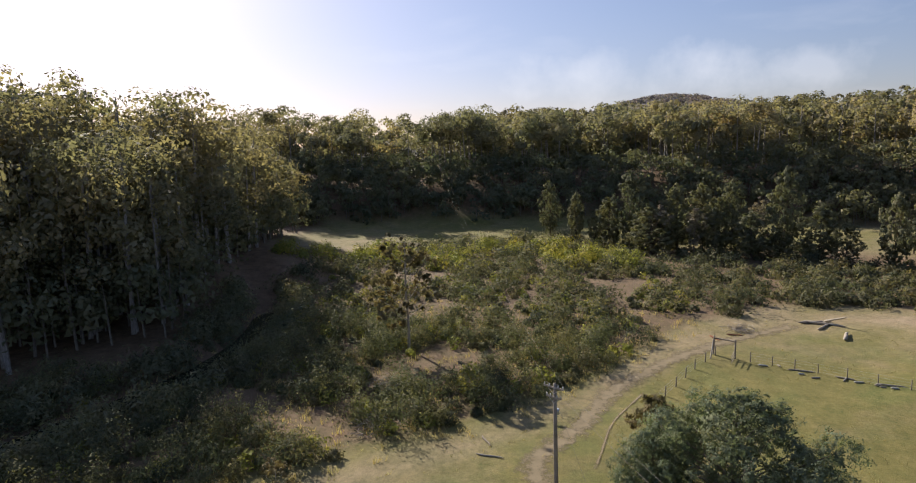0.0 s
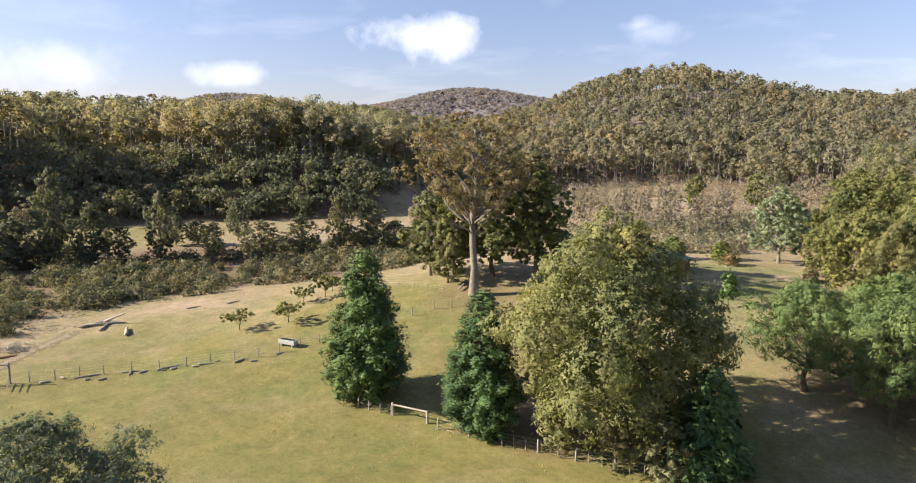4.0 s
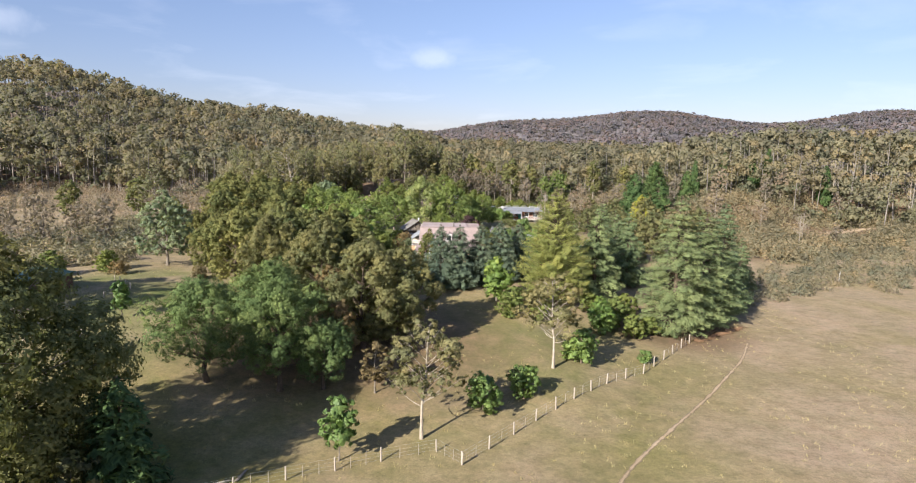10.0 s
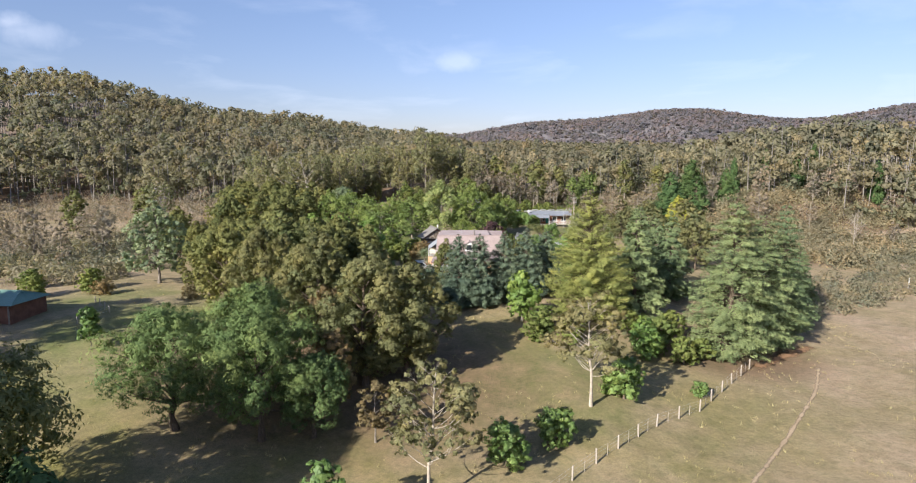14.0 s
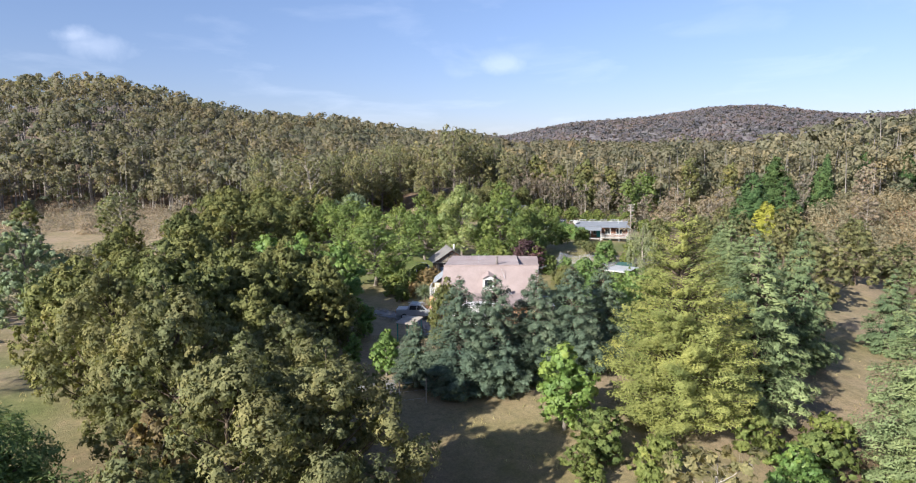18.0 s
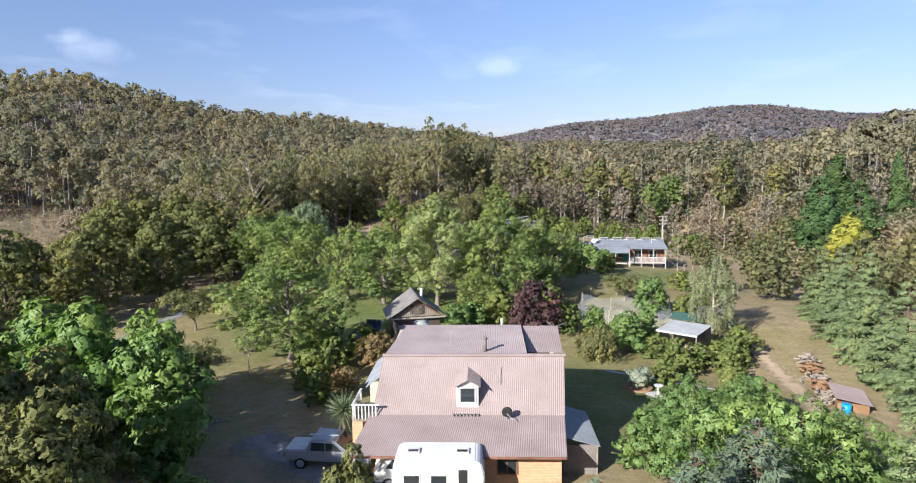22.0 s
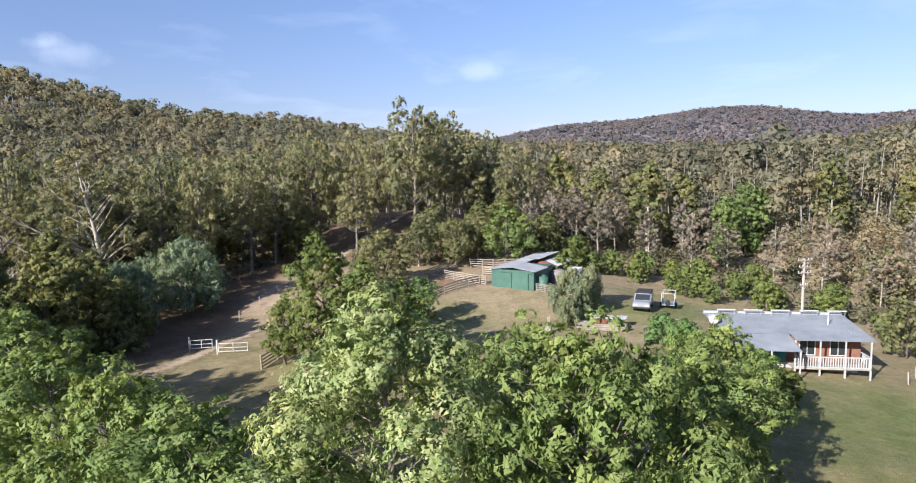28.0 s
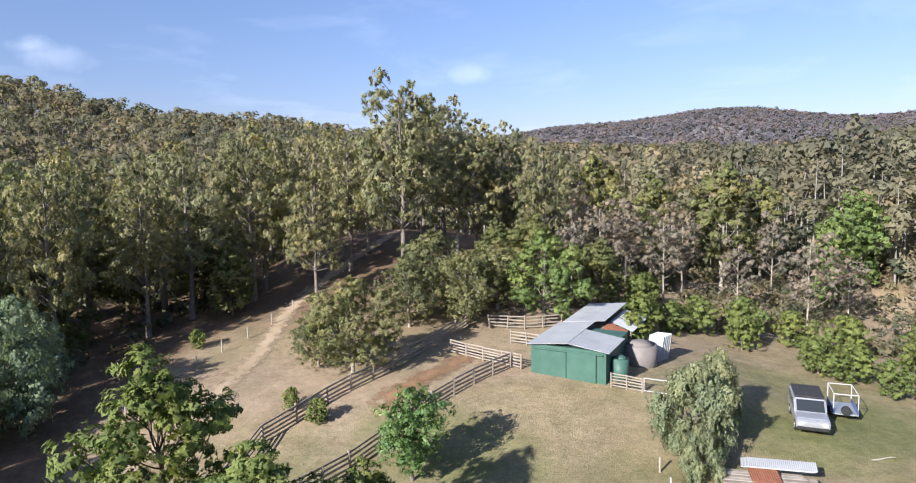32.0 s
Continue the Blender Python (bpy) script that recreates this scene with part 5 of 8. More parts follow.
grove(build_tree("casuarina_tree", "grey brown casuarina with slender stems", "tree", 62, 11, 3.3, "grey", "pale", 30, 3800, 0.3, 0.15, 0.12, "gum", clump=0.26, shell=0.25, twigs=5, aspect=0.3),
      [(19, 236, 0, 1.0), (23, 240, 40, 1.05), (27, 238, 80, 0.95), (31, 243, 120, 1.05), (35, 236, 160, 0.9), (25, 247, 200, 1.1), (18, 246, 240, 1.05), (40, 230, 280, 0.95), (52, 228, 320, 0.95), (56, 222, 10, 0.9), (62, 232, 50, 1.0), (48, 236, 90, 0.9), (66, 216, 130, 0.85), (44, 246, 170, 1.0), (15, 232, 210, 0.8), (58, 212, 250, 0.8), (74, 228, 290, 0.95), (82, 202, 20, 0.95), (96, 196, 70, 1.05), (108, 190, 120, 0.9), (118, 206, 170, 1.0), (128, 214, 220, 1.1), (104, 212, 270, 1.0), (90, 214, 320, 1.1), (140, 222, 15, 1.0), (150, 214, 65, 0.9), (112, 222, 115, 1.15), (126, 180, 165, 0.7), (-62, 182, 330, 0.9), (-70, 196, 10, 1.0), (-56, 196, 60, 0.9), (-80, 186, 110, 0.9)])
grove(build_tree("olive_gum_tree", "olive yellow gum with dense upright crown", "tree", 63, 17, 5.2, "euc", "pale", 30, 7500, 0.42, 0.18, 0.24, "column", clump=0.28), [(38.1, 247.7, 0, 1.05), (30, 252, 60, 0.9), (47, 255, 120, 0.85), (23, 256, 180, 0.95), (70, 245, 240, 0.9), (80, 238, 300, 0.8), (-72, 172, 0, 0.8), (-86, 166, 50, 0.75)])
grove(build_tree("green_poplar_tree", "tall fresh green broadleaf tree in the gully", "tree", 64, 14.5, 4.6, "maple", "grey", 28, 8500, 0.36, 0.03, 0.2, "column", clump=0.34), [(56.6, 248.5, 0, 1.0), (50.5, 243, 90, 0.85), (61, 254, 200, 0.8)])
grove(build_tree("dead_gum_tree", "bare bleached gum with silver branches", "tree", 65, 14, 4.6, "grey", "pale", 18, 150, 0.3, 0.25, 0.2, "gum", clump=0.3, twigs=8), [(150, 238, 0, 1.2), (158, 230, 90, 1.2), (168, 224, 180, 1.3), (140, 250, 260, 1.0), (176, 214, 30, 1.2), (112, 176, 60, 0.75), (118, 184, 200, 0.7)])


# ---- scrub, thickets and tussocks ----
def bush_lot(rng, x, y, rad, ncards, size, aspect=0.5, tall=0.9):
    """Dome shaped bushes as plain arrays of leaves."""
    n_ = len(x)
    z = ground_z(x, y)
    d = unit(rng.normal(size=(n_, ncards, 3)) + [0, 0, 0.5])
    lump = 1 + 0.3 * np.sin(d[:, :, :1] * 4 + np.arange(n_)[:, None, None]) * np.cos(d[:, :, 1:2] * 5)
    pos = np.stack([x, y, z + 0.25 * rad], -1)[:, None] + d * lump * rad[:, None, None] * rng.uniform(0.6, 1.05, (n_, ncards, 1)) * [1, 1, tall]
    pos[:, :, 2] = np.maximum(pos[:, :, 2], z[:, None] + 0.02)
    shade = unit(d * lump * [1, 1, 0.9] + 0.2 * rng.normal(size=d.shape)).reshape(-1, 3)
    nrm = unit(shade + 0.35 * rng.normal(size=shade.shape))
    hue = np.repeat(np.clip(0.5 * rng.normal(size=n_), -1, 1), ncards)
    return cards(rng, pos.reshape(-1, 3), nrm, size, aspect, None, shade, hue)


def stuff(name, label, category, mat, *lots):
    vs, qs, k = [], [], 0
    for v, q in lots:
        vs.append(v); qs.append(q + k); k += len(v)
    return tagged(new(name, mesh_np(name, np.concatenate(vs), np.concatenate(qs), mats=[mat])), label, category, kind="stuff")


def spread_over(rng, n_, x0, x1, y0, y1, keep):
    x, y = rng.uniform(x0, x1, n_), rng.uniform(y0, y1, n_)
    k = keep(x, y)
    return x[k], y[k]


rng = np.random.default_rng(21)
# openings in the scrub where the grass shows
gap = lambda x, y: np.sin(x / 7.3 + 1.1) * np.sin(y / 6.1 + x / 17) 
flat_ok = lambda x, y: (x < scrub_edge(y) - 1) & (np.hypot(x, y) < np.minimum(rim(x, y) - 3, 172)) & (gap(x, y) < 0.6) & (np.abs(y - river_y(x)) > 3.6) & ~((np.abs(x + 43 - 0.3 * (y + 16)) < 2.6) & (y < -8))
x, y = spread_over(rng, 2500, -175, -30, -70, 30, flat_ok)
r = np.hypot(x, y)
near_ = r < 85
stuff("scrub", "dense grey green tea tree scrub on the river flat", "scrub", LEAF["scrub"],
      bush_lot(rng, x[near_], y[near_], 0.5 + 2.3 * rng.uniform(0, 1, near_.sum()) ** 2.2, 400, 0.19),
      bush_lot(rng, x[~near_], y[~near_], 0.7 + 2.4 * rng.uniform(0, 1, (~near_).sum()) ** 2, 130, 0.34))
x, y = spread_over(rng, 260, -120, -25, -62, 5, flat_ok)
xn, yn = spread_over(rng, 850, -82, -22, -66, -6, lambda x, y: flat_ok(x, y) & (np.hypot(x, y) > 24))
stuff("tea_tree_scrub", "tall dark grey green tea tree bushes near the river", "scrub", LEAF["teatree"],
      bush_lot(rng, xn, yn, 0.6 + 2.2 * rng.uniform(0, 1, len(xn)) ** 2, 480, 0.18, 0.4, 1.3))
xb = rng.uniform(-95, 10, 420)
yb = river_y(xb) + rng.choice([-1, 1], 420) * rng.uniform(2.6, 8, 420)
stuff("river_bank_scrub", "dark bushes leaning over the river banks", "scrub", LEAF["under"], bush_lot(rng, xb, yb, rng.uniform(0.8, 2.6, 420), 150, 0.36, 0.45, 1.1))
stuff("yellow_scrub", "yellow green broom bushes in the scrub", "scrub", LEAF["limescrub"], bush_lot(rng, x, y, rng.uniform(0.4, 1.5, len(x)), 90, 0.34))
x, y = spread_over(rng, 420, -182, -118, -100, -5, lambda x, y: (np.hypot(x, y) < np.minimum(rim(x, y) - 20, 160)) & (np.hypot(x, y) > 126) & (np.sin(x / 5) * np.sin(y / 7) > -0.3))
stuff("willow_scrub", "sunlit yellow green willow scrub along the far bank", "scrub", LEAF["limescrub"], bush_lot(rng, x, y, rng.uniform(1.2, 3.2, len(x)), 170, 0.45))
x, y = spread_over(rng, 1500, -135, -62, 20, 135, lambda x, y: (x < scrub_edge(y) - 1) & (np.hypot(x + 95, (y - 95) * 0.8) > 16))
stuff("bank_scrub", "mixed olive scrub along the river bank", "scrub", LEAF["scrub"], bush_lot(rng, x, y, rng.uniform(0.8, 2.2, len(x)), 120, 0.4))
x, y = spread_over(rng, 1500, -210, -60, 130, 330, lambda x, y: (np.hypot(x, y) < rim(x, y) + 6) & ((np.hypot(x, y) > rim(x, y) - 58) | (np.sin(x / 11) * np.sin(y / 13) > 0.25)))
stuff("grey_thicket", "purple grey leafless thicket on the valley floor", "thicket", LEAF["grey"], bush_lot(rng, x, y, rng.uniform(1.6, 3.6, len(x)), 130, 0.55, 0.25, 1.5))
x, y = spread_over(rng, 900, -110, -44, 100, 172, lambda x, y: (x < -46) & (x > scrub_edge(y) - 30))
stuff("valley_thicket", "grey olive thicket and shrubs beyond the barn", "thicket", LEAF["greyscrub"], bush_lot(rng, x, y, rng.uniform(0.7, 2.2, len(x)), 70, 0.5, 0.35, 1.2))
x, y = spread_over(rng, 900, -62, 70, 196, 268, lambda x, y: (np.hypot(x, y) < rim(x, y) + 8) & (((x < -27 + 0.16 * (y - 200)) & (y > 203)) | ((x > 14) & (y > 228)) | ((x > 42) & (y > 205))))
stuff("bush_understorey", "olive bracken and shrubs under the gums", "scrub", LEAF["scrub"], bush_lot(rng, x, y, rng.uniform(0.7, 2.0, len(x)), 80, 0.42))
x, y = spread_over(rng, 8000, 62, 230, 120, 300, lambda x, y: (np.hypot(x, y) < rim(x, y) + 20) & (x * 0.62 + 88 < y + 0.0) & ~((np.hypot((x - 136) / 1.8, y - 196) < 9)) & (np.hypot(x, y) > 165))
stuff("river_thicket", "grey brown thicket along the eastern river bank", "thicket", LEAF["greyscrub"], bush_lot(rng, x, y, rng.uniform(1.2, 3.0, len(x)), 84, 0.5, 0.4, 1.5))
x, y = spread_over(rng, 1500, 55, 150, 95, 210, lambda x, y: (np.abs(y - (74 + 0.62 * x)) < 10 + 8 * (x > 90)))
stuff("hedgerow", "grey green hedgerow at the end of the paddock", "scrub", LEAF["greyscrub"], bush_lot(rng, x, y, rng.uniform(0.8, 1.9, len(x)), 140, 0.28))
# tussocks and grass in the open ground
x, y = spread_over(rng, 9000, -100, 60, -60, 110, lambda x, y: np.sin(x * 0.31 + 2) * np.sin(y * 0.27) > -0.2)
n_ = len(x)
pos = np.stack([x, y, ground_z(x, y) + 0.05], -1)
pos = np.repeat(pos, 5, 0) + rng.normal(size=(n_ * 5, 3)) * [0.14, 0.14, 0.02]
v, q = cards(rng, pos, unit(rng.normal(size=(n_ * 5, 3)) * [1, 1, 0.25]), 0.24, 0.16, np.tile([0, 0, 1.0], (n_ * 5, 1)))
stuff("grass_tussocks", "dry grass tussocks scattered over the paddocks", "grass", LEAF["straw"], (v, q))
x, y = spread_over(rng, 1500, -95, -22, -64, 4, lambda x, y: x < scrub_edge(y) + 4)
n_ = len(x)
pos = np.repeat(np.stack([x, y, ground_z(x, y) + 0.12], -1), 9, 0) + rng.normal(size=(n_ * 9, 3)) * [0.28, 0.28, 0.05]
v, q = cards(rng, pos, unit(rng.normal(size=(n_ * 9, 3)) * [1, 1, 0.3]), 0.55, 0.1, np.tile([0, 0, 1.0], (n_ * 9, 1)))
stuff("sedge_tussocks", "straw coloured sedge tussocks among the scrub", "grass", LEAF["straw"], (v, q))


# ---- building materials ----
MAT = {
    "roof_pink": plain("faded_red_roofing", (0.262, 0.205, 0.192), (0.335, 0.272, 0.26), 0.6, 0.78, 0.0, 0.1, 12),
    "roof_grey": plain("weathered_zinc_roofing", (0.20, 0.215, 0.235), (0.29, 0.305, 0.325), 0.7, 0.6, 0.0, 0.1, 14),
    "roof_pale": plain("pale_zinc_roofing", (0.36, 0.365, 0.375), (0.47, 0.475, 0.48), 0.7, 0.55, 0.0, 0.1, 14),
    "roof_green": plain("green_roofing", (0.13, 0.235, 0.195), (0.19, 0.31, 0.265), 0.8, 0.45, 0.0, 0.1, 14),
    "slate": plain("grey_brown_sheeting", (0.155, 0.143, 0.133), (0.236, 0.220, 0.205), 1.2, 0.7, 0.0, 0.2, 20),
    "green_steel": plain("dark_green_steel", (0.05, 0.11, 0.085), (0.075, 0.15, 0.118), 0.8, 0.5, 0.0, 0.1, 18),
    "white": plain("white_paint", (0.5, 0.49, 0.465), (0.68, 0.67, 0.65), 2.0, 0.5, 0.0, 0.08),
    "offwhite": plain("dulled_white_paint", (0.36, 0.36, 0.35), (0.5, 0.5, 0.49), 2.0, 0.6, 0.0, 0.08),
    "wall_cream": plain("cream_wall", (0.48, 0.42, 0.33), (0.6, 0.54, 0.44), 1.2, 0.85),
    "timber": plain("weathered_timber", (0.20, 0.165, 0.13), (0.36, 0.31, 0.26), 1.5, 0.9, 0.0, 0.4, 30),
    "timber_pale": plain("silvered_timber", (0.29, 0.25, 0.205), (0.46, 0.41, 0.35), 1.5, 0.9, 0.0, 0.4, 30),
    "timber_red": plain("red_brown_timber", (0.16, 0.075, 0.05), (0.26, 0.13, 0.085), 1.5, 0.8, 0.0, 0.3, 30),
    # Near-black of the flyscreen and door, with shade painted into the step wall.
    "dark": plain("near_black_and_painted_shade", (0.02, 0.02, 0.02), (0.045, 0.042, 0.04), 1.0, 0.9),
    "steel": plain("galvanised_steel", (0.42, 0.44, 0.46), (0.6, 0.62, 0.64), 1.5, 0.4, 0.6, 0.1),
    "black": plain("black_rubber", (0.018, 0.018, 0.018), (0.035, 0.035, 0.034), 4.0, 0.8),
    "silver": plain("silver_car_paint", (0.42, 0.43, 0.46), (0.5, 0.51, 0.54), 0.5, 0.3, 0.5, 0.02),
    "caravan": plain("white_gelcoat", (0.6, 0.6, 0.59), (0.7, 0.7, 0.69), 0.8, 0.35, 0.0, 0.03),
    "blue": plain("blue_paint", (0.09, 0.12, 0.28), (0.13, 0.17, 0.36), 1.0, 0.4),
    "teal": plain("teal_paint", (0.03, 0.20, 0.18), (0.05, 0.27, 0.24), 1.0, 0.5),
    "rust": plain("rusty_iron", (0.20, 0.075, 0.04), (0.34, 0.14, 0.08), 2.0, 0.85, 0.0, 0.3),
    "concrete": plain("grey_concrete", (0.36, 0.35, 0.33), (0.5, 0.485, 0.46), 0.8, 0.9, 0.0, 0.2),
    "gravel": plain("grey_gravel", (0.2, 0.195, 0.19), (0.31, 0.3, 0.29), 0.5, 0.95, 0.0, 0.8, 25),
    "sand": plain("sandy_dirt", (0.33, 0.245, 0.155), (0.47, 0.365, 0.25), 0.25, 0.95, 0.0, 0.5, 9),
    "litter": plain("pine_litter", (0.20, 0.115, 0.06), (0.33, 0.20, 0.115), 0.4, 0.95, 0.0, 0.8, 12),
    "zinc": plain("dull_galvanised_iron", (0.26, 0.28, 0.28), (0.36, 0.38, 0.38), 1.2, 0.6, 0.15, 0.15, 20),
    "tankgrey": plain("brown_grey_tank", (0.16, 0.14, 0.13), (0.25, 0.22, 0.205), 1.0, 0.7),
}


def brick_mat():
    m, n, l, s = material("orange_brick", 0.85)
    t = n.new("ShaderNodeTexBrick")
    t.inputs["Scale"].default_value = 1.0
    t.inputs["Brick Width"].default_value, t.inputs["Row Height"].default_value, t.inputs["Mortar Size"].default_value = 0.24, 0.086, 0.01
    t.inputs["Color1"].default_value, t.inputs["Color2"].default_value, t.inputs["Mortar"].default_value = (0.52, 0.27, 0.13, 1), (0.6, 0.34, 0.17, 1), (0.5, 0.42, 0.33, 1)
    mp = n.new("ShaderNodeMapping")
    mp.inputs["Rotation"].default_value = (radians(90), 0, 0)
    l.new(n.new("ShaderNodeTexCoord").outputs["Object"], mp.inputs[0])
    l.new(mp.outputs[0], t.inputs["Vector"])
    l.new(t.outputs[0], s.inputs["Base Color"])
    return m


MAT["brick"] = brick_mat()
m, n, l, s = material("window_glass", 0.06)
s.inputs["Base Color"].default_value = (0.03, 0.035, 0.04, 1)
s.inputs["Specular IOR Level"].default_value = 0.6
MAT["glass"] = m


def net_mat():
    """Fine woven bird net: threads with open mesh between them."""
    m, n, l, s = material("white_netting", 0.9)
    s.inputs["Base Color"].default_value = (0.72, 0.74, 0.76, 1)
    mix, clear = n.new("ShaderNodeMixShader"), n.new("ShaderNodeBsdfTransparent")
    fac = noise_node(n, l, 90, 2, 0.7, n.new("ShaderNodeTexCoord").outputs["Object"])
    l.new(ramp_node(n, l, fac, [(0.4, (0.62, 0.62, 0.62)), (0.55, (0.97, 0.97, 0.97))]), mix.inputs[0])
    l.new(s.outputs[0], mix.inputs[1])
    l.new(clear.outputs[0], mix.inputs[2])
    l.new(mix.outputs[0], n["Material Output"].inputs[0])
    return m


MAT["net"] = net_mat()


# ---- building helpers ----
def bm_box(bm, a, b, bevel=0.0):
    """A box between two corners."""
    a, b = Vector(a), Vector(b)
    got = bmesh.ops.create_cube(bm, size=1, matrix=Matrix.Translation((a + b) / 2) @ Matrix.Diagonal((*(b - a), 1)))
    if bevel:
        es = list({e for v in got["verts"] for e in v.link_edges})
        bmesh.ops.bevel(bm, geom=es, offset=bevel, segments=1, affect="EDGES")


def box(name, parent, mat, a, b, bevel=0.012, label=""):
    bm = bmesh.new()
    bm_box(bm, a, b, bevel)
    return part(name, bm, MAT[mat] if isinstance(mat, str) else mat, parent, label)


def solid(name, parent, mat, profile, axis, lo, hi, label="", bevel=0.0):
    """A flat outline swept straight along x (outline in y, z) or y (outline in x, z)."""
    bm = bmesh.new()
    def at(p, d):
        return (d, p[0], p[1]) if axis == "x" else (p[0], d, p[1])
    f = bm.faces.new([bm.verts.new(at(p, lo)) for p in profile])
    got = bmesh.ops.extrude_face_region(bm, geom=[f])
    d = hi - lo
    bmesh.ops.translate(bm, vec=(d, 0, 0) if axis == "x" else (0, d, 0), verts=[v for v in got["geom"] if isinstance(v, bmesh.types.BMVert)])
    bmesh.ops.recalc_face_normals(bm, faces=bm.faces)
    if bevel:
        bmesh.ops.bevel(bm, geom=list(bm.edges), offset=bevel, segments=2, affect="EDGES", clamp_overlap=True)
    return part(name, bm, MAT[mat] if isinstance(mat, str) else mat, parent, label)


def cyl(name, parent, mat, at, r, h, axis="z", seg=20, r2=None, label="", bevel=0.0):
    bm = bmesh.new()
    turn = {"z": Matrix(), "x": Matrix.Rotation(radians(90), 4, "Y"), "y": Matrix.Rotation(radians(90), 4, "X")}[axis]
    bmesh.ops.create_cone(bm, cap_ends=True, segments=seg, radius1=r, radius2=r if r2 is None else r2, depth=h, matrix=Matrix.Translation(at) @ turn)
    if bevel:
        bmesh.ops.bevel(bm, geom=[e for e in bm.edges if len(e.link_faces) == 2 and any(len(f.verts) > 4 for f in e.link_faces)], offset=bevel, segments=2, affect="EDGES")
    for f in bm.faces:
        f.smooth = len(f.verts) == 4
    return part(name, bm, MAT[mat] if isinstance(mat, str) else mat, parent, label)


def tube(name, parent, mat, pts, r, sides=6, label=""):
    v, q = tubes([(np.array(pts, float), np.full(len(pts), r))], sides)
    return part_np(name, parent, mesh_np(name, v, q, mats=[MAT[mat] if isinstance(mat, str) else mat], smooth=True), label)


def sheeting(name, parent, mat, c00, c10, c11, c01, pitch=0.12, depth=0.009, thick=0.03, label=""):
    """Corrugated sheeting over a four-cornered slope; the ribs run from the 0-edge to the 1-edge."""
    c00, c10, c11, c01 = (np.array(c, float) for c in (c00, c10, c11, c01))
    wide = np.linalg.norm(c10 - c00)
    k = max(8, int(wide / pitch * 4))
    u = np.linspace(0, 1, k + 1)[:, None]
    nrm = unit(np.cross(c10 - c00, c01 - c00))
    nrm = nrm if nrm[2] > 0 else -nrm
    wave = depth * np.cos(u * wide / pitch * 2 * np.pi) * nrm
    a, b = c00 + (c10 - c00) * u + wave, c01 + (c11 - c01) * u + wave
    v = np.concatenate([a, b, a - nrm * thick, b - nrm * thick])
    i = np.arange(k); m_ = k + 1
    q = [np.stack([i, i + 1, i + 1 + m_, i + m_], 1), np.stack([i + 2 * m_, i + 3 * m_, i + 1 + 3 * m_, i + 1 + 2 * m_], 1),
         np.stack([i, i + 2 * m_, i + 1 + 2 * m_, i + 1], 1), np.stack([i + m_, i + m_ + 1, i + 3 * m_ + 1, i + 3 * m_], 1),
         np.array([[0, m_, 3 * m_, 2 * m_], [k, 2 * m_ + k, 3 * m_ + k, m_ + k]])]
    return part_np(name, parent, mesh_np(name, v, np.concatenate(q), mats=[MAT[mat]], smooth=False), label)


def window(parent, a, b, axis="y", frame_mat="white", bars=1, depth=0.06):
    """A window: frame > pane, standing proud of a wall; a, b are opposite corners of the opening."""
    (x0, y0, z0), (x1, y1, z1) = a, b
    w = 0.07
    bm = bmesh.new()
    if axis == "y":
        for p, q in (((x0, y0 - depth, z0), (x1, y0, z0 + w)), ((x0, y0 - depth, z1 - w), (x1, y0, z1)), ((x0, y0 - depth, z0 + w), (x0 + w, y0, z1 - w)), ((x1 - w, y0 - depth, z0 + w), (x1, y0, z1 - w))):
            bm_box(bm, p, q)
        for k in range(bars):
            c = x0 + (x1 - x0) * (k + 1) / (bars + 1)
            bm_box(bm, (c - 0.025, y0 - depth * 0.8, z0 + w), (c + 0.025, y0, z1 - w))
        f = part("window", bm, MAT[frame_mat], parent)
        box("pane", f, "glass", (x0 + w, y0 - depth * 0.5, z0 + w), (x1 - w, y0 - depth * 0.4, z1 - w), 0)
    else:
        for p, q in (((x0 - depth, y0, z0), (x0, y1, z0 + w)), ((x0 - depth, y0, z1 - w), (x0, y1, z1)), ((x0 - depth, y0, z0 + w), (x0, y0 + w, z1 - w)), ((x0 - depth, y1 - w, z0 + w), (x0, y1, z1 - w))):
            bm_box(bm, p, q)
        f = part("window", bm, MAT[frame_mat], parent)
        box("pane", f, "glass", (x0 - depth * 0.5, y0 + w, z0 + w), (x0 - depth * 0.4, y1 - w, z1 - w), 0)
    return f


# ---- main house ----
G0 = 5.35
house = thing("house", "two storey brick house with faded pink corrugated mansard roof", "house", at=(6.6, 116, 0))
# local origin: middle of the plan; x -5.5..5.5, front at y -4.8
box("wall", house, "brick", (-5.3, -4.7, G0 - 0.4), (4.9, 6.2, 7.95), 0, "orange brick ground floor walls")
solid("gable_wall", house, "wall_cream", [(-2.7, 8.0), (-0.5, 10.85), (5.9, 11.0), (8.6, 8.4), (8.6, 8.0)], "x", -5.2, -4.95, "cream upper gable wall")
solid("gable_wall", house, "wall_cream", [(-2.7, 8.0), (-0.9, 10.3), (5.9, 10.9), (8.6, 8.4), (8.6, 8.0)], "x", 4.9, 5.15, "cream upper gable wall")
sheeting("roof", house, "roof_pink", (-5.75, -3.1, 8.3), (5.25, -3.1, 8.3), (5.5, -0.62, 11.1), (-5.4, -0.62, 11.1), label="steep faded pink corrugated roof slope")
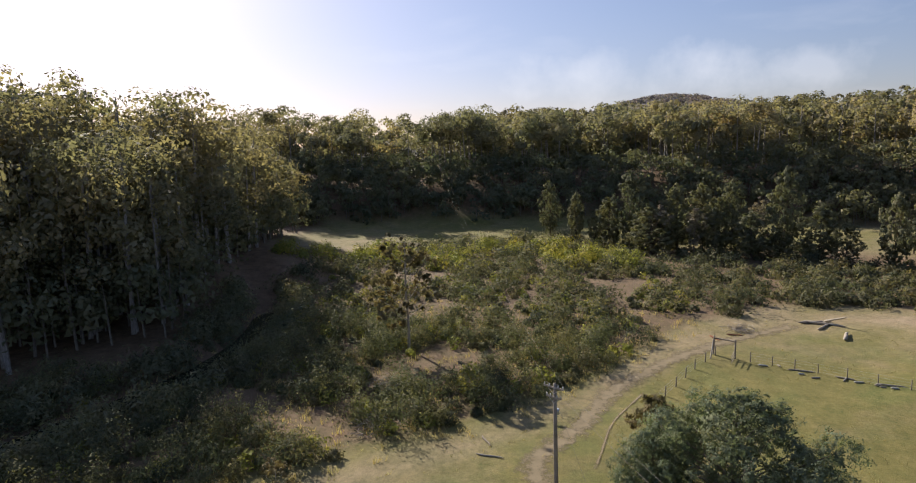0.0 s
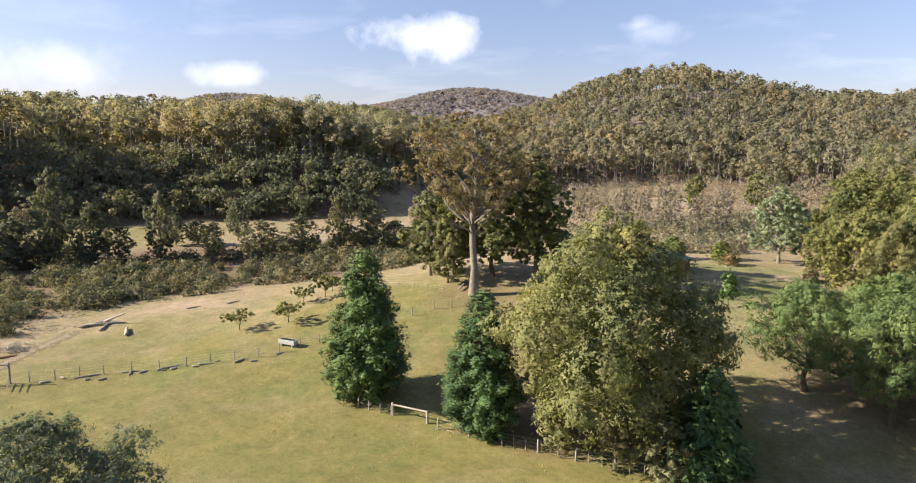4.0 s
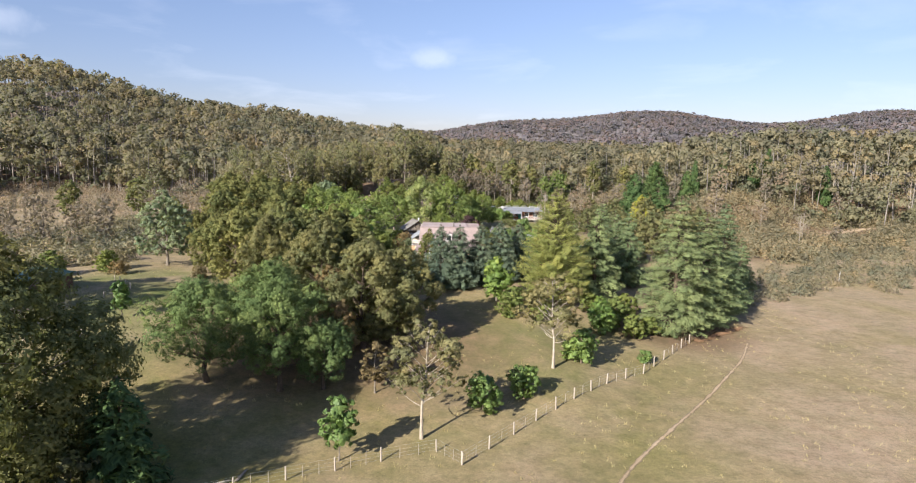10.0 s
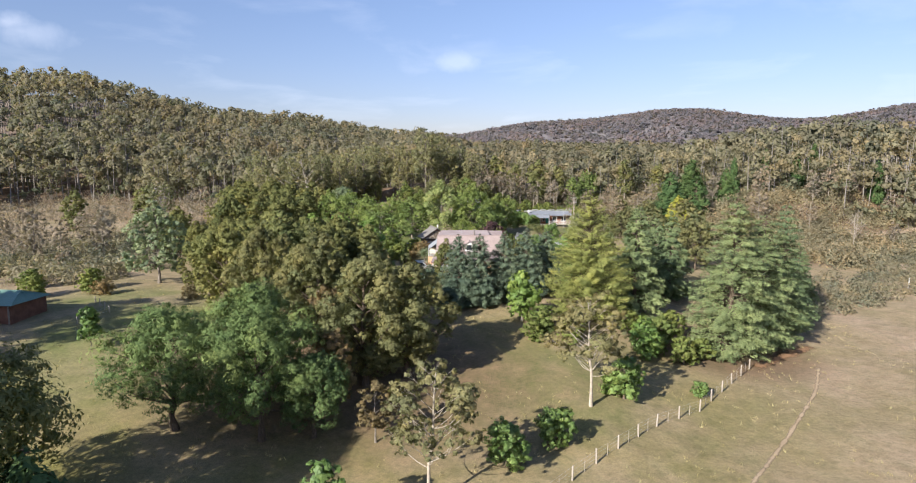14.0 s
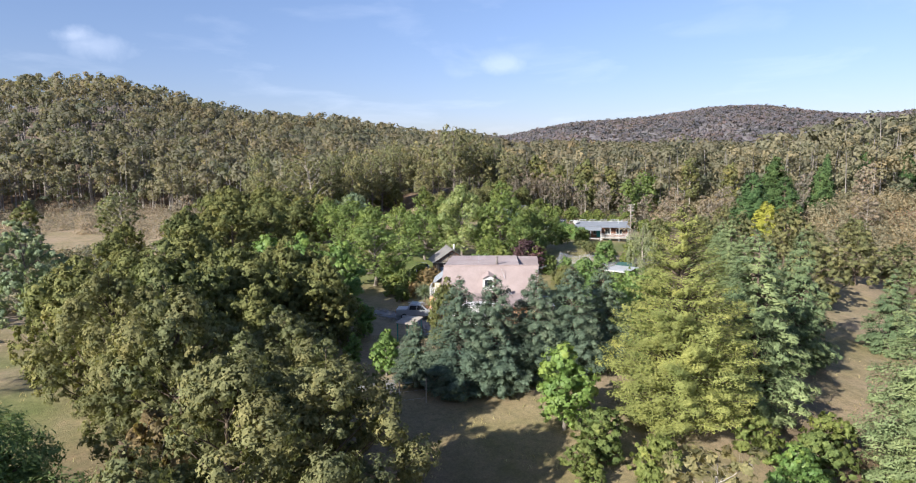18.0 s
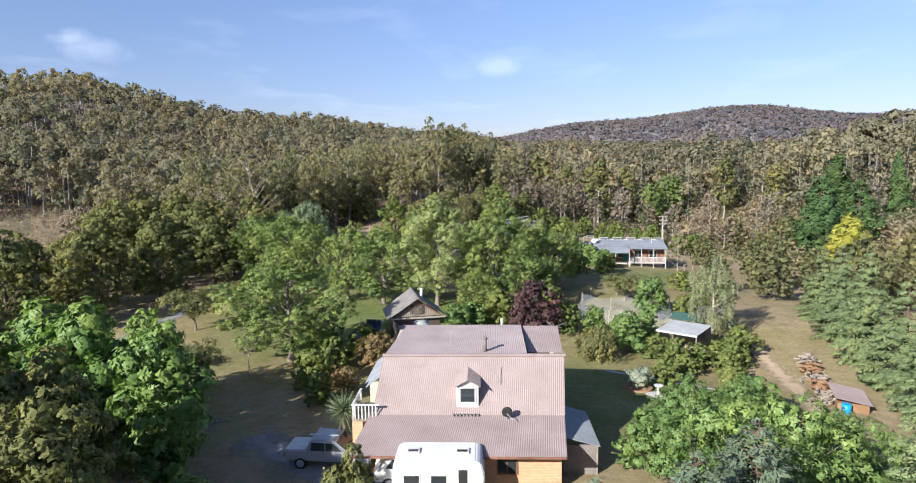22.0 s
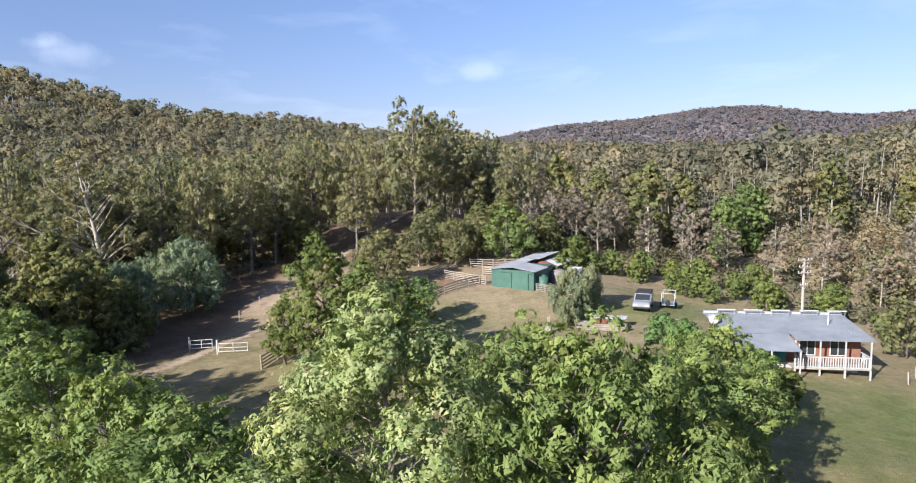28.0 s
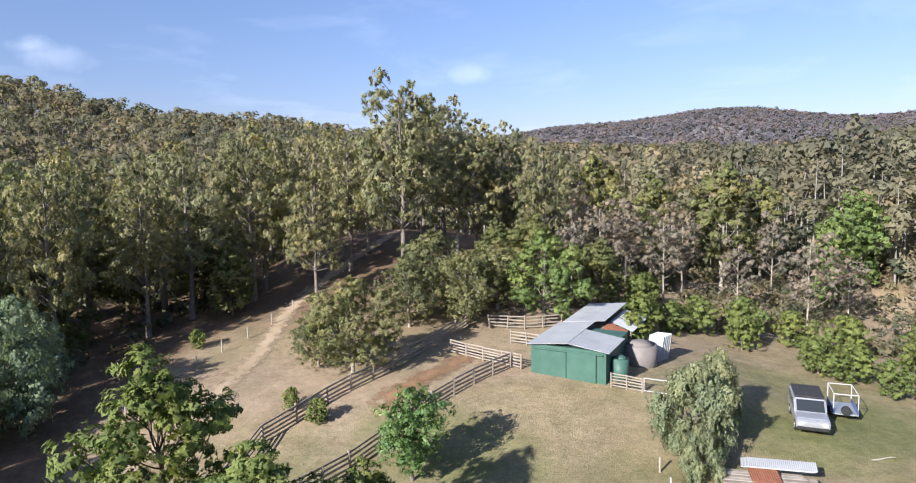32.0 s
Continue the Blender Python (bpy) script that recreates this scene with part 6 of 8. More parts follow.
sheeting("roof", house, "roof_pink", (-6.45, -6.7, 7.62), (4.9, -6.7, 7.62), (5.25, -3.0, 8.36), (-5.85, -3.0, 8.36), label="low faded pink verandah roof slope")
# Lighter copy of roof_pink, brightened in colour since the flat slope catches little sun.
MAT["roof_pink_top"] = plain("brightened_roofing", (0.34, 0.272, 0.258), (0.43, 0.355, 0.34), 0.6, 0.8, 0.0, 0.1, 12)
sheeting("roof", house, "roof_pink_top", (-5.35, -0.55, 11.13), (3.3, -0.55, 11.13), (3.3, 6.0, 11.3), (-4.75, 6.0, 11.3), label="nearly flat faded pink top roof, brightened in its colour")
sheeting("roof", house, "roof_pink", (3.42, 1.9, 10.55), (5.75, 1.9, 10.55), (5.9, 6.0, 11.2), (3.42, 6.0, 11.2), label="faded pink corrugated side roof")
sheeting("roof", house, "roof_pink", (3.42, -0.5, 10.2), (5.6, -0.5, 10.2), (5.6, 0.7, 10.75), (3.42, 0.7, 10.75))
sheeting("roof", house, "roof_pink", (-5.0, 9.2, 8.3), (5.9, 9.2, 8.3), (5.9, 6.06, 11.2), (-4.8, 6.06, 11.25))
# Wall colour is near black, standing in for shade in the notch.
box("wall", house, "dark", (3.32, -0.45, 9.7), (3.4, 5.9, 11.05), 0, "step wall beside the top roof, coloured dark for shade")
box("trim", house, "roof_pink", (-5.45, -0.72, 11.06), (5.6, -0.5, 11.2), 0.02, "capped roof edge")
box("trim", house, "white", (-5.56, -3.2, 8.2), (-5.42, -0.6, 8.32), 0.01)
box("gutter", house, "timber_red", (-6.45, -6.8, 7.5), (4.9, -6.7, 7.62), 0.02)
for x in (-6.2, -3.2, -0.4):
    box("carport_post", house, "white", (x, -6.6, G0 - 0.3), (x + 0.1, -6.5, 7.6), 0.005)
box("wall", house, "brick", (0.2, -6.1, G0 - 0.4), (4.7, -4.72, 7.64), 0, "orange brick front room wall")
window(house, (1.3, -6.1, 6.35), (2.4, -6.1, 7.35), "y", "timber_red", 1)
box("door", house, "dark", (-0.3, -4.8, G0), (0.15, -4.71, 7.4), 0)
window(house, (-4.8, -4.7, 6.2), (-3.2, -4.7, 7.3), "y", "white", 2)
# dormer
solid("dormer", house, "white", [(-0.9, 8.6), (0.35, 8.6), (0.35, 10.02), (-0.27, 10.3), (-0.9, 10.02)], "y", -2.75, -0.8, "white dormer with glazed front")
sheeting("dormer_roof", house, "roof_pink", (-1.02, -3.0, 9.98), (-1.02, -0.6, 10.2), (-0.27, -0.6, 10.62), (-0.27, -3.0, 10.38))
sheeting("dormer_roof", house, "roof_pink", (0.48, -3.0, 9.98), (0.48, -0.6, 10.2), (-0.27, -0.6, 10.63), (-0.27, -3.0, 10.39))
window(house, (-0.75, -2.755, 8.95), (0.2, -2.755, 9.9), "y", "white", 0, 0.05)
for k in range(8):
    cyl("roof_cap", house, "tankgrey", (-1.1 + 0.2 * k, -3.2, 8.42), 0.055, 0.16, "y", 8)
# pipes, dish, aerials
cyl("flue", house, "tankgrey", (0.75, 0.1, 11.55), 0.13, 0.85, seg=14)
cyl("flue_cowl", house, "tankgrey", (0.75, 0.1, 12.0), 0.19, 0.12, seg=14, r2=0.1)
tube("aerial_mast", house, "steel", [(-1.4, 1.4, 11.1), (-1.4, 1.4, 12.1)], 0.02)
tube("aerial_arm", house, "steel", [(-1.4, 1.1, 11.5), (-1.1, 1.8, 11.45)], 0.012)
tube("aerial_mast", house, "steel", [(1.7, -1.9, 9.6), (1.2, -1.75, 10.9)], 0.018)
tube("aerial_arm", house, "steel", [(1.0, -1.95, 10.95), (1.5, -1.5, 10.8)], 0.012)
dish = cyl("satellite_dish", house, "black", (1.95, -3.6, 8.75), 0.3, 0.06, "y", 20, 0.25)
tube("dish_arm", dish, "steel", [(1.95, -3.6, 8.65), (2.3, -4.0, 8.45)], 0.02)
tube("dish_stand", dish, "steel", [(1.95, -3.55, 8.7), (1.95, -3.4, 8.2)], 0.03)
# balcony on the west side
balcony = box("balcony", house, "timber", (-6.9, -3.2, 8.0), (-5.3, -0.6, 8.14), 0.01, "timber balcony with white balusters")
for k in range(14):
    box("baluster", balcony, "white", (-6.88, -3.15 + 0.19 * k, 8.14), (-6.82, -3.09 + 0.19 * k, 8.95), 0)
for k in range(7):
    box("baluster", balcony, "white", (-6.75 + 0.2 * k, -3.2, 8.14), (-6.69 + 0.2 * k, -3.14, 8.95), 0)
box("balcony_rail", balcony, "white", (-6.92, -3.22, 8.95), (-6.78, -0.55, 9.02), 0.01)
box("balcony_rail", balcony, "white", (-6.78, -3.22, 8.95), (-5.3, -3.1, 9.02), 0.01)
box("balcony_pier", house, "brick", (-6.9, -3.2, G0 - 0.3), (-6.3, -2.0, 8.0), 0)
sheeting("side_roof", house, "roof_grey", (-7.0, 1.5, 8.6), (-7.0, 6.2, 8.6), (-5.3, 6.2, 9.9), (-5.3, 1.5, 9.9), label="grey corrugated side roof")
sheeting("side_roof", house, "roof_grey", (-6.6, -0.4, 9.0), (-6.6, 1.3, 9.0), (-5.3, 1.3, 10.0), (-5.3, -0.4, 10.0))
box("side_wall", house, "wall_cream", (-6.7, 1.6, G0 - 0.3), (-5.3, 6.1, 8.65), 0)
sheeting("lean_to_roof", house, "roof_grey", (7.0, -4.6, 7.2), (7.0, 0.4, 7.2), (5.0, 0.4, 7.75), (5.0, -4.6, 7.75), label="blue grey lean-to roof")
box("lean_to_wall", house, "tankgrey", (5.0, -4.4, G0 - 0.4), (6.8, -4.3, 7.2), 0)
for y in (-4.4, -2, 0.2):
    box("lean_to_post", house, "timber", (6.8, y, G0 - 0.8), (6.9, y + 0.1, 7.2), 0)
# rear wing
box("rear_wall", house, "wall_cream", (0.6, 9.0, G0 - 0.3), (3.2, 17.5, 7.0), 0)
sheeting("rear_roof", house, "roof_grey", (0.4, 8.6, 7.0), (0.4, 17.8, 7.0), (1.9, 17.8, 8.3), (1.9, 8.6, 8.3))
sheeting("rear_roof", house, "roof_grey", (3.4, 8.6, 7.0), (3.4, 17.8, 7.0), (1.9, 17.8, 8.31), (1.9, 8.6, 8.31))
cyl("chimney_pipe", house, "white", (2.3, 17.0, 8.45), 0.1, 1.2, seg=12, label="white chimney pipe")

# ---- timber cottage ----
cottage = thing("cottage", "small timber cottage with steep grey roof and lattice gable", "cottage", at=(1.0, 137.6, 0), turn=14)
C0 = 5.5
MAT["timber_dark"] = plain("dark_weathered_boards", (0.055, 0.042, 0.034), (0.11, 0.085, 0.068), 3.0, 0.85, 0.0, 0.2)
box("wall", cottage, "timber_dark", (-2.2, 0.3, C0 - 0.4), (2.2, 4.9, 8.2), 0.01)
solid("gable", cottage, "timber_red", [(-2.4, 8.1), (2.4, 8.1), (0.0, 9.75)], "y", 0.2, 0.34, "brown timber gable")
for k in range(20):
    x = -2.2 + 0.22 * k
    top_ = 9.72 - abs(x + 0.08) * 0.69
    box("gable_board", cottage, "timber", (x, 0.12 + 0.012 * (k % 2), 8.12), (x + 0.17, 0.19 + 0.012 * (k % 2), max(8.2, top_ - 0.12)), 0.004)
lattice = box("lattice", cottage, "timber_dark", (-0.62, 0.05, 8.4), (0.62, 0.11, 9.25), 0.005, "diamond lattice panel")
for k in range(6):
    tube("lattice_bar", lattice, "timber", [(-0.45 + 0.16 * k, 0.02, 8.42), (min(0.45, -0.45 + 0.16 * k + 0.8), 0.02, 8.42 + min(0.8, 0.9 - 0.16 * k))], 0.018, 4)
    tube("lattice_bar", lattice, "timber", [(0.45 - 0.16 * k, 0.0, 8.42), (max(-0.45, 0.45 - 0.16 * k - 0.8), 0.0, 8.42 + min(0.8, 0.9 - 0.16 * k))], 0.018, 4)
sheeting("roof", cottage, "slate", (-2.95, -0.2, 8.0), (-2.95, 5.2, 7.86), (0.0, 5.4, 9.92), (0.0, -0.4, 9.98), 0.3, 0.01, label="steep grey brown roof slope")
sheeting("roof", cottage, "slate", (2.8, -0.2, 8.05), (2.8, 5.2, 7.9), (0.0, 5.4, 9.93), (0.0, -0.4, 9.99), 0.3, 0.01, label="steep grey brown roof slope")
box("ridge_cap", cottage, "slate", (-0.12, -0.42, 9.93), (0.12, 5.42, 10.03), 0.03)
box("barge_board", cottage, "timber_pale", (-2.7, -0.1, 7.95), (2.7, 0.0, 8.08), 0.01)
cyl("flue", cottage, "white", (0.7, 2.2, 9.9), 0.14, 1.1, seg=12)
box("porch_post", cottage, "timber", (-2.3, -0.9, C0 - 0.3), (-2.18, -0.78, 7.9), 0)
sheeting("porch_roof", cottage, "roof_grey", (-1.9, -1.6, 6.7), (-0.1, -1.6, 6.7), (-0.1, 0.2, 7.3), (-1.9, 0.2, 7.3), label="small corrugated porch roof")
window(cottage, (-1.6, 0.28, 5.9), (-0.4, 0.28, 6.8), "y", "timber_pale", 1)
tank = thing("water_tank", "galvanised round rainwater tank on a timber stand", "water tank", at=(1.5, 136.2, 0))
cyl("stand", tank, "timber", (0, 0, C0 + 0.4), 0.75, 1.2, seg=8)
cyl("shell", tank, "zinc", (0, 0, C0 + 1.75), 0.72, 1.5, seg=28, bevel=0.02)
for k in range(6):
    cyl("rib", tank, "zinc", (0, 0, C0 + 1.1 + 0.24 * k), 0.735, 0.05, seg=28)
cyl("lid", tank, "zinc", (0, 0, C0 + 2.55), 0.73, 0.12, seg=28, r2=0.2)
pile = thing("firewood_stack", "stack of split firewood beside the water tank", "firewood", at=(3.1, 136.2, 0))
rng = np.random.default_rng(5)
for k in range(60):
    cyl("log", pile, "timber_pale" if k % 3 else "litter", (-0.7 + 0.2 * (k % 8) + rng.uniform(-0.04, 0.04), rng.uniform(-0.08, 0.08), C0 + 0.12 + 0.15 * (k // 8)), rng.uniform(0.07, 0.1), 0.42, "y", 7)
for x in (0.2, 0.75):
    g = thing("gas_bottle", "grey steel gas bottle beside the cottage", "gas bottle", at=(x, 135.4, 0))
    cyl("cylinder", g, "steel", (0, 0, C0 + 0.62), 0.19, 1.2, seg=14, bevel=0.05)
    cyl("valve", g, "black", (0, 0, C0 + 1.28), 0.05, 0.14, seg=8)

# ---- long house with verandah deck ----
h2 = thing("verandah_house", "long red timber house with grey roof and white verandah rail", "house", at=(32, 181.9, 0), turn=-8)
F2 = 6.35
box("wall", h2, "timber_red", (-5.6, 1.6, F2 - 0.1), (5.0, 7.6, 8.75), 0, "red brown timber walls")
box("underfloor", h2, "concrete", (-5.5, 1.7, 3.8), (4.9, 7.5, F2 - 0.1), 0, "concrete block underfloor")
sheeting("roof", h2, "roof_grey", (-0.6, -0.15, 8.62), (5.4, -0.15, 8.62), (5.4, 6.2, 9.35), (-0.6, 6.2, 9.35), label="long low grey metal roof")
sheeting("roof", h2, "roof_grey", (-6.4, 1.2, 8.8), (-0.6, 1.2, 8.8), (-0.6, 6.2, 9.35), (-6.4, 6.2, 9.35), label="long low grey metal roof")
sheeting("verandah_roof", h2, "roof_grey", (-6.3, -1.7, 8.12), (-0.7, -1.7, 8.12), (-0.7, 1.3, 8.74), (-6.3, 1.3, 8.74), label="lower grey verandah roof")
box("clerestory", h2, "offwhite", (-6.4, 6.2, 9.2), (5.4, 6.5, 9.5), 0.01, "white raised ridge band")
sheeting("rear_roof", h2, "roof_grey", (-6.4, 9.2, 8.7), (5.4, 9.2, 8.7), (5.4, 6.5, 9.3), (-6.4, 6.5, 9.3))
for x in (-5.4, -3.1, -0.8, 1.6, 3.9):
    roof_beam = box("roof_beam", h2, "offwhite", (x, 5.6, 9.74), (x + 1.6, 5.72, 9.84), 0.01, "white raised roof beam")
    tube("beam_strut", roof_beam, "steel", [(x + 0.1, 5.66, 9.3), (x + 0.1, 5.66, 9.76)], 0.03, 5)
    tube("beam_strut", roof_beam, "steel", [(x + 1.5, 5.66, 9.3), (x + 1.5, 5.66, 9.76)], 0.03, 5)
tube("vent_pipe", h2, "white", [(3.2, 3.6, 9.0), (3.2, 3.6, 10.1)], 0.05)
deck = box("deck", h2, "timber_pale", (-0.7, -0.1, F2 - 0.14), (5.1, 1.6, F2), 0.01, "timber verandah deck")
for k in range(30):
    box("baluster", deck, "offwhite", (-0.62 + 0.19 * k, -0.08, F2 + 0.08), (-0.55 + 0.19 * k, -0.03, F2 + 0.85), 0)
box("deck_rail", deck, "offwhite", (-0.7, -0.12, F2 + 0.85), (5.1, 0.0, F2 + 0.93), 0.01)
box("deck_rail", deck, "offwhite", (-0.7, -0.12, F2 + 0.02), (5.1, 0.0, F2 + 0.09), 0.01)
for k in range(8):
    box("baluster", deck, "offwhite", (5.05, 0.05 + 0.19 * k, F2 + 0.08), (5.1, 0.1 + 0.19 * k, F2 + 0.85), 0)
box("deck_rail", deck, "offwhite", (5.0, 0.0, F2 + 0.85), (5.12, 1.6, F2 + 0.93), 0.01)
for x in (-0.7, 1.2, 3.1, 5.0):
    box("deck_post", deck, "offwhite", (x, -0.12, 3.9), (x + 0.12, 0.0, F2 - 0.14), 0)
    box("verandah_post", h2, "offwhite", (x, -0.1, F2), (x + 0.1, 0.0, 8.6), 0)
for x in (-5.1, -3.0, -0.85):
    box("verandah_post", h2, "offwhite", (x, -1.65, 5.6), (x + 0.1, -1.55, 8.14), 0)
for x in (-4.6, -2.4, 0.2, 2.6):
    window(h2, (x, 1.6, 6.9), (x + 1.3, 1.6, 8.2), "y", "white", 1)
box("door", h2, "teal", (-1.6, 1.5, F2), (-0.8, 1.59, 8.35), 0.01, "blue green door")
cyl("roof_tank", h2, "roof_pale", (-5.9, 4.4, 9.35), 0.55, 0.3, seg=18)
dish2 = cyl("satellite_dish", h2, "offwhite", (-6.3, 3.0, 9.5), 0.4, 0.06, "y", 18, 0.42)
tube("dish_arm", dish2, "steel", [(-6.3, 3.0, 9.4), (-6.3, 3.1, 8.8)], 0.03)

# ---- green shed ----
shed = thing("green_shed", "dark green steel shed with pale zinc roof and lean-to", "shed", at=(7.9, 210.2, 0), turn=-28.8)
S0 = 7.75
box("wall", shed, "green_steel", (0.0, 0.0, S0 - 0.4), (5.7, 6.4, 10.35), 0.0, "green steel walls")
box("wall", shed, "timber", (0.3, 6.4, S0 - 0.4), (3.4, 14.0, 10.1), 0.0, "weathered rear walls")
box("sliding_door", shed, "green_steel", (0.7, -0.09, S0 - 0.1), (2.75, -0.02, 10.0), 0.015, "green sliding shed door")
box("sliding_door", shed, "green_steel", (2.85, -0.14, S0 - 0.1), (5.0, -0.07, 10.05), 0.015, "green sliding shed door")
box("door_rail", shed, "green_steel", (0.2, -0.16, 10.05), (5.5, -0.06, 10.16), 0.01)
sheeting("roof", shed, "roof_pale", (-0.25, -0.3, 10.38), (2.9, -0.3, 10.75), (2.9, 7.0, 10.8), (-0.25, 7.0, 10.42), label="pale zinc roof")
sheeting("roof", shed, "roof_pale", (2.95, -0.3, 10.75), (6.0, -0.3, 10.35), (6.0, 4.2, 10.35), (2.95, 4.2, 10.77), label="pale zinc roof")
sheeting("roof", shed, "roof_pale", (0.1, 7.05, 10.5), (3.7, 7.05, 10.9), (3.7, 14.4, 11.0), (0.1, 14.4, 10.6), label="pale zinc rear roof")
sheeting("lean_to_roof", shed, "rust", (3.7, 6.2, 10.5), (3.7, 8.4, 10.5), (5.2, 8.4, 9.9), (5.2, 6.2, 9.9), label="rusty lean-to sheet")
sheeting("lean_to_roof", shed, "roof_pale", (3.7, 8.6, 10.5), (3.7, 13.8, 10.5), (5.6, 13.8, 9.8), (5.6, 8.6, 9.8))
for y in (8.7, 11.0, 13.6):
    tube("lean_to_post", shed, "timber", [(5.4, y, S0 - 0.8), (5.4, y, 9.85)], 0.06)
rain = thing("rainwater_tank", "dark green plastic rainwater tank beside the shed", "water tank", at=(14.2, 208.6, 0))
cyl("shell", rain, "green_steel", (0, 0, 8.55), 0.62, 2.1, seg=24, bevel=0.04)
cyl("lid", rain, "green_steel", (0, 0, 9.68), 0.6, 0.18, seg=24, r2=0.2)
big_tank = thing("storage_tank", "large brown grey storage tank behind the shed", "water tank", at=(16.8, 212.6, 0))
cyl("shell", big_tank, "tankgrey", (0, 0, 8.2), 1.35, 2.6, seg=28, bevel=0.05)
cyl("lid", big_tank, "tankgrey", (0, 0, 9.62), 1.3, 0.3, seg=28, r2=0.3)
for k in range(5):
    s_ = thing("leaning_sheet", "white corrugated sheet leaning in a stack", "metal sheet", "sheets behind the tank", at=(18.2 + 0.22 * k, 213.6 + 0.2 * k, float(ground_z(18.4, 213.6))), turn=-35)
    sheeting("sheet", s_, "roof_pale", (-0.6, 0.0, 0.0), (0.6, 0.0, 0.0), (0.6, 0.9, 1.9), (-0.6, 0.9, 1.9))

# ---- red barn with green roof ----
barn = thing("barn", "dark red timber barn with low green roof", "barn", at=(-47.8, 82, 0), turn=-6)
B0 = 5.5
box("wall", barn, "timber_red", (-4.5, -2.2, B0 - 0.4), (3.4, 3.2, 8.0), 0.0)
box("wall", barn, "timber_red", (-10.5, -3.4, B0 - 0.6), (-4.6, 1.8, 7.9), 0.0)
for (x0, x1, y0, y1, e, rdg) in ((-4.9, 3.8, -2.6, 3.6, 7.95, 9.05), (-11.0, -4.95, -3.8, 2.2, 7.85, 8.9)):
    ym = (y0 + y1) / 2
    sheeting("roof", barn, "roof_green", (x0, y0, e), (x1, y0, e), (x1 - 1.2, ym, rdg), (x0 + 1.2, ym, rdg), 0.25, 0.012, label="low green roof slope")
    sheeting("roof", barn, "roof_green", (x0, y1, e), (x1, y1, e), (x1 - 1.2, ym, rdg + 0.01), (x0 + 1.2, ym, rdg + 0.01), 0.25, 0.012, label="low green roof slope")
    sheeting("roof", barn, "roof_green", (x1, y0, e), (x1, y1, e), (x1 - 1.2, ym + 0.02, rdg), (x1 - 1.2, ym - 0.02, rdg), 0.25, 0.012)
    sheeting("roof", barn, "roof_green", (x0, y0, e), (x0, y1, e), (x0 + 1.2, ym + 0.02, rdg), (x0 + 1.2, ym - 0.02, rdg), 0.25, 0.012)
box("barn_door", barn, "timber", (-1.5, -2.28, B0 - 0.2), (0.6, -2.21, 7.6), 0.01)
box("porch_post", barn, "timber", (3.3, -2.5, B0 - 0.3), (3.42, -2.38, 7.9), 0)

# ---- garden shelter, sheds, net cage ----
shelter = thing("garden_shelter", "low shelter with flat pale roof in the vegetable garden", "shelter", at=(26.3, 137.6, 0), turn=-38)
W0 = float(ground_z(26.3, 137.6)) + 0.15
sheeting("roof", shelter, "roof_pale", (-1.9, -1.9, W0 + 2.35), (1.9, -1.9, W0 + 2.35), (1.9, 2.1, W0 + 2.5), (-1.9, 2.1, W0 + 2.5), label="pale flat roof")
for x in (-1.8, 1.75):
    for y in (-1.8, 2.0):
        box("post", shelter, "timber", (x, y, W0 - 0.5), (x + 0.09, y + 0.09, W0 + 2.35), 0)
box("back_wall", shelter, "timber", (-1.8, 1.9, W0 - 0.4), (1.8, 2.0, W0 + 2.3), 0)
box("side_screen", shelter, "timber", (-1.8, -1.85, W0 - 0.4), (1.8, -1.8, W0 + 0.9), 0)
box("fascia", shelter, "white", (-1.92, -1.98, W0 + 2.2), (1.92, -1.92, W0 + 2.36), 0)
lean = thing("tool_shelter", "low shelter with dark teal sheet roof behind the garden", "shelter", at=(28.2, 142.6, float(ground_z(28.2, 142.6))), turn=-30)
sheeting("roof", lean, "green_steel", (-1.6, -1.0, 1.9), (1.6, -1.0, 1.9), (1.6, 1.2, 2.15), (-1.6, 1.2, 2.15), label="dark teal sheet roof")
for x in (-1.5, 1.4):
    for y in (-0.9, 1.0):
        box("post", lean, "timber", (x, y, -0.3), (x + 0.08, y + 0.08, 1.95), 0)
shack = thing("potting_shed", "narrow timber potting shed with grey sheet roof", "shed", at=(30.4, 143.2, 0), turn=-24)
P0 = float(ground_z(30.4, 143.2))
sheeting("roof", shack, "slate", (-1.0, -1.6, P0 + 2.1), (1.6, -1.6, P0 + 2.1), (1.6, 1.8, P0 + 2.5), (-1.0, 1.8, P0 + 2.5))
box("wall", shack, "timber_pale", (-0.9, -1.4, P0 - 0.5), (1.4, 1.6, P0 + 2.05), 0)
box("shelf", shack, "rust", (-1.05, -1.2, P0 + 1.0), (-0.92, 1.2, P0 + 1.7), 0)
cage = thing("net_cage", "sagging white bird net stretched over fruit bushes", "netting", at=(0, 0, 0))
cx = np.linspace(0, 1, 13); cy = np.linspace(0, 1, 9)
CX, CY = np.meshgrid(cx, cy, indexing="ij")
PX = 17.6 + 9.8 * CX + 1.2 * CY
PY = 146.0 - 0.8 * CX + 5.0 * CY
PZ = ground_z(PX, PY) + 1.55 + 0.2 * np.cos(CX * 4 * np.pi) * np.cos(CY * 2 * np.pi) - 0.35 * CX
nv = np.stack([PX, PY, PZ], -1).reshape(-1, 3)
nq = [(i * 9 + j, (i + 1) * 9 + j, (i + 1) * 9 + j + 1, i * 9 + j + 1) for i in range(12) for j in range(8)]
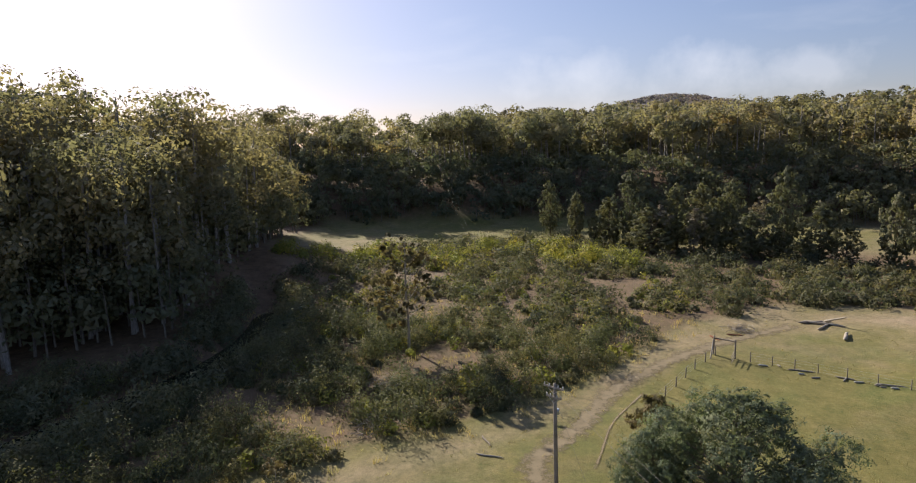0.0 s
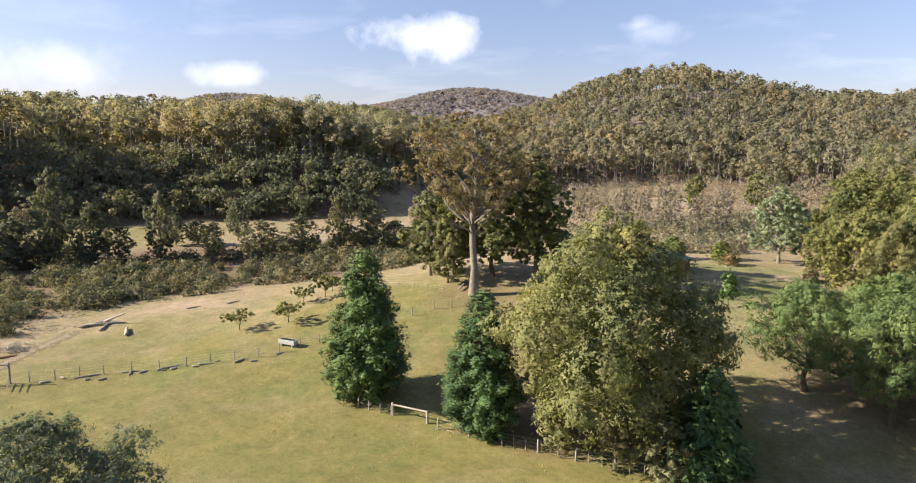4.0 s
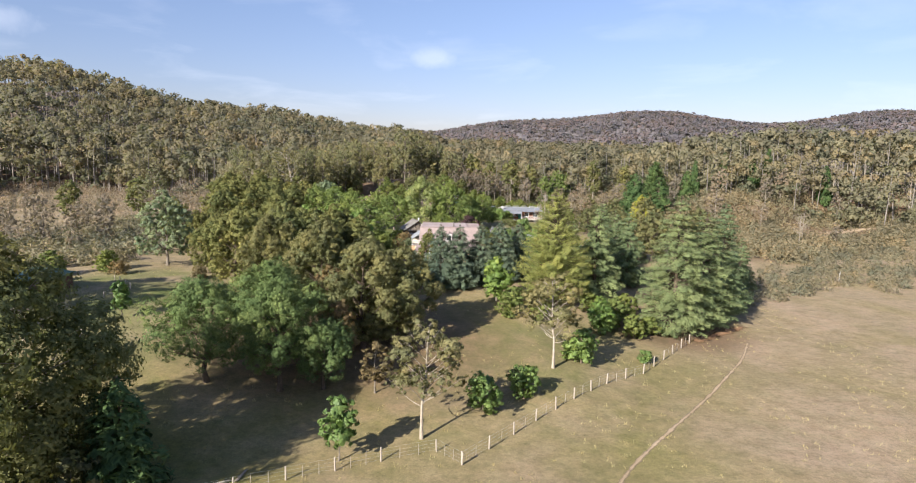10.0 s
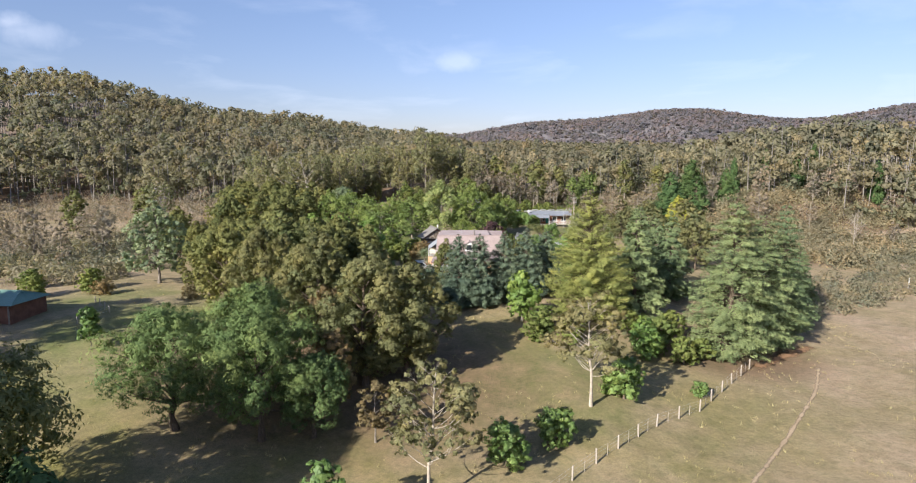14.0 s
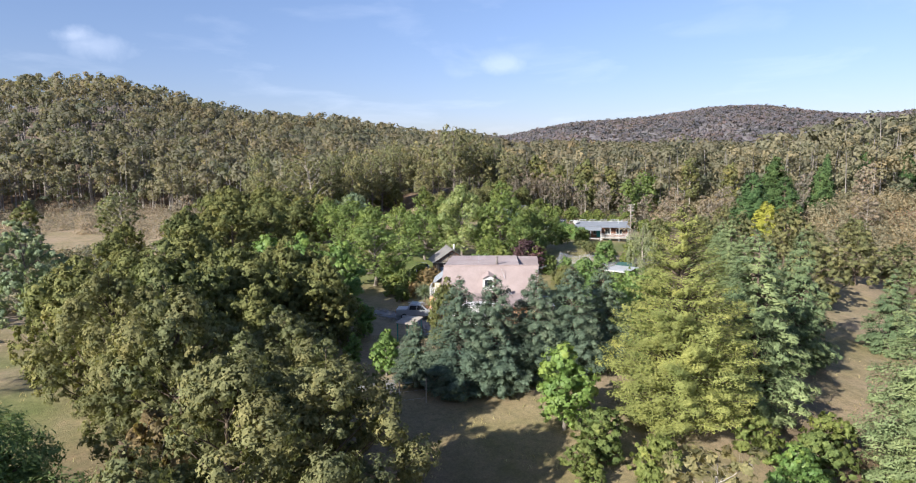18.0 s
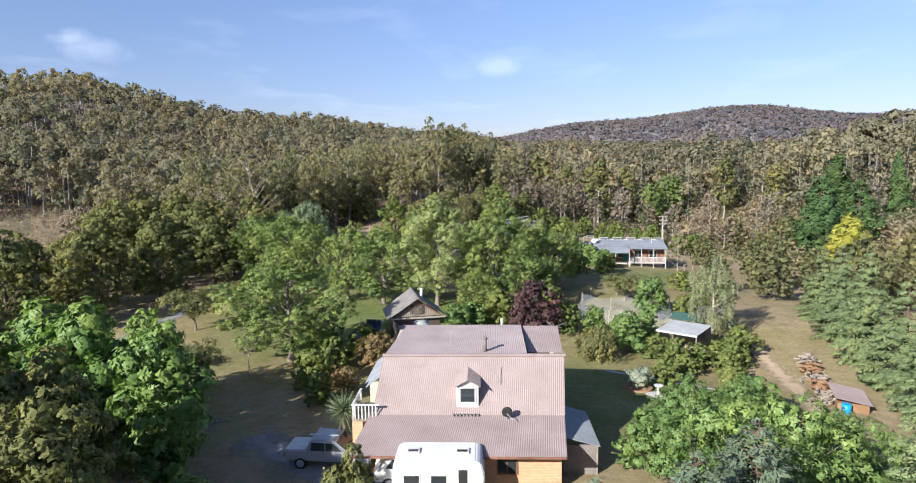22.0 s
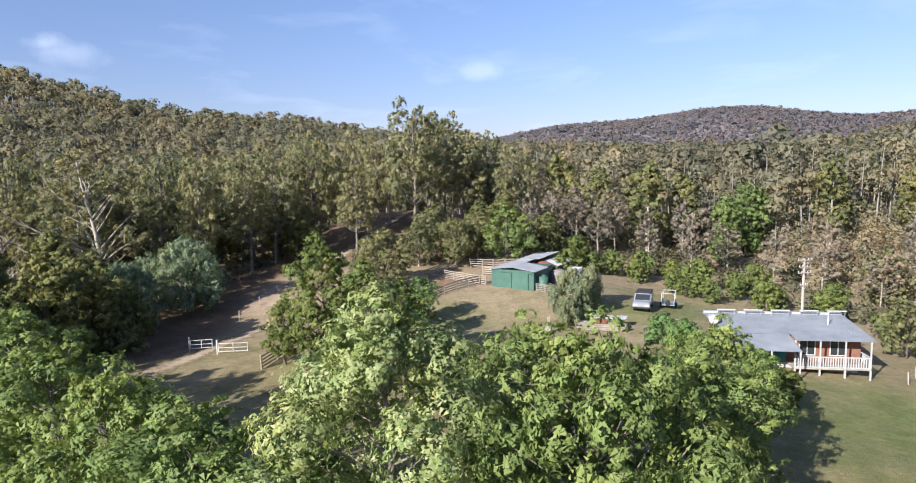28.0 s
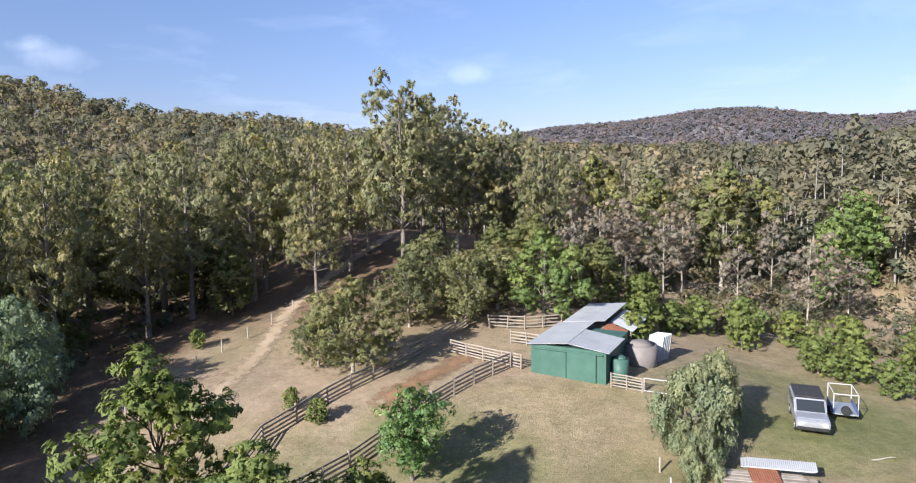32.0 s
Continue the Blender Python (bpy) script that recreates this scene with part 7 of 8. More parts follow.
part_np("net_top", cage, mesh_np("net_top", nv, nq, mats=[MAT["net"]], smooth=True))
for side, idx in (("front", [i * 9 for i in range(13)]), ("west", list(range(9)))):
    top_ = nv[idx]; low_ = top_.copy(); low_[:, 2] = ground_z(low_[:, 0], low_[:, 1]); low_[:, :2] += [-0.15, -0.25]
    k = len(idx)
    part_np("net_side", cage, mesh_np("net_side", np.concatenate([top_, low_]), [(i, i + 1, i + 1 + k, i + k) for i in range(k - 1)], mats=[MAT["net"]], smooth=True))
for i in (0, 4, 8, 12):
    for j in (0, 8):
        p = nv[i * 9 + j]
        tube("net_post", cage, "timber_pale", [(p[0], p[1], float(ground_z(p[0], p[1])) - 0.2), (p[0], p[1], p[2] + 0.1)], 0.04)


# ---- fences, poles and wires ----
POST = {}


def fence(name, label, pts, step=3.0, height=1.15, post_r=0.06, rails=0, wires=0, mat="timber_pale", rail_h=0.1, uneven=0.12, seed=1, stays=0):
    """A fence along a line: posts, then rails or wires from post to post."""
    rng = np.random.default_rng(seed)
    f = thing(name, label, "fence", kind="")
    spots = []
    for (x0, y0), (x1, y1) in zip(pts, pts[1:]):
        k = max(1, round(math.hypot(x1 - x0, y1 - y0) / step))
        spots += [(x0 + (x1 - x0) * i / k, y0 + (y1 - y0) * i / k) for i in range(k)]
    spots.append(pts[-1])
    key = (height, post_r, mat)
    if key not in POST:
        v, q = tubes([(np.array([[0, 0, -0.3], [0, 0, height * 0.5], [0, 0, height], [0, 0, height + 0.01]]), np.array([post_r, post_r * 0.95, post_r * 0.85, 0.005]))], 7)
        POST[key] = mesh_np("post", v, q, mats=[MAT[mat]], smooth=True)
    for x, y in spots:
        o = new("post", POST[key])
        o.parent = f
        o.matrix_basis = pose(x, y, float(ground_z(x, y)) + rng.uniform(-uneven, 0.04), rng.normal() * 2, rng.normal() * 2, rng.uniform(0, 360))
    for (x0, y0), (x1, y1) in zip(spots, spots[1:]):
        z0, z1 = float(ground_z(x0, y0)), float(ground_z(x1, y1))
        for r in range(rails):
            h = height * (r + 0.7) / (rails + 0.15)
            a, b = Vector((x0, y0, z0 + h + rng.normal() * 0.02)), Vector((x1, y1, z1 + h + rng.normal() * 0.02))
            d = b - a
            bm = bmesh.new()
            bm_box(bm, (-0.06, -0.025, -rail_h / 2), (d.length + 0.06, 0.025, rail_h / 2))
            o = part("rail", bm, MAT[mat], f)
            o.matrix_basis = Matrix.Translation(a) @ d.to_track_quat("X", "Z").to_matrix().to_4x4()
        for s in range(stays):
            t = (s + 1) / (stays + 1)
            x, y = x0 + (x1 - x0) * t, y0 + (y1 - y0) * t
            tube("stay", f, mat, [(x, y, float(ground_z(x, y)) - 0.1), (x, y, float(ground_z(x, y)) + height * 0.8)], 0.022, 4)
    for w in range(wires):
        h = height * (w + 0.6) / wires
        tube("wire", f, "steel", [(x, y, float(ground_z(x, y)) + h) for x, y in spots], 0.006, 3)
    return f


fence("paddock_fence", "wire fence on round weathered posts along the paddock", [(3.9, 47.1), (11.2, 54.8), (20.4, 63.5), (25.8, 67.4), (36.3, 79.2)], 3.4, 1.2, 0.08, 0, 4, "timber_pale", seed=2, stays=1)
fence("paddock_fence", "wire fence on round weathered posts along the paddock", [(3.9, 47.1), (2.0, 49.4), (-2.4, 48.0), (-9.2, 45.2), (-16, 42.2), (-24.8, 38.6), (-33, 35.0), (-38.6, 33.0)], 3.2, 1.15, 0.07, 0, 4, "timber_pale", seed=3, stays=2)
fence("strainer_fence", "short fence of stakes beside the cypress", [(-46.6, 30.3), (-43.4, 31.7)], 1.1, 0.9, 0.06, 0, 3, "timber_pale", seed=4)
rail = fence("entrance_rail", "weathered timber rail between two posts", [(-43.3, 31.8), (-40.1, 33.1)], 4, 1.15, 0.12, 0, 0, "timber_pale", seed=5)
tube("rail", rail, "timber_pale", [(-43.3, 31.8, 1.12), (-40.1, 33.1, 1.12)], 0.08)
fence("river_paddock_fence", "wire fence with dark posts beside the farm track", [(-53.5, -2.2), (-61.7, 0.2), (-69.9, 3.2), (-75, 5.6)], 2.6, 1.15, 0.07, 0, 4, "timber", seed=6)
fence("cross_fence", "wire fence with dark posts across the paddock", [(-73.6, 9.1), (-71.5, 15.3), (-67.5, 22.3), (-64.2, 28.9), (-62, 37.7), (-60.5, 44), (-59.5, 50), (-57, 53.5)], 2.5, 1.15, 0.06, 0, 4, "timber", seed=7)
fence("old_fence", "low broken fence line near the old gum", [(-78, 50), (-71, 53), (-63, 54.5)], 3, 0.9, 0.05, 0, 3, "timber_pale", seed=8)
yard = fence("gate_frame", "tall dark timber gate frame at the paddock corner", [(-75.4, 5.4), (-74.3, 7.6)], 4, 2.2, 0.11, 0, 0, "timber", seed=9)
tube("cross_beam", yard, "timber", [(-75.4, 5.4, 2.05), (-74.3, 7.6, 2.05)], 0.08)
tube("brace", yard, "timber_pale", [(-75.4, 5.4, 1.9), (-73.6, 5.0, 0.1)], 0.07)
for k in range(3):
    tube("bar", yard, "timber", [(-74.3, 7.6, 0.35 + 0.35 * k), (-72.0, 7.0, 0.3 + 0.35 * k)], 0.04)
fence("rail_fence", "weathered four rail timber fence beside the drive", [(-12.7, 183.3), (-11.6, 189), (-9.8, 201.4), (-6.6, 205.8), (-3.9, 209.2), (3.4, 221.5)], 2.5, 1.25, 0.09, 4, 0, "timber", 0.13, seed=10)
fence("rail_fence", "weathered four rail timber fence across the yard", [(-6.4, 195.2), (-3.9, 198.4), (0.6, 204.6), (6.4, 211.2)], 2.4, 1.25, 0.09, 4, 0, "timber", 0.13, seed=11)
fence("stock_yard_fence", "pale timber rail stock yard beside the shed", [(1.8, 214.8), (4.4, 212.9), (7.2, 210.9)], 1.7, 1.2, 0.08, 5, 0, "timber", 0.1, seed=12)
fence("stock_yard_fence", "pale timber rail stock yard beside the shed", [(5.4, 221.0), (8.6, 220.6), (12.0, 221.2)], 1.7, 1.3, 0.08, 4, 0, "timber", 0.11, seed=13)
fence("stock_yard_fence", "pale timber rail stock yard beside the shed", [(7.0, 217.2), (9.6, 215.9)], 1.6, 1.2, 0.08, 4, 0, "timber", 0.11, seed=14)
fence("stock_yard_fence", "pale timber rail stock yard beside the shed", [(13.2, 207.1), (15.2, 206.4)], 1.0, 1.1, 0.07, 5, 0, "timber", 0.09, seed=15)
fence("netting_fence", "tall wire netting fence round the gravel run", [(-10.5, 87), (-5.4, 88.1), (-0.6, 89.3), (1.4, 89.8)], 2.6, 2.0, 0.05, 0, 3, "timber_pale", seed=16)
fence("drive_fence", "wire fence with leaning pale posts above the drive", [(-20.5, 200), (-18.5, 208), (-17.5, 216), (-14, 226)], 4.2, 1.1, 0.06, 0, 3, "timber_pale", seed=17)
fence("lawn_fence", "low wire fence on short posts by the barn", [(-38, 80), (-36.5, 84), (-40.5, 88.5)], 2.2, 0.9, 0.06, 0, 2, "timber_pale", seed=18)
fence("garden_fence", "thin post fence along the grass slope", [(21, 158), (24, 157), (28.5, 153.5)], 2.2, 0.8, 0.05, 0, 2, "timber_pale", seed=19)
fence("slope_fence", "wire fence behind the long house", [(40, 181), (46, 187), (50, 194)], 3, 1.1, 0.06, 0, 3, "timber_pale", seed=20)
picket = thing("picket_fence", "low silvered picket fence round a shrub", "fence")
for k in range(26):
    x, y = -17.2 + 0.14 * k, 121.9 + 0.05 * k
    o = box("picket", picket, "timber_pale", (x, y, float(ground_z(x, y)) - 0.1), (x + 0.1, y + 0.025, float(ground_z(x, y)) + 0.85), 0)
box("rail", picket, "timber_pale", (-17.3, 121.95, 5.75), (-15.3, 122.0, 5.83), 0)
for k, (x, y, tn) in enumerate(((-18.2, 188.1, 6), (-21.3, 189.3, 14))):
    gt = thing("farm_gate", "white tubular farm gate at the drive", "gate", "farm gates", at=(x, y, float(ground_z(x, y))), turn=tn)
    w_ = 2.6 if k == 0 else 1.9
    for h in (0.25, 0.6, 1.0):
        tube("bar", gt, "white", [(0, 0, h), (w_, 0, h)], 0.03)
    for xx in (0, w_ * 0.5, w_):
        tube("upright", gt, "white", [(xx, 0, 0.2), (xx, 0, 1.05)], 0.03)
    tube("gate_post", gt, "white", [(-0.12, 0, -0.2), (-0.12, 0, 1.35)], 0.07)
sg = thing("tube_gate", "white tubular gate beside the shed", "gate", at=(15.3, 206.4, float(ground_z(15.3, 206.4))), turn=-24)
for h in (0.15, 1.05):
    tube("bar", sg, "white", [(0, 0, h), (2.9, 0, h - 0.08)], 0.03)
for xx in (0, 2.9):
    tube("upright", sg, "white", [(xx, 0, 0.05), (xx, 0, 1.06)], 0.03)


def power_pole(x, y, height, turn, arms, label, mat="timber_pale"):
    z = float(ground_z(x, y))
    p = thing("power_pole", label, "power pole", at=(x, y, z), turn=turn)
    v, q = tubes([(np.array([[0, 0, -0.5], [0, 0, height * 0.5], [0, 0, height], [0, 0, height + 0.02]]), np.array([0.17, 0.15, 0.12, 0.01]))], 10)
    part_np("pole", p, mesh_np("pole", v, q, mats=[MAT[mat]], smooth=True))
    for h, w_ in arms:
        arm = box("crossarm", p, "timber_pale", (-w_ / 2, -0.17, height - h - 0.06), (w_ / 2, -0.07, height - h + 0.06), 0.01)
        for s in (-0.46, -0.22, 0.22, 0.46):
            cyl("insulator", arm, "white", (w_ * s, -0.12, height - h + 0.14), 0.05, 0.16, seg=8, r2=0.03)
        tube("arm_brace", arm, "steel", [(-w_ * 0.35, -0.14, height - h), (0, -0.14, height - h - 0.45)], 0.015, 4)
        tube("arm_brace", arm, "steel", [(w_ * 0.35, -0.14, height - h), (0, -0.14, height - h - 0.45)], 0.015, 4)
    return p


pp = power_pole(-41.6, -7.1, 8.1, 62, [(0.25, 1.7), (0.95, 1.3)], "grey timber power pole with two crossarms", "timber")
cyl("lamp_box", pp, "steel", (0.0, 0.25, 6.0), 0.13, 0.4, seg=10)
power_pole(42.0, 201.0, 7.6, 15, [(0.2, 1.9), (0.95, 1.5), (1.6, 1.7), (3.0, 0.9)], "pale timber power pole with four crossarms behind the house")


def cable(a, b, sag):
    a, b = np.array(a, float), np.array(b, float)
    t = np.linspace(0, 1, 24)[:, None]
    pts = a + (b - a) * t - np.array([0, 0, 1.0]) * sag * 4 * t * (1 - t)
    c = thing("power_line", "thin sagging overhead power line", "cable")
    tube("wire", c, "tankgrey", pts, 0.007, 3)


for dx in (-0.7, 0.7):
    cable((-41.6 + dx * 0.5, -7.1 + dx * 0.88, 8.0), (-233 + dx, -84 + dx, 26), 5.0)
    cable((-41.6 + dx * 0.5, -7.1 + dx * 0.88, 8.0), (-6 + dx, 14 + dx, 9.5), 0.8)
cable((-41.6, -7.1, 7.1), (-33, -2, 0.4), 0.2)


# ---- tracks and bare patches ----
def worn(base):
    """The same surface, breaking up into the grass towards its edges."""
    m = MAT[base].copy()
    n, l = m.node_tree.nodes, m.node_tree.links
    out, b = n["Material Output"], n["Principled BSDF"]
    at = n.new("ShaderNodeAttribute")
    at.attribute_name = "edge"
    grain = noise_node(n, l, 1.1, 5, 0.7, n.new("ShaderNodeNewGeometry").outputs["Position"])
    add = n.new("ShaderNodeMath")
    add.operation = "MULTIPLY_ADD"
    add.inputs[1].default_value = 1.5
    l.new(grain, add.inputs[0])
    l.new(at.outputs["Fac"], add.inputs[2])
    mix, clear = n.new("ShaderNodeMixShader"), n.new("ShaderNodeBsdfTransparent")
    scale = n.new("ShaderNodeMath")
    scale.operation = "MULTIPLY"
    scale.inputs[1].default_value = 0.72
    l.new(add.outputs[0], scale.inputs[0])
    l.new(ramp_node(n, l, scale.outputs[0], [(0.62, (0, 0, 0)), (0.95, (1, 1, 1))]), mix.inputs[0])
    l.new(b.outputs[0], mix.inputs[1])
    l.new(clear.outputs[0], mix.inputs[2])
    l.new(mix.outputs[0], out.inputs[0])
    return m


MAT["dirt"] = plain("trodden_dirt", (0.21, 0.165, 0.1), (0.3, 0.24, 0.155), 0.8, 0.95, 0.0, 0.3, 14)
WORN = {k: worn(k) for k in ("dirt", "sand", "gravel", "litter", "concrete")}


def ribbon(name, label, pts, width, mat, lift=0.03, kind="structure", ragged=0.25, seed=1):
    """A strip of ground following the land along a line."""
    p = np.array(pts, float)
    d = np.concatenate([[0], np.cumsum(np.linalg.norm(np.diff(p, axis=0), axis=1))])
    s = np.arange(0, d[-1], 0.8)
    cxy = np.stack([np.interp(s, d, p[:, i]) for i in range(2)], 1)
    for _ in range(14):
        cxy[1:-1] = (cxy[:-2] + 2 * cxy[1:-1] + cxy[2:]) / 4
    tan = unit(np.gradient(cxy, axis=0))
    nrm = np.stack([-tan[:, 1], tan[:, 0]], 1)
    us = np.linspace(-0.7, 0.7, 9)
    rows = []
    for u in us:
        xy = cxy + nrm * (u * width)
        rows.append(np.concatenate([xy, (ground_z(xy[:, 0], xy[:, 1]) + lift)[:, None]], 1))
    v = np.stack(rows, 1).reshape(-1, 3)
    q = [(i * 9 + j, i * 9 + j + 1, (i + 1) * 9 + j + 1, (i + 1) * 9 + j) for i in range(len(s) - 1) for j in range(8)]
    me = mesh_np(name, v, q, mats=[WORN[mat]], smooth=True)
    ends = np.clip(np.minimum(s, s[-1] - s) / 3.0, 0, 1)[:, None]
    e = np.maximum(np.abs(us)[None] / 0.7, 1 - ends).astype(np.float32)
    me.attributes.new("edge", "FLOAT", "POINT").data.foreach_set("value", e.ravel())
    return tagged(new(name, me), label, "track", kind=kind)


ribbon("road", "sandy farm drive climbing to the wooded ridge", [(-24, 176), (-21, 184), (-19.5, 190), (-17, 198), (-14.8, 206), (-14.2, 215), (-14.6, 226), (-12, 238), (-8, 250), (-5.5, 262), (-5, 290)], 3.0, "sand", 0.06)
ribbon("road", "grey gravel drive curving past the lawn", [(-9, 117), (-14, 119.5), (-22, 126), (-27.6, 132), (-28.2, 140), (-27, 150), (-26, 163), (-24, 176)], 2.8, "gravel", 0.05, seed=2)
ribbon("road", "grey gravel yard before the house", [(-9, 117), (-3, 112.8), (0.5, 110.2), (1.2, 106), (1.0, 103)], 5.2, "gravel", 0.05, seed=3)
ribbon("path", "faint worn wheel track over the dry paddock", [(14, 42), (17.5, 47), (24, 54), (32, 63), (40.3, 73), (46, 82)], 0.6, "sand", 0.035, seed=4)
ribbon("path", "bare earth farm track along the river paddock", [(-38, -6), (-45, -10), (-52, -7), (-62, -5), (-72, 0.5), (-82, 8), (-92, 18)], 3.4, "dirt", 0.035, seed=5)
ribbon("path", "worn narrow sheep track", [(-44, -5), (-49, -4.5), (-54, -4.5), (-64, -1.2)], 0.35, "dirt", 0.045, seed=6)
ribbon("path", "gravel floor of the netted run", [(-9, 91), (-4.4, 92.2), (1.0, 93.4)], 4.2, "gravel", 0.05, seed=7)
ribbon("path", "bare dirt path beside the conifer hedge", [(30.5, 119), (32.5, 128), (33.6, 138), (33, 146)], 2.6, "sand", 0.035, seed=8)
ribbon("path", "grass path with paving in the back garden", [(15.5, 131.5), (20, 130.5), (25, 128.2), (29, 126)], 0.9, "concrete", 0.04, seed=9)
ribbon("path", "brown leaf litter bank under the hedge", [(36, 79), (42, 83.5), (50, 89)], 2.4, "litter", 0.04, seed=10)
ribbon("path", "sandy river cutting on the far bank", [(112, 186), (128, 193), (142, 199), (160, 204)], 7.0, "sand", 0.5, seed=11)
ribbon("path", "rusty bare earth beside the rail fence", [(-4.2, 204), (0.5, 210), (5, 216.5)], 3.0, "litter", 0.035, seed=12)


# ---- vehicles ----
def wheel(parent, x, y, z, r=0.36, w=0.22):
    t = cyl("wheel", parent, "black", (x, y, z), r, w, "y", 22, label="black tyre", bevel=0.03)
    cyl("rim", t, "steel", (x, y + math.copysign(w / 2 + 0.005, y), z), r * 0.6, 0.03, "y", 14)


def car(name, label, at, turn, paint, profile, glass, width=1.78, wheels=(-1.4, 1.4), r=0.36):
    """A vehicle along x: body swept from its side outline, cabin glass, lamps, wheels."""
    c = thing(name, label, "car", at=at, turn=turn)
    body = solid("body", c, paint, profile, "y", -width / 2, width / 2, bevel=0.09)
    for g in glass:
        solid("side_window", c, "glass", g, "y", -width / 2 - 0.012, -width / 2 + 0.02)
        solid("side_window", c, "glass", g, "y", width / 2 - 0.02, width / 2 + 0.012)
    xs = [p[0] for p in profile]
    lo, hi = min(xs), max(xs)
    for s in (-1, 1):
        box("headlight", c, "white", (hi - 0.06, s * width * 0.36 - 0.16, 0.72), (hi + 0.015, s * width * 0.36 + 0.16, 0.88), 0.01)
        box("tail_light", c, "rust", (lo - 0.015, s * width * 0.42 - 0.1, 0.75), (lo + 0.05, s * width * 0.42 + 0.1, 1.0), 0.01)
        for x in wheels:
            wheel(c, x, s * (width / 2 - 0.1), r, r)
    box("bumper", c, "black", (hi - 0.05, -width / 2 + 0.05, 0.42), (hi + 0.06, width / 2 - 0.05, 0.62), 0.03)
    box("bumper", c, "steel", (lo - 0.06, -width / 2 + 0.05, 0.45), (lo + 0.05, width / 2 - 0.05, 0.6), 0.03)
    return c


UTE = [(-2.5, 0.5), (2.45, 0.45), (2.48, 0.85), (2.3, 1.0), (1.15, 1.12), (0.45, 1.7), (-0.95, 1.74), (-1.2, 1.14), (-2.5, 1.12)]
ute = car("ute", "silver dual cab utility parked on the gravel", (-1.5, 112.6, float(ground_z(-1.5, 112.6)) + 0.06), -4, "silver", UTE, [[(0.92, 1.14), (0.42, 1.58), (-0.05, 1.6), (-0.05, 1.14)], [(-0.12, 1.14), (-0.12, 1.6), (-0.85, 1.62), (-0.95, 1.14)]], 1.78, (-1.55, 1.5))
solid("windscreen", ute, "glass", [(1.13, 1.13), (0.56, 1.63), (0.6, 1.66), (1.19, 1.13)], "y", -0.75, 0.75)
box("tray_cover", ute, "white", (-2.45, -0.82, 1.1), (-1.2, 0.82, 1.16), 0.02, "white tray cover")
for x in (-0.8, 0.3):
    tube("roof_rack", ute, "steel", [(x, -0.75, 1.84), (x, 0.75, 1.84)], 0.03)
box("roof_ladder", ute, "steel", (-1.1, -0.5, 1.87), (0.6, -0.35, 1.92), 0.01)
van = car("van", "white van parked under the verandah roof", (3.6, 110.6, float(ground_z(3.6, 110.6)) + 0.02), 180, "white", [(-2.2, 0.4), (2.2, 0.4), (2.3, 0.9), (1.85, 1.2), (1.35, 1.85), (-2.15, 1.9), (-2.25, 1.0)], [[(1.55, 1.2), (1.2, 1.7), (0.5, 1.72), (0.5, 1.2)], [(0.3, 1.2), (0.3, 1.72), (-1.8, 1.74), (-1.8, 1.2)]], 1.75)
caravan = thing("caravan", "white touring caravan with rounded ends and roof hatches", "caravan", at=(4.95, 108.9, float(ground_z(4.95, 108.9))), turn=0)
solid("body", caravan, "caravan", [(-2.2, 0.5), (2.05, 0.5), (2.28, 0.9), (2.32, 1.9), (2.15, 2.5), (1.9, 2.62), (-1.9, 2.62), (-2.2, 2.45), (-2.3, 1.4)], "y", -1.12, 1.12, bevel=0.06)
for x in (-1.3, 1.2):
    box("roof_hatch", caravan, "white", (x - 0.35, -0.3, 2.62), (x + 0.35, 0.3, 2.7), 0.03)
    box("hatch_pane", caravan, "glass", (x - 0.26, -0.2, 2.7), (x + 0.26, 0.05, 2.706), 0)
for x0, x1 in ((-1.75, -0.85), (-0.4, 0.5)):
    window(caravan, (x0, -1.12, 1.35), (x1, -1.12, 1.95), "y", "white", 0, 0.03)
box("stripe", caravan, "blue", (-2.2, -1.135, 1.0), (2.25, -1.12, 1.1), 0)
door_ = box("door", caravan, "caravan", (0.95, -1.15, 0.62), (1.55, -1.12, 2.3), 0.01, "white caravan door with dark flyscreen")
box("flyscreen", door_, "dark", (1.03, -1.16, 0.75), (1.47, -1.15, 2.2), 0)
wheel(caravan, 0.2, -1.05, 0.34, 0.34); wheel(caravan, 0.2, 1.05, 0.34, 0.34)
tube("drawbar", caravan, "steel", [(-2.2, 0, 0.5), (-3.2, 0, 0.45)], 0.05)
SUV = [(-2.35, 0.45), (2.3, 0.45), (2.35, 0.9), (2.1, 1.08), (1.05, 1.15), (0.45, 1.78), (-2.0, 1.82), (-2.3, 1.2)]
suv = car("four_wheel_drive", "silver four wheel drive with dark cover on its roof", (25.0, 203.2, float(ground_z(25.0, 203.2))), -112, "silver", SUV, [[(0.85, 1.2), (0.4, 1.66), (-0.4, 1.68), (-0.4, 1.2)], [(-0.5, 1.2), (-0.5, 1.68), (-1.8, 1.7), (-1.95, 1.2)]], 1.85)
solid("windscreen", suv, "glass", [(1.06, 1.18), (0.5, 1.72), (0.54, 1.75), (1.12, 1.18)], "y", -0.78, 0.78)
MAT["canvas"] = plain("dark_canvas", (0.03, 0.03, 0.033), (0.05, 0.05, 0.055), 3.0, 0.95)
box("roof_cover", suv, "canvas", (-2.05, -0.86, 1.82), (0.42, 0.86, 1.93), 0.05, "black roof cover")
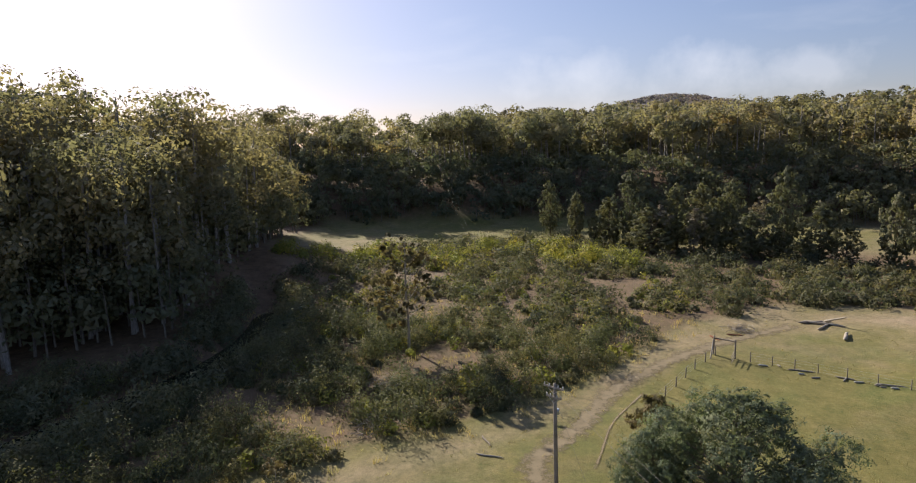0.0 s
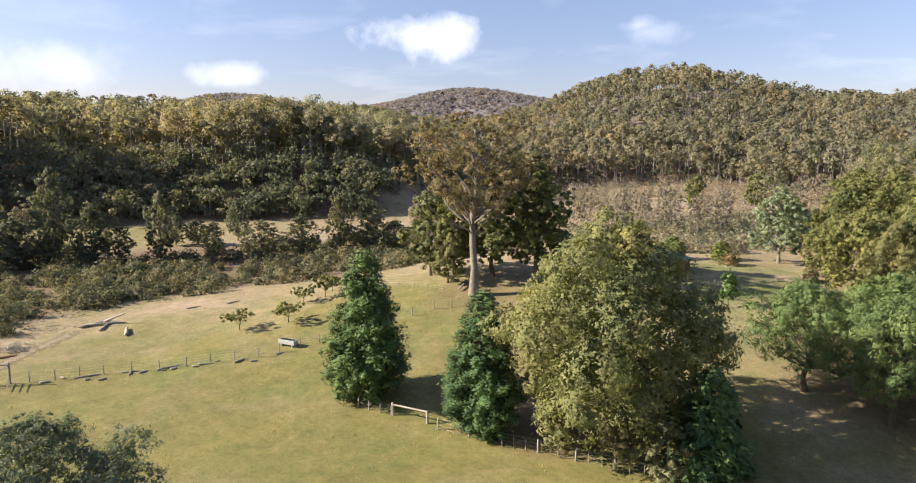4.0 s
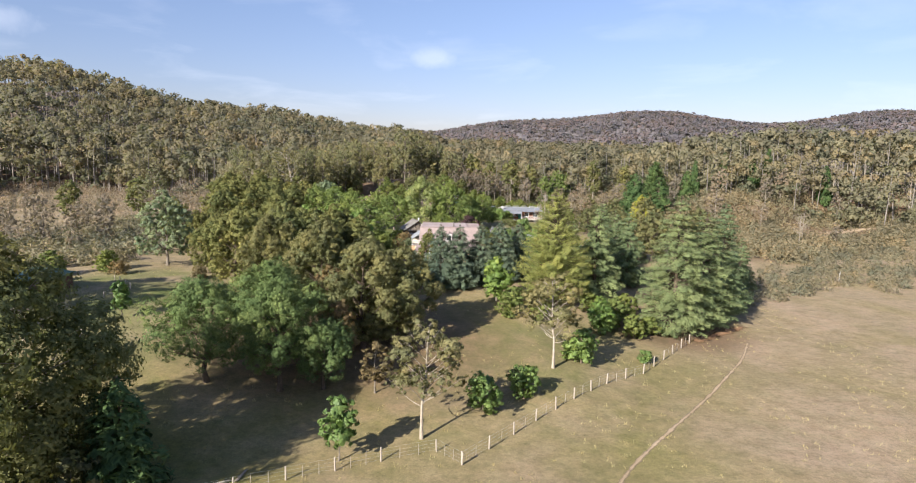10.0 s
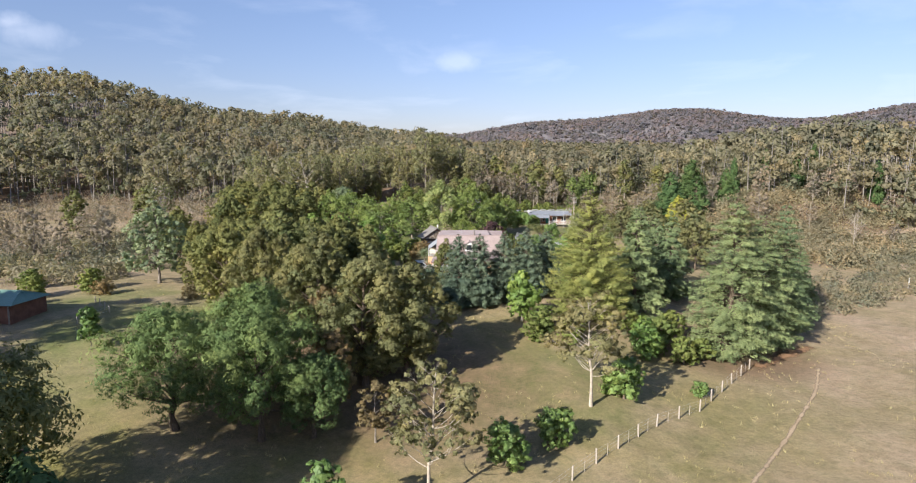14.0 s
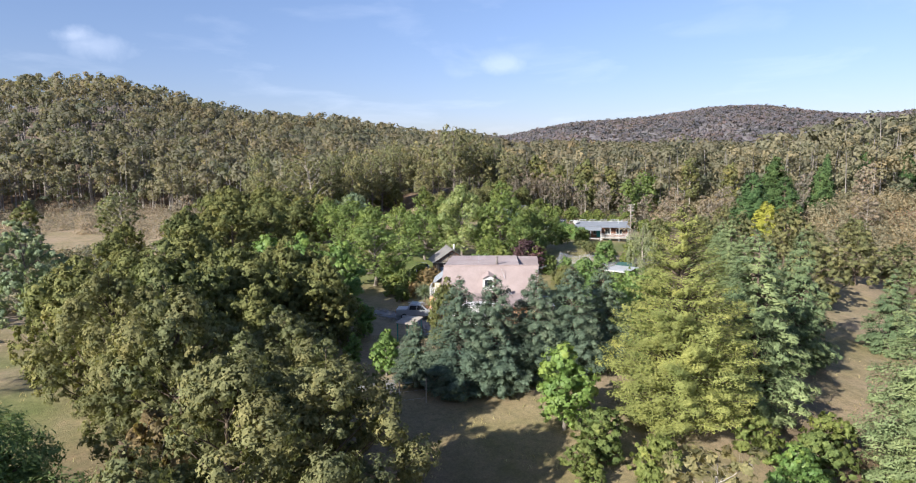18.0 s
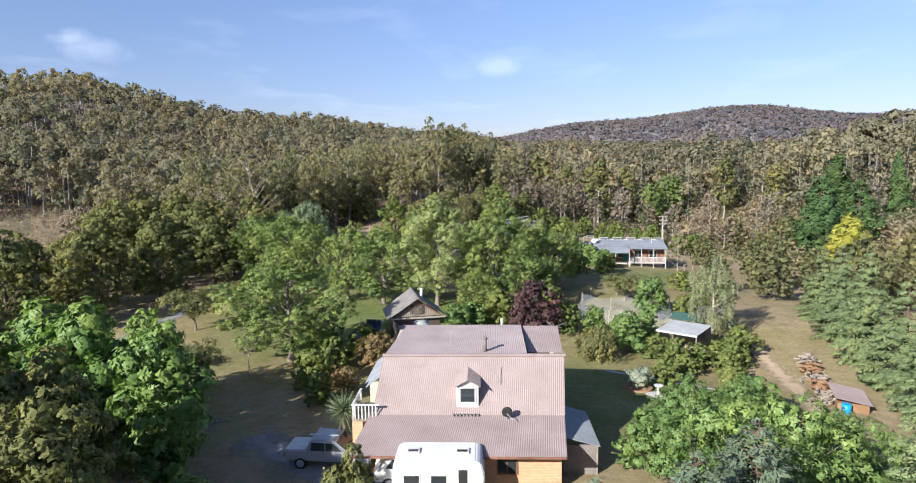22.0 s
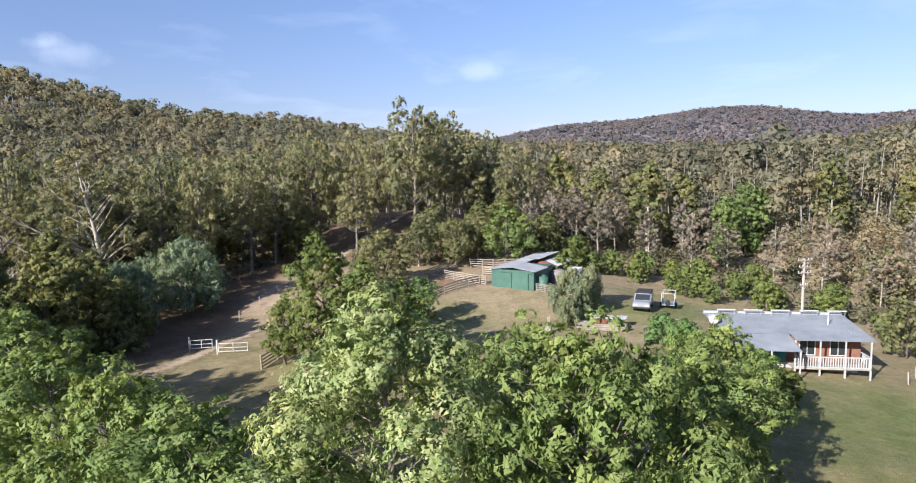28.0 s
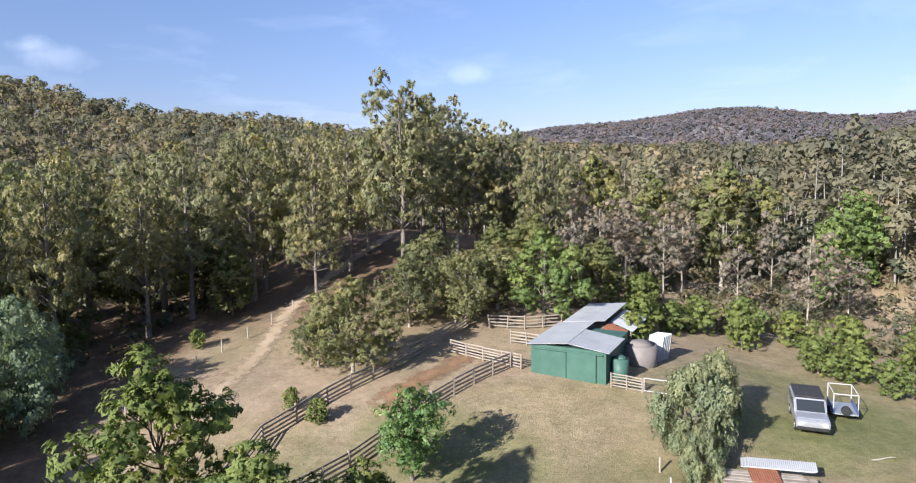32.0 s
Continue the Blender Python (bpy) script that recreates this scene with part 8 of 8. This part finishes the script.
trailer = thing("box_trailer", "grey box trailer with white steel cage", "trailer", at=(28.6, 205.4, float(ground_z(28.6, 205.4))), turn=-112)
box("tray", trailer, "steel", (-1.2, -0.75, 0.5), (1.2, 0.75, 0.58), 0.01)
for s in (-0.75, 0.71):
    box("side_board", trailer, "blue", (-1.2, s, 0.58), (1.2, s + 0.04, 0.95), 0.005)
for x, y in ((-1.15, -0.72), (1.15, -0.72), (-1.15, 0.72), (1.15, 0.72)):
    tube("cage_post", trailer, "white", [(x, y, 0.9), (x, y, 1.9)], 0.03)
for y in (-0.72, 0.72):
    tube("cage_rail", trailer, "white", [(-1.15, y, 1.9), (1.15, y, 1.9)], 0.03)
for x in (-1.15, 1.15):
    tube("cage_rail", trailer, "white", [(x, -0.72, 1.9), (x, 0.72, 1.9)], 0.03)
wheel(trailer, 0, -0.85, 0.32, 0.32); wheel(trailer, 0, 0.85, 0.32, 0.32)
cyl("spare_wheel", trailer, "black", (1.3, 0, 0.85), 0.3, 0.18, "x", 18)


def hull(name, parent, mat, length, beam, depth, flip=False, label=""):
    """An open boat hull with pointed bow, outside and inside skins."""
    u = np.linspace(0, 1, 13); w = np.linspace(-1, 1, 9)
    rows = []
    for skin, k in ((1.0, 1.0), (0.9, 0.93)):
        for a in u:
            half = beam / 2 * (1 - max(0.0, (a - 0.45) / 0.55) ** 2.2) * k
            keel = depth * (0.75 * max(0.0, (a - 0.6) / 0.4) ** 2)
            for b in w:
                z = keel + (depth - keel) * abs(b) ** 2.4 + (0 if skin == 1.0 else 0.05) * (1 - abs(b))
                rows.append(((a - 0.5) * length, half * b, (depth - z) if flip else z))
    n9 = len(w); lay = len(u) * n9
    q = []
    for s in (0, lay):
        q += [(s + i * n9 + j, s + (i + 1) * n9 + j, s + (i + 1) * n9 + j + 1, s + i * n9 + j + 1) for i in range(12) for j in range(8)]
    q += [(i * n9, (i + 1) * n9, lay + (i + 1) * n9, lay + i * n9) for i in range(12)] + [(i * n9 + 8, lay + i * n9 + 8, lay + (i + 1) * n9 + 8, (i + 1) * n9 + 8) for i in range(12)]
    q += [(j, j + 1, lay + j + 1, lay + j) for j in range(8)]
    return part_np(name, parent, mesh_np(name, rows, q, mats=[MAT[mat]], smooth=True), label)


boat = thing("runabout_boat", "blue and white runabout boat on a trailer by the cottage", "boat", at=(-3.6, 138.2, float(ground_z(-3.6, 138.2)) + 0.45), turn=80)
hull("hull", boat, "blue", 4.8, 1.9, 0.95, label="blue boat hull")
box("foredeck", boat, "caravan", (0.7, -0.6, 0.9), (1.9, 0.6, 1.0), 0.08)
solid("windscreen", boat, "glass", [(0.5, 0.95), (0.8, 0.95), (0.55, 1.4), (0.5, 1.4)], "y", -0.7, 0.7)
box("seat", boat, "caravan", (-1.6, -0.7, 0.4), (-1.1, 0.7, 0.75), 0.04)
box("outboard_motor", boat, "black", (-2.65, -0.2, 0.5), (-2.3, 0.2, 1.4), 0.08)
tube("canopy_frame", boat, "steel", [(-0.8, -0.85, 0.95), (-0.6, -0.8, 1.8), (-0.6, 0.8, 1.8), (-0.8, 0.85, 0.95)], 0.025)
box("trailer_frame", boat, "steel", (-2.2, -0.5, -0.2), (2.6, 0.5, -0.08), 0.02)
wheel(boat, -0.5, -0.85, -0.15, 0.28); wheel(boat, -0.5, 0.85, -0.15, 0.28)
tin = thing("roofing_sheet", "bent sheet of pale roofing iron on a timber stack", "roofing sheet", at=(19.3, 196.1, float(ground_z(18.6, 195.4)) + 0.98), turn=-16)
for k in range(3):
    sheeting("iron_sheet", tin, "roof_pale", (-1.8 + 0.15 * k, -0.45, 0.03 * k), (1.7 + 0.1 * k, -0.5, 0.03 * k + 0.05), (1.8 + 0.1 * k, 0.4, 0.03 * k + 0.16), (-1.7 + 0.15 * k, 0.45, 0.03 * k + 0.1), 0.1)
stack = thing("timber_stack", "stack of weathered planks and rusty roofing iron", "timber stack", at=(18.6, 195.4, float(ground_z(18.6, 195.4))), turn=-14)
rng = np.random.default_rng(9)
for k in range(22):
    y, z = -1.0 + 0.34 * (k % 6), 0.06 + 0.17 * (k // 6)
    box("plank", stack, "timber_pale" if k % 2 else "timber", (-2.2 + rng.uniform(-0.3, 0.3), y, z), (2.2 + rng.uniform(-0.4, 0.4), y + 0.3, z + 0.14), 0.01)
sheeting("roof_iron", stack, "rust", (-1.0, -0.9, 0.85), (0.5, -0.9, 0.8), (0.5, 0.9, 0.95), (-1.0, 0.9, 0.98), 0.12)

# ---- loose things ----
stump = thing("beehive_stump", "cut stump with a short white post on top", "stump", at=(12.8, 193.6, float(ground_z(12.8, 193.6))))
cyl("stump", stump, "timber_pale", (0, 0, 0.3), 0.42, 0.7, seg=12, r2=0.36)
tube("stake", stump, "white", [(0.05, 0, 0.6), (0.0, 0.05, 1.6)], 0.04)
marker = thing("marker_post", "short pale marker post in the grass", "post", at=(13.5, 197.4, float(ground_z(13.5, 197.4))))
tube("post", marker, "timber_pale", [(0, 0, -0.2), (0, 0, 0.9)], 0.06)
sign = thing("paddock_post", "white marker post at the end of the paddock", "post", at=(88.3, 124.2, float(ground_z(88.3, 124.2))))
tube("post", sign, "white", [(0, 0, -0.2), (0.1, 0, 1.9)], 0.08)
trough = thing("water_trough", "pale concrete water trough on short legs", "trough", at=(-64.5, 32.6, float(ground_z(-64.5, 32.6))), turn=25)
box("basin", trough, "concrete", (-1.1, -0.4, 0.25), (1.1, 0.4, 0.75), 0.04)
box("water", trough, "glass", (-1.0, -0.3, 0.74), (1.0, 0.3, 0.755), 0)
for s in (-0.8, 0.7):
    box("leg", trough, "concrete", (s, -0.35, -0.1), (s + 0.12, 0.35, 0.25), 0)
rng = np.random.default_rng(31)


def log_thing(x, y, length, r, turn, mat="timber_pale", pitch=0.0):
    z = float(ground_z(x, y))
    o = thing("fallen_log", "bleached fallen log lying in the paddock", "log", "fallen logs", at=(x, y, z + r * 0.8), turn=turn)
    t = np.linspace(-0.5, 0.5, 7)
    pts = np.stack([t * length, 0.05 * length * np.sin(t * 5), t * length * math.tan(radians(pitch)) + abs(length / 2 * math.tan(radians(pitch)))], 1)
    v, q = tubes([(pts, r * (1 - 0.35 * (t + 0.5)) * np.array([0.05, 1, 0.95, 1.05, 0.95, 1, 0.05]))], 8)
    part_np("trunk", o, mesh_np("trunk", v, q, mats=[MAT[mat]], smooth=True))


for a in ((-91, 20, 5.2, 0.22, 60, "timber_pale", 0), (-92, 19, 4.5, 0.2, 100, "timber", 0), (-90.5, 21, 3.8, 0.16, 30, "timber_pale", 22), (-89.5, 19.5, 3.5, 0.18, 140, "timber_pale", 0), (-85, 21, 3.6, 0.26, 155, "timber_pale", 0),
          (-71.8, 14, 2.4, 0.1, 70, "timber_pale", 0), (-70.2, 17.5, 2.0, 0.1, 60, "timber_pale", 0), (-68.5, 21, 2.6, 0.1, 75, "timber_pale", 0), (-66.5, 24, 1.8, 0.1, 50, "timber_pale", 0), (-82, 6, 2.6, 0.12, 20, "rust", 0), (-84, 8.5, 2.0, 0.12, 80, "rust", 0),
          (-90, 31, 2.2, 0.1, 80, "timber", 0), (-88, 36, 2.4, 0.1, 95, "timber", 0), (-75, 52, 3.0, 0.12, 30, "timber_pale", 0), (-62, 57, 2.4, 0.14, 110, "timber_pale", 12), (-57, 55, 2.0, 0.12, 40, "timber_pale", 15),
          (-14, 44.5, 2.6, 0.1, 20, "timber_pale", 0), (-12.5, 45.6, 2.0, 0.12, 70, "timber", 0), (-19, 40.4, 2.2, 0.08, 10, "timber_pale", 0), (-48, -14, 2.2, 0.1, 30, "timber", 0), (-45.5, -13, 2.5, 0.08, 80, "timber_pale", 0), (26.8, 198.6, 1.8, 0.06, 5, "timber_pale", 0)):
    log_thing(*a)


def brush_pile(x, y, label, mat, wide=1.0, leafy=500):
    """A tangle of cut branches, with dead leaves where it has them."""
    brush = thing("brush_pile", label, "brush pile", at=(x, y, float(ground_z(x, y))))
    tw = []
    for k in range(90):
        a, l_ = rng.uniform(0, 6.28), rng.uniform(0.6, 1.8)
        p = np.array([rng.normal() * 0.7 * wide, rng.normal() * 0.6 * wide, abs(rng.normal()) * 0.35 + 0.05])
        d = np.array([math.cos(a), math.sin(a), rng.uniform(-0.1, 0.35)]) * l_
        tw.append((np.array([p - d / 2, p, p + d / 2]), np.array([0.03, 0.024, 0.01])))
    v, q = tubes(tw, 4)
    part_np("tangle", brush, mesh_np("tangle", v, q, mats=[MAT[mat]]))["kind"] = "stuff"
    if leafy:
        hp = np.stack([rng.normal(size=leafy) * 0.75, rng.normal(size=leafy) * 0.65, np.abs(rng.normal(size=leafy)) * 0.35 + 0.1], 1)
        v, q = cards(rng, hp, unit(rng.normal(size=(leafy, 3)) + [0, 0, 0.6]), 0.2)
        part_np("dead_foliage", brush, mesh_np("dead_foliage", v, q, mats=[LEAF["rust"]]))["kind"] = "stuff"


brush_pile(9.9, 181.6, "heap of dry cut branches on the lawn", "timber")
for x, y, w_ in ((-48.5, -24.5, 1.3), (-58.0, -27.0, 1.6), (-37.8, -10.6, 1.2), (-86.5, 9.5, 1.4)):
    brush_pile(x, y, "bleached heap of dead branches in the scrub", "timber_pale", w_, 0)
for k in range(16):
    u = k / 15
    x, y = -73.0 + 9.5 * u + rng.normal() * 0.3, 10.5 + 19.5 * u + rng.normal() * 0.5
    log_thing(x, y, rng.uniform(0.5, 1.5), rng.uniform(0.07, 0.14), 64 + rng.normal() * 25, "timber_pale" if k % 3 else "concrete")
for k in range(5):
    x, y = 32.3 + 0.75 * k, 125.4 + 2.3 * k
    w = thing("firewood_heap", "long low heap of split firewood under the hedge", "firewood", "firewood heaps", at=(x + 1.0, y, float(ground_z(x + 1.0, y))), turn=72)
    vs, qs, kk = [], [], 0
    for j in range(70):
        a = rng.uniform(0, 6.28)
        p = np.array([rng.uniform(-1.1, 1.1), rng.normal() * 0.4, rng.uniform(0.05, 0.7)])
        d = np.array([math.cos(a), math.sin(a), rng.normal() * 0.2]) * 0.22
        vv, qq = tubes([(np.array([p - d, p + d]), np.array([0.09, 0.09]))], 5)
        vs.append(vv); qs.append(qq + kk); kk += len(vv)
    part_np("billet_heap", w, mesh_np("billet_heap", np.concatenate(vs), np.concatenate(qs), mats=[MAT["litter" if k % 2 else "timber"]]))["kind"] = "stuff"
cover_ = thing("tarpaulin", "faded pink sheet over the firewood heap", "tarpaulin", at=(34.4, 124.6, float(ground_z(34.4, 124.6))), turn=70)
sheeting("sheet", cover_, "roof_pink", (-1.9, -1.2, 0.75), (1.9, -1.2, 0.7), (1.9, 1.2, 1.05), (-1.9, 1.2, 1.1), 0.16)
box("crate", cover_, "litter", (-1.7, -1.0, -0.2), (1.7, 1.0, 0.68), 0.02)
drum = thing("blue_drum", "bright blue plastic drum beside the hedge", "drum", at=(33.2, 122.8, float(ground_z(33.2, 122.8))))
cyl("drum", drum, plain("bright_blue_plastic", (0.02, 0.25, 0.55), (0.04, 0.33, 0.66), 1.0, 0.4), (0, 0, 0.35), 0.32, 0.7, seg=16, bevel=0.03)
line = thing("clothes_line", "rotary clothes line of thin steel arms", "clothes line", at=(14.0, 138.0, float(ground_z(14.0, 138.0))))
tube("mast", line, "steel", [(0, 0, 0), (0, 0, 2.0)], 0.035)
for k in range(4):
    a = k * math.pi / 2 + 0.4
    tube("arm", line, "steel", [(0, 0, 1.7), (math.cos(a) * 1.5, math.sin(a) * 1.5, 2.0)], 0.02)
bed = thing("flower_bed", "oval garden bed with a pale flowering bush", "garden bed", at=(19.4, 127.0, float(ground_z(19.4, 127.0))))
cyl("edging", bed, "litter", (0, 0, 0.05), 1.15, 0.2, seg=24)
rng2 = np.random.default_rng(77)
v, q = clump_leaves(rng2, [[0, 0, 0.8], [0.4, 0.2, 0.9], [-0.4, 0.1, 0.75], [0, -0.3, 0.7]], [[0.75, 0.75, 0.8]] * 4, 2600, 0.14)
part_np("flowering_bush", bed, mesh_np("flowering_bush", v, q, mats=[LEAF["blue"]]), "pale silvery flowering bush")
birdbath = thing("bird_bath", "white bird bath on a paved patch", "bird bath", at=(20.6, 125.4, float(ground_z(20.6, 125.4))))
cyl("pedestal", birdbath, "concrete", (0, 0, 0.35), 0.16, 0.7, seg=12, r2=0.1)
cyl("bowl", birdbath, "white", (0, 0, 0.76), 0.2, 0.14, seg=16, r2=0.36)
box("paving_slab", birdbath, "concrete", (-0.9, -0.8, -0.06), (0.7, 0.8, 0.04), 0.01)
arch = thing("garden_arch", "teal painted timber frame at the gravel run", "arch", at=(-2.6, 103.0, float(ground_z(-2.6, 103.0))), turn=-20)
for x in (0, 1.6):
    for y in (0, 2.0):
        tube("post", arch, "teal", [(x, y, -0.2), (x, y, 1.9)], 0.06)
box("top_rail", arch, "teal", (-0.1, -0.06, 1.88), (1.7, 0.06, 1.98), 0.01)
sheeting("roof", arch, "timber_pale", (-0.15, -0.2, 1.98), (1.75, -0.2, 1.98), (1.75, 2.2, 2.2), (-0.15, 2.2, 2.2), 0.2)
cord = thing("cordyline", "spiky cabbage palm beside the balcony", "palm", at=(-1.0, 113.6, G0))
tube("trunk", cord, BARK["grey"], [(0, 0, -0.2), (0.1, 0, 1.5), (0.05, 0.05, 2.9)], 0.1)
d = unit(rng.normal(size=(420, 3)) * [1, 1, 0.7] + [0, 0, 0.25])
v, q = cards(rng, np.array([0.05, 0.05, 3.0]) + d * 0.5, unit(np.cross(d, rng.normal(size=(420, 3)))), 0.95, 0.06, d * 6)
part_np("leaves", cord, mesh_np("leaves", v, q, mats=[LEAF["greengrey"]]))
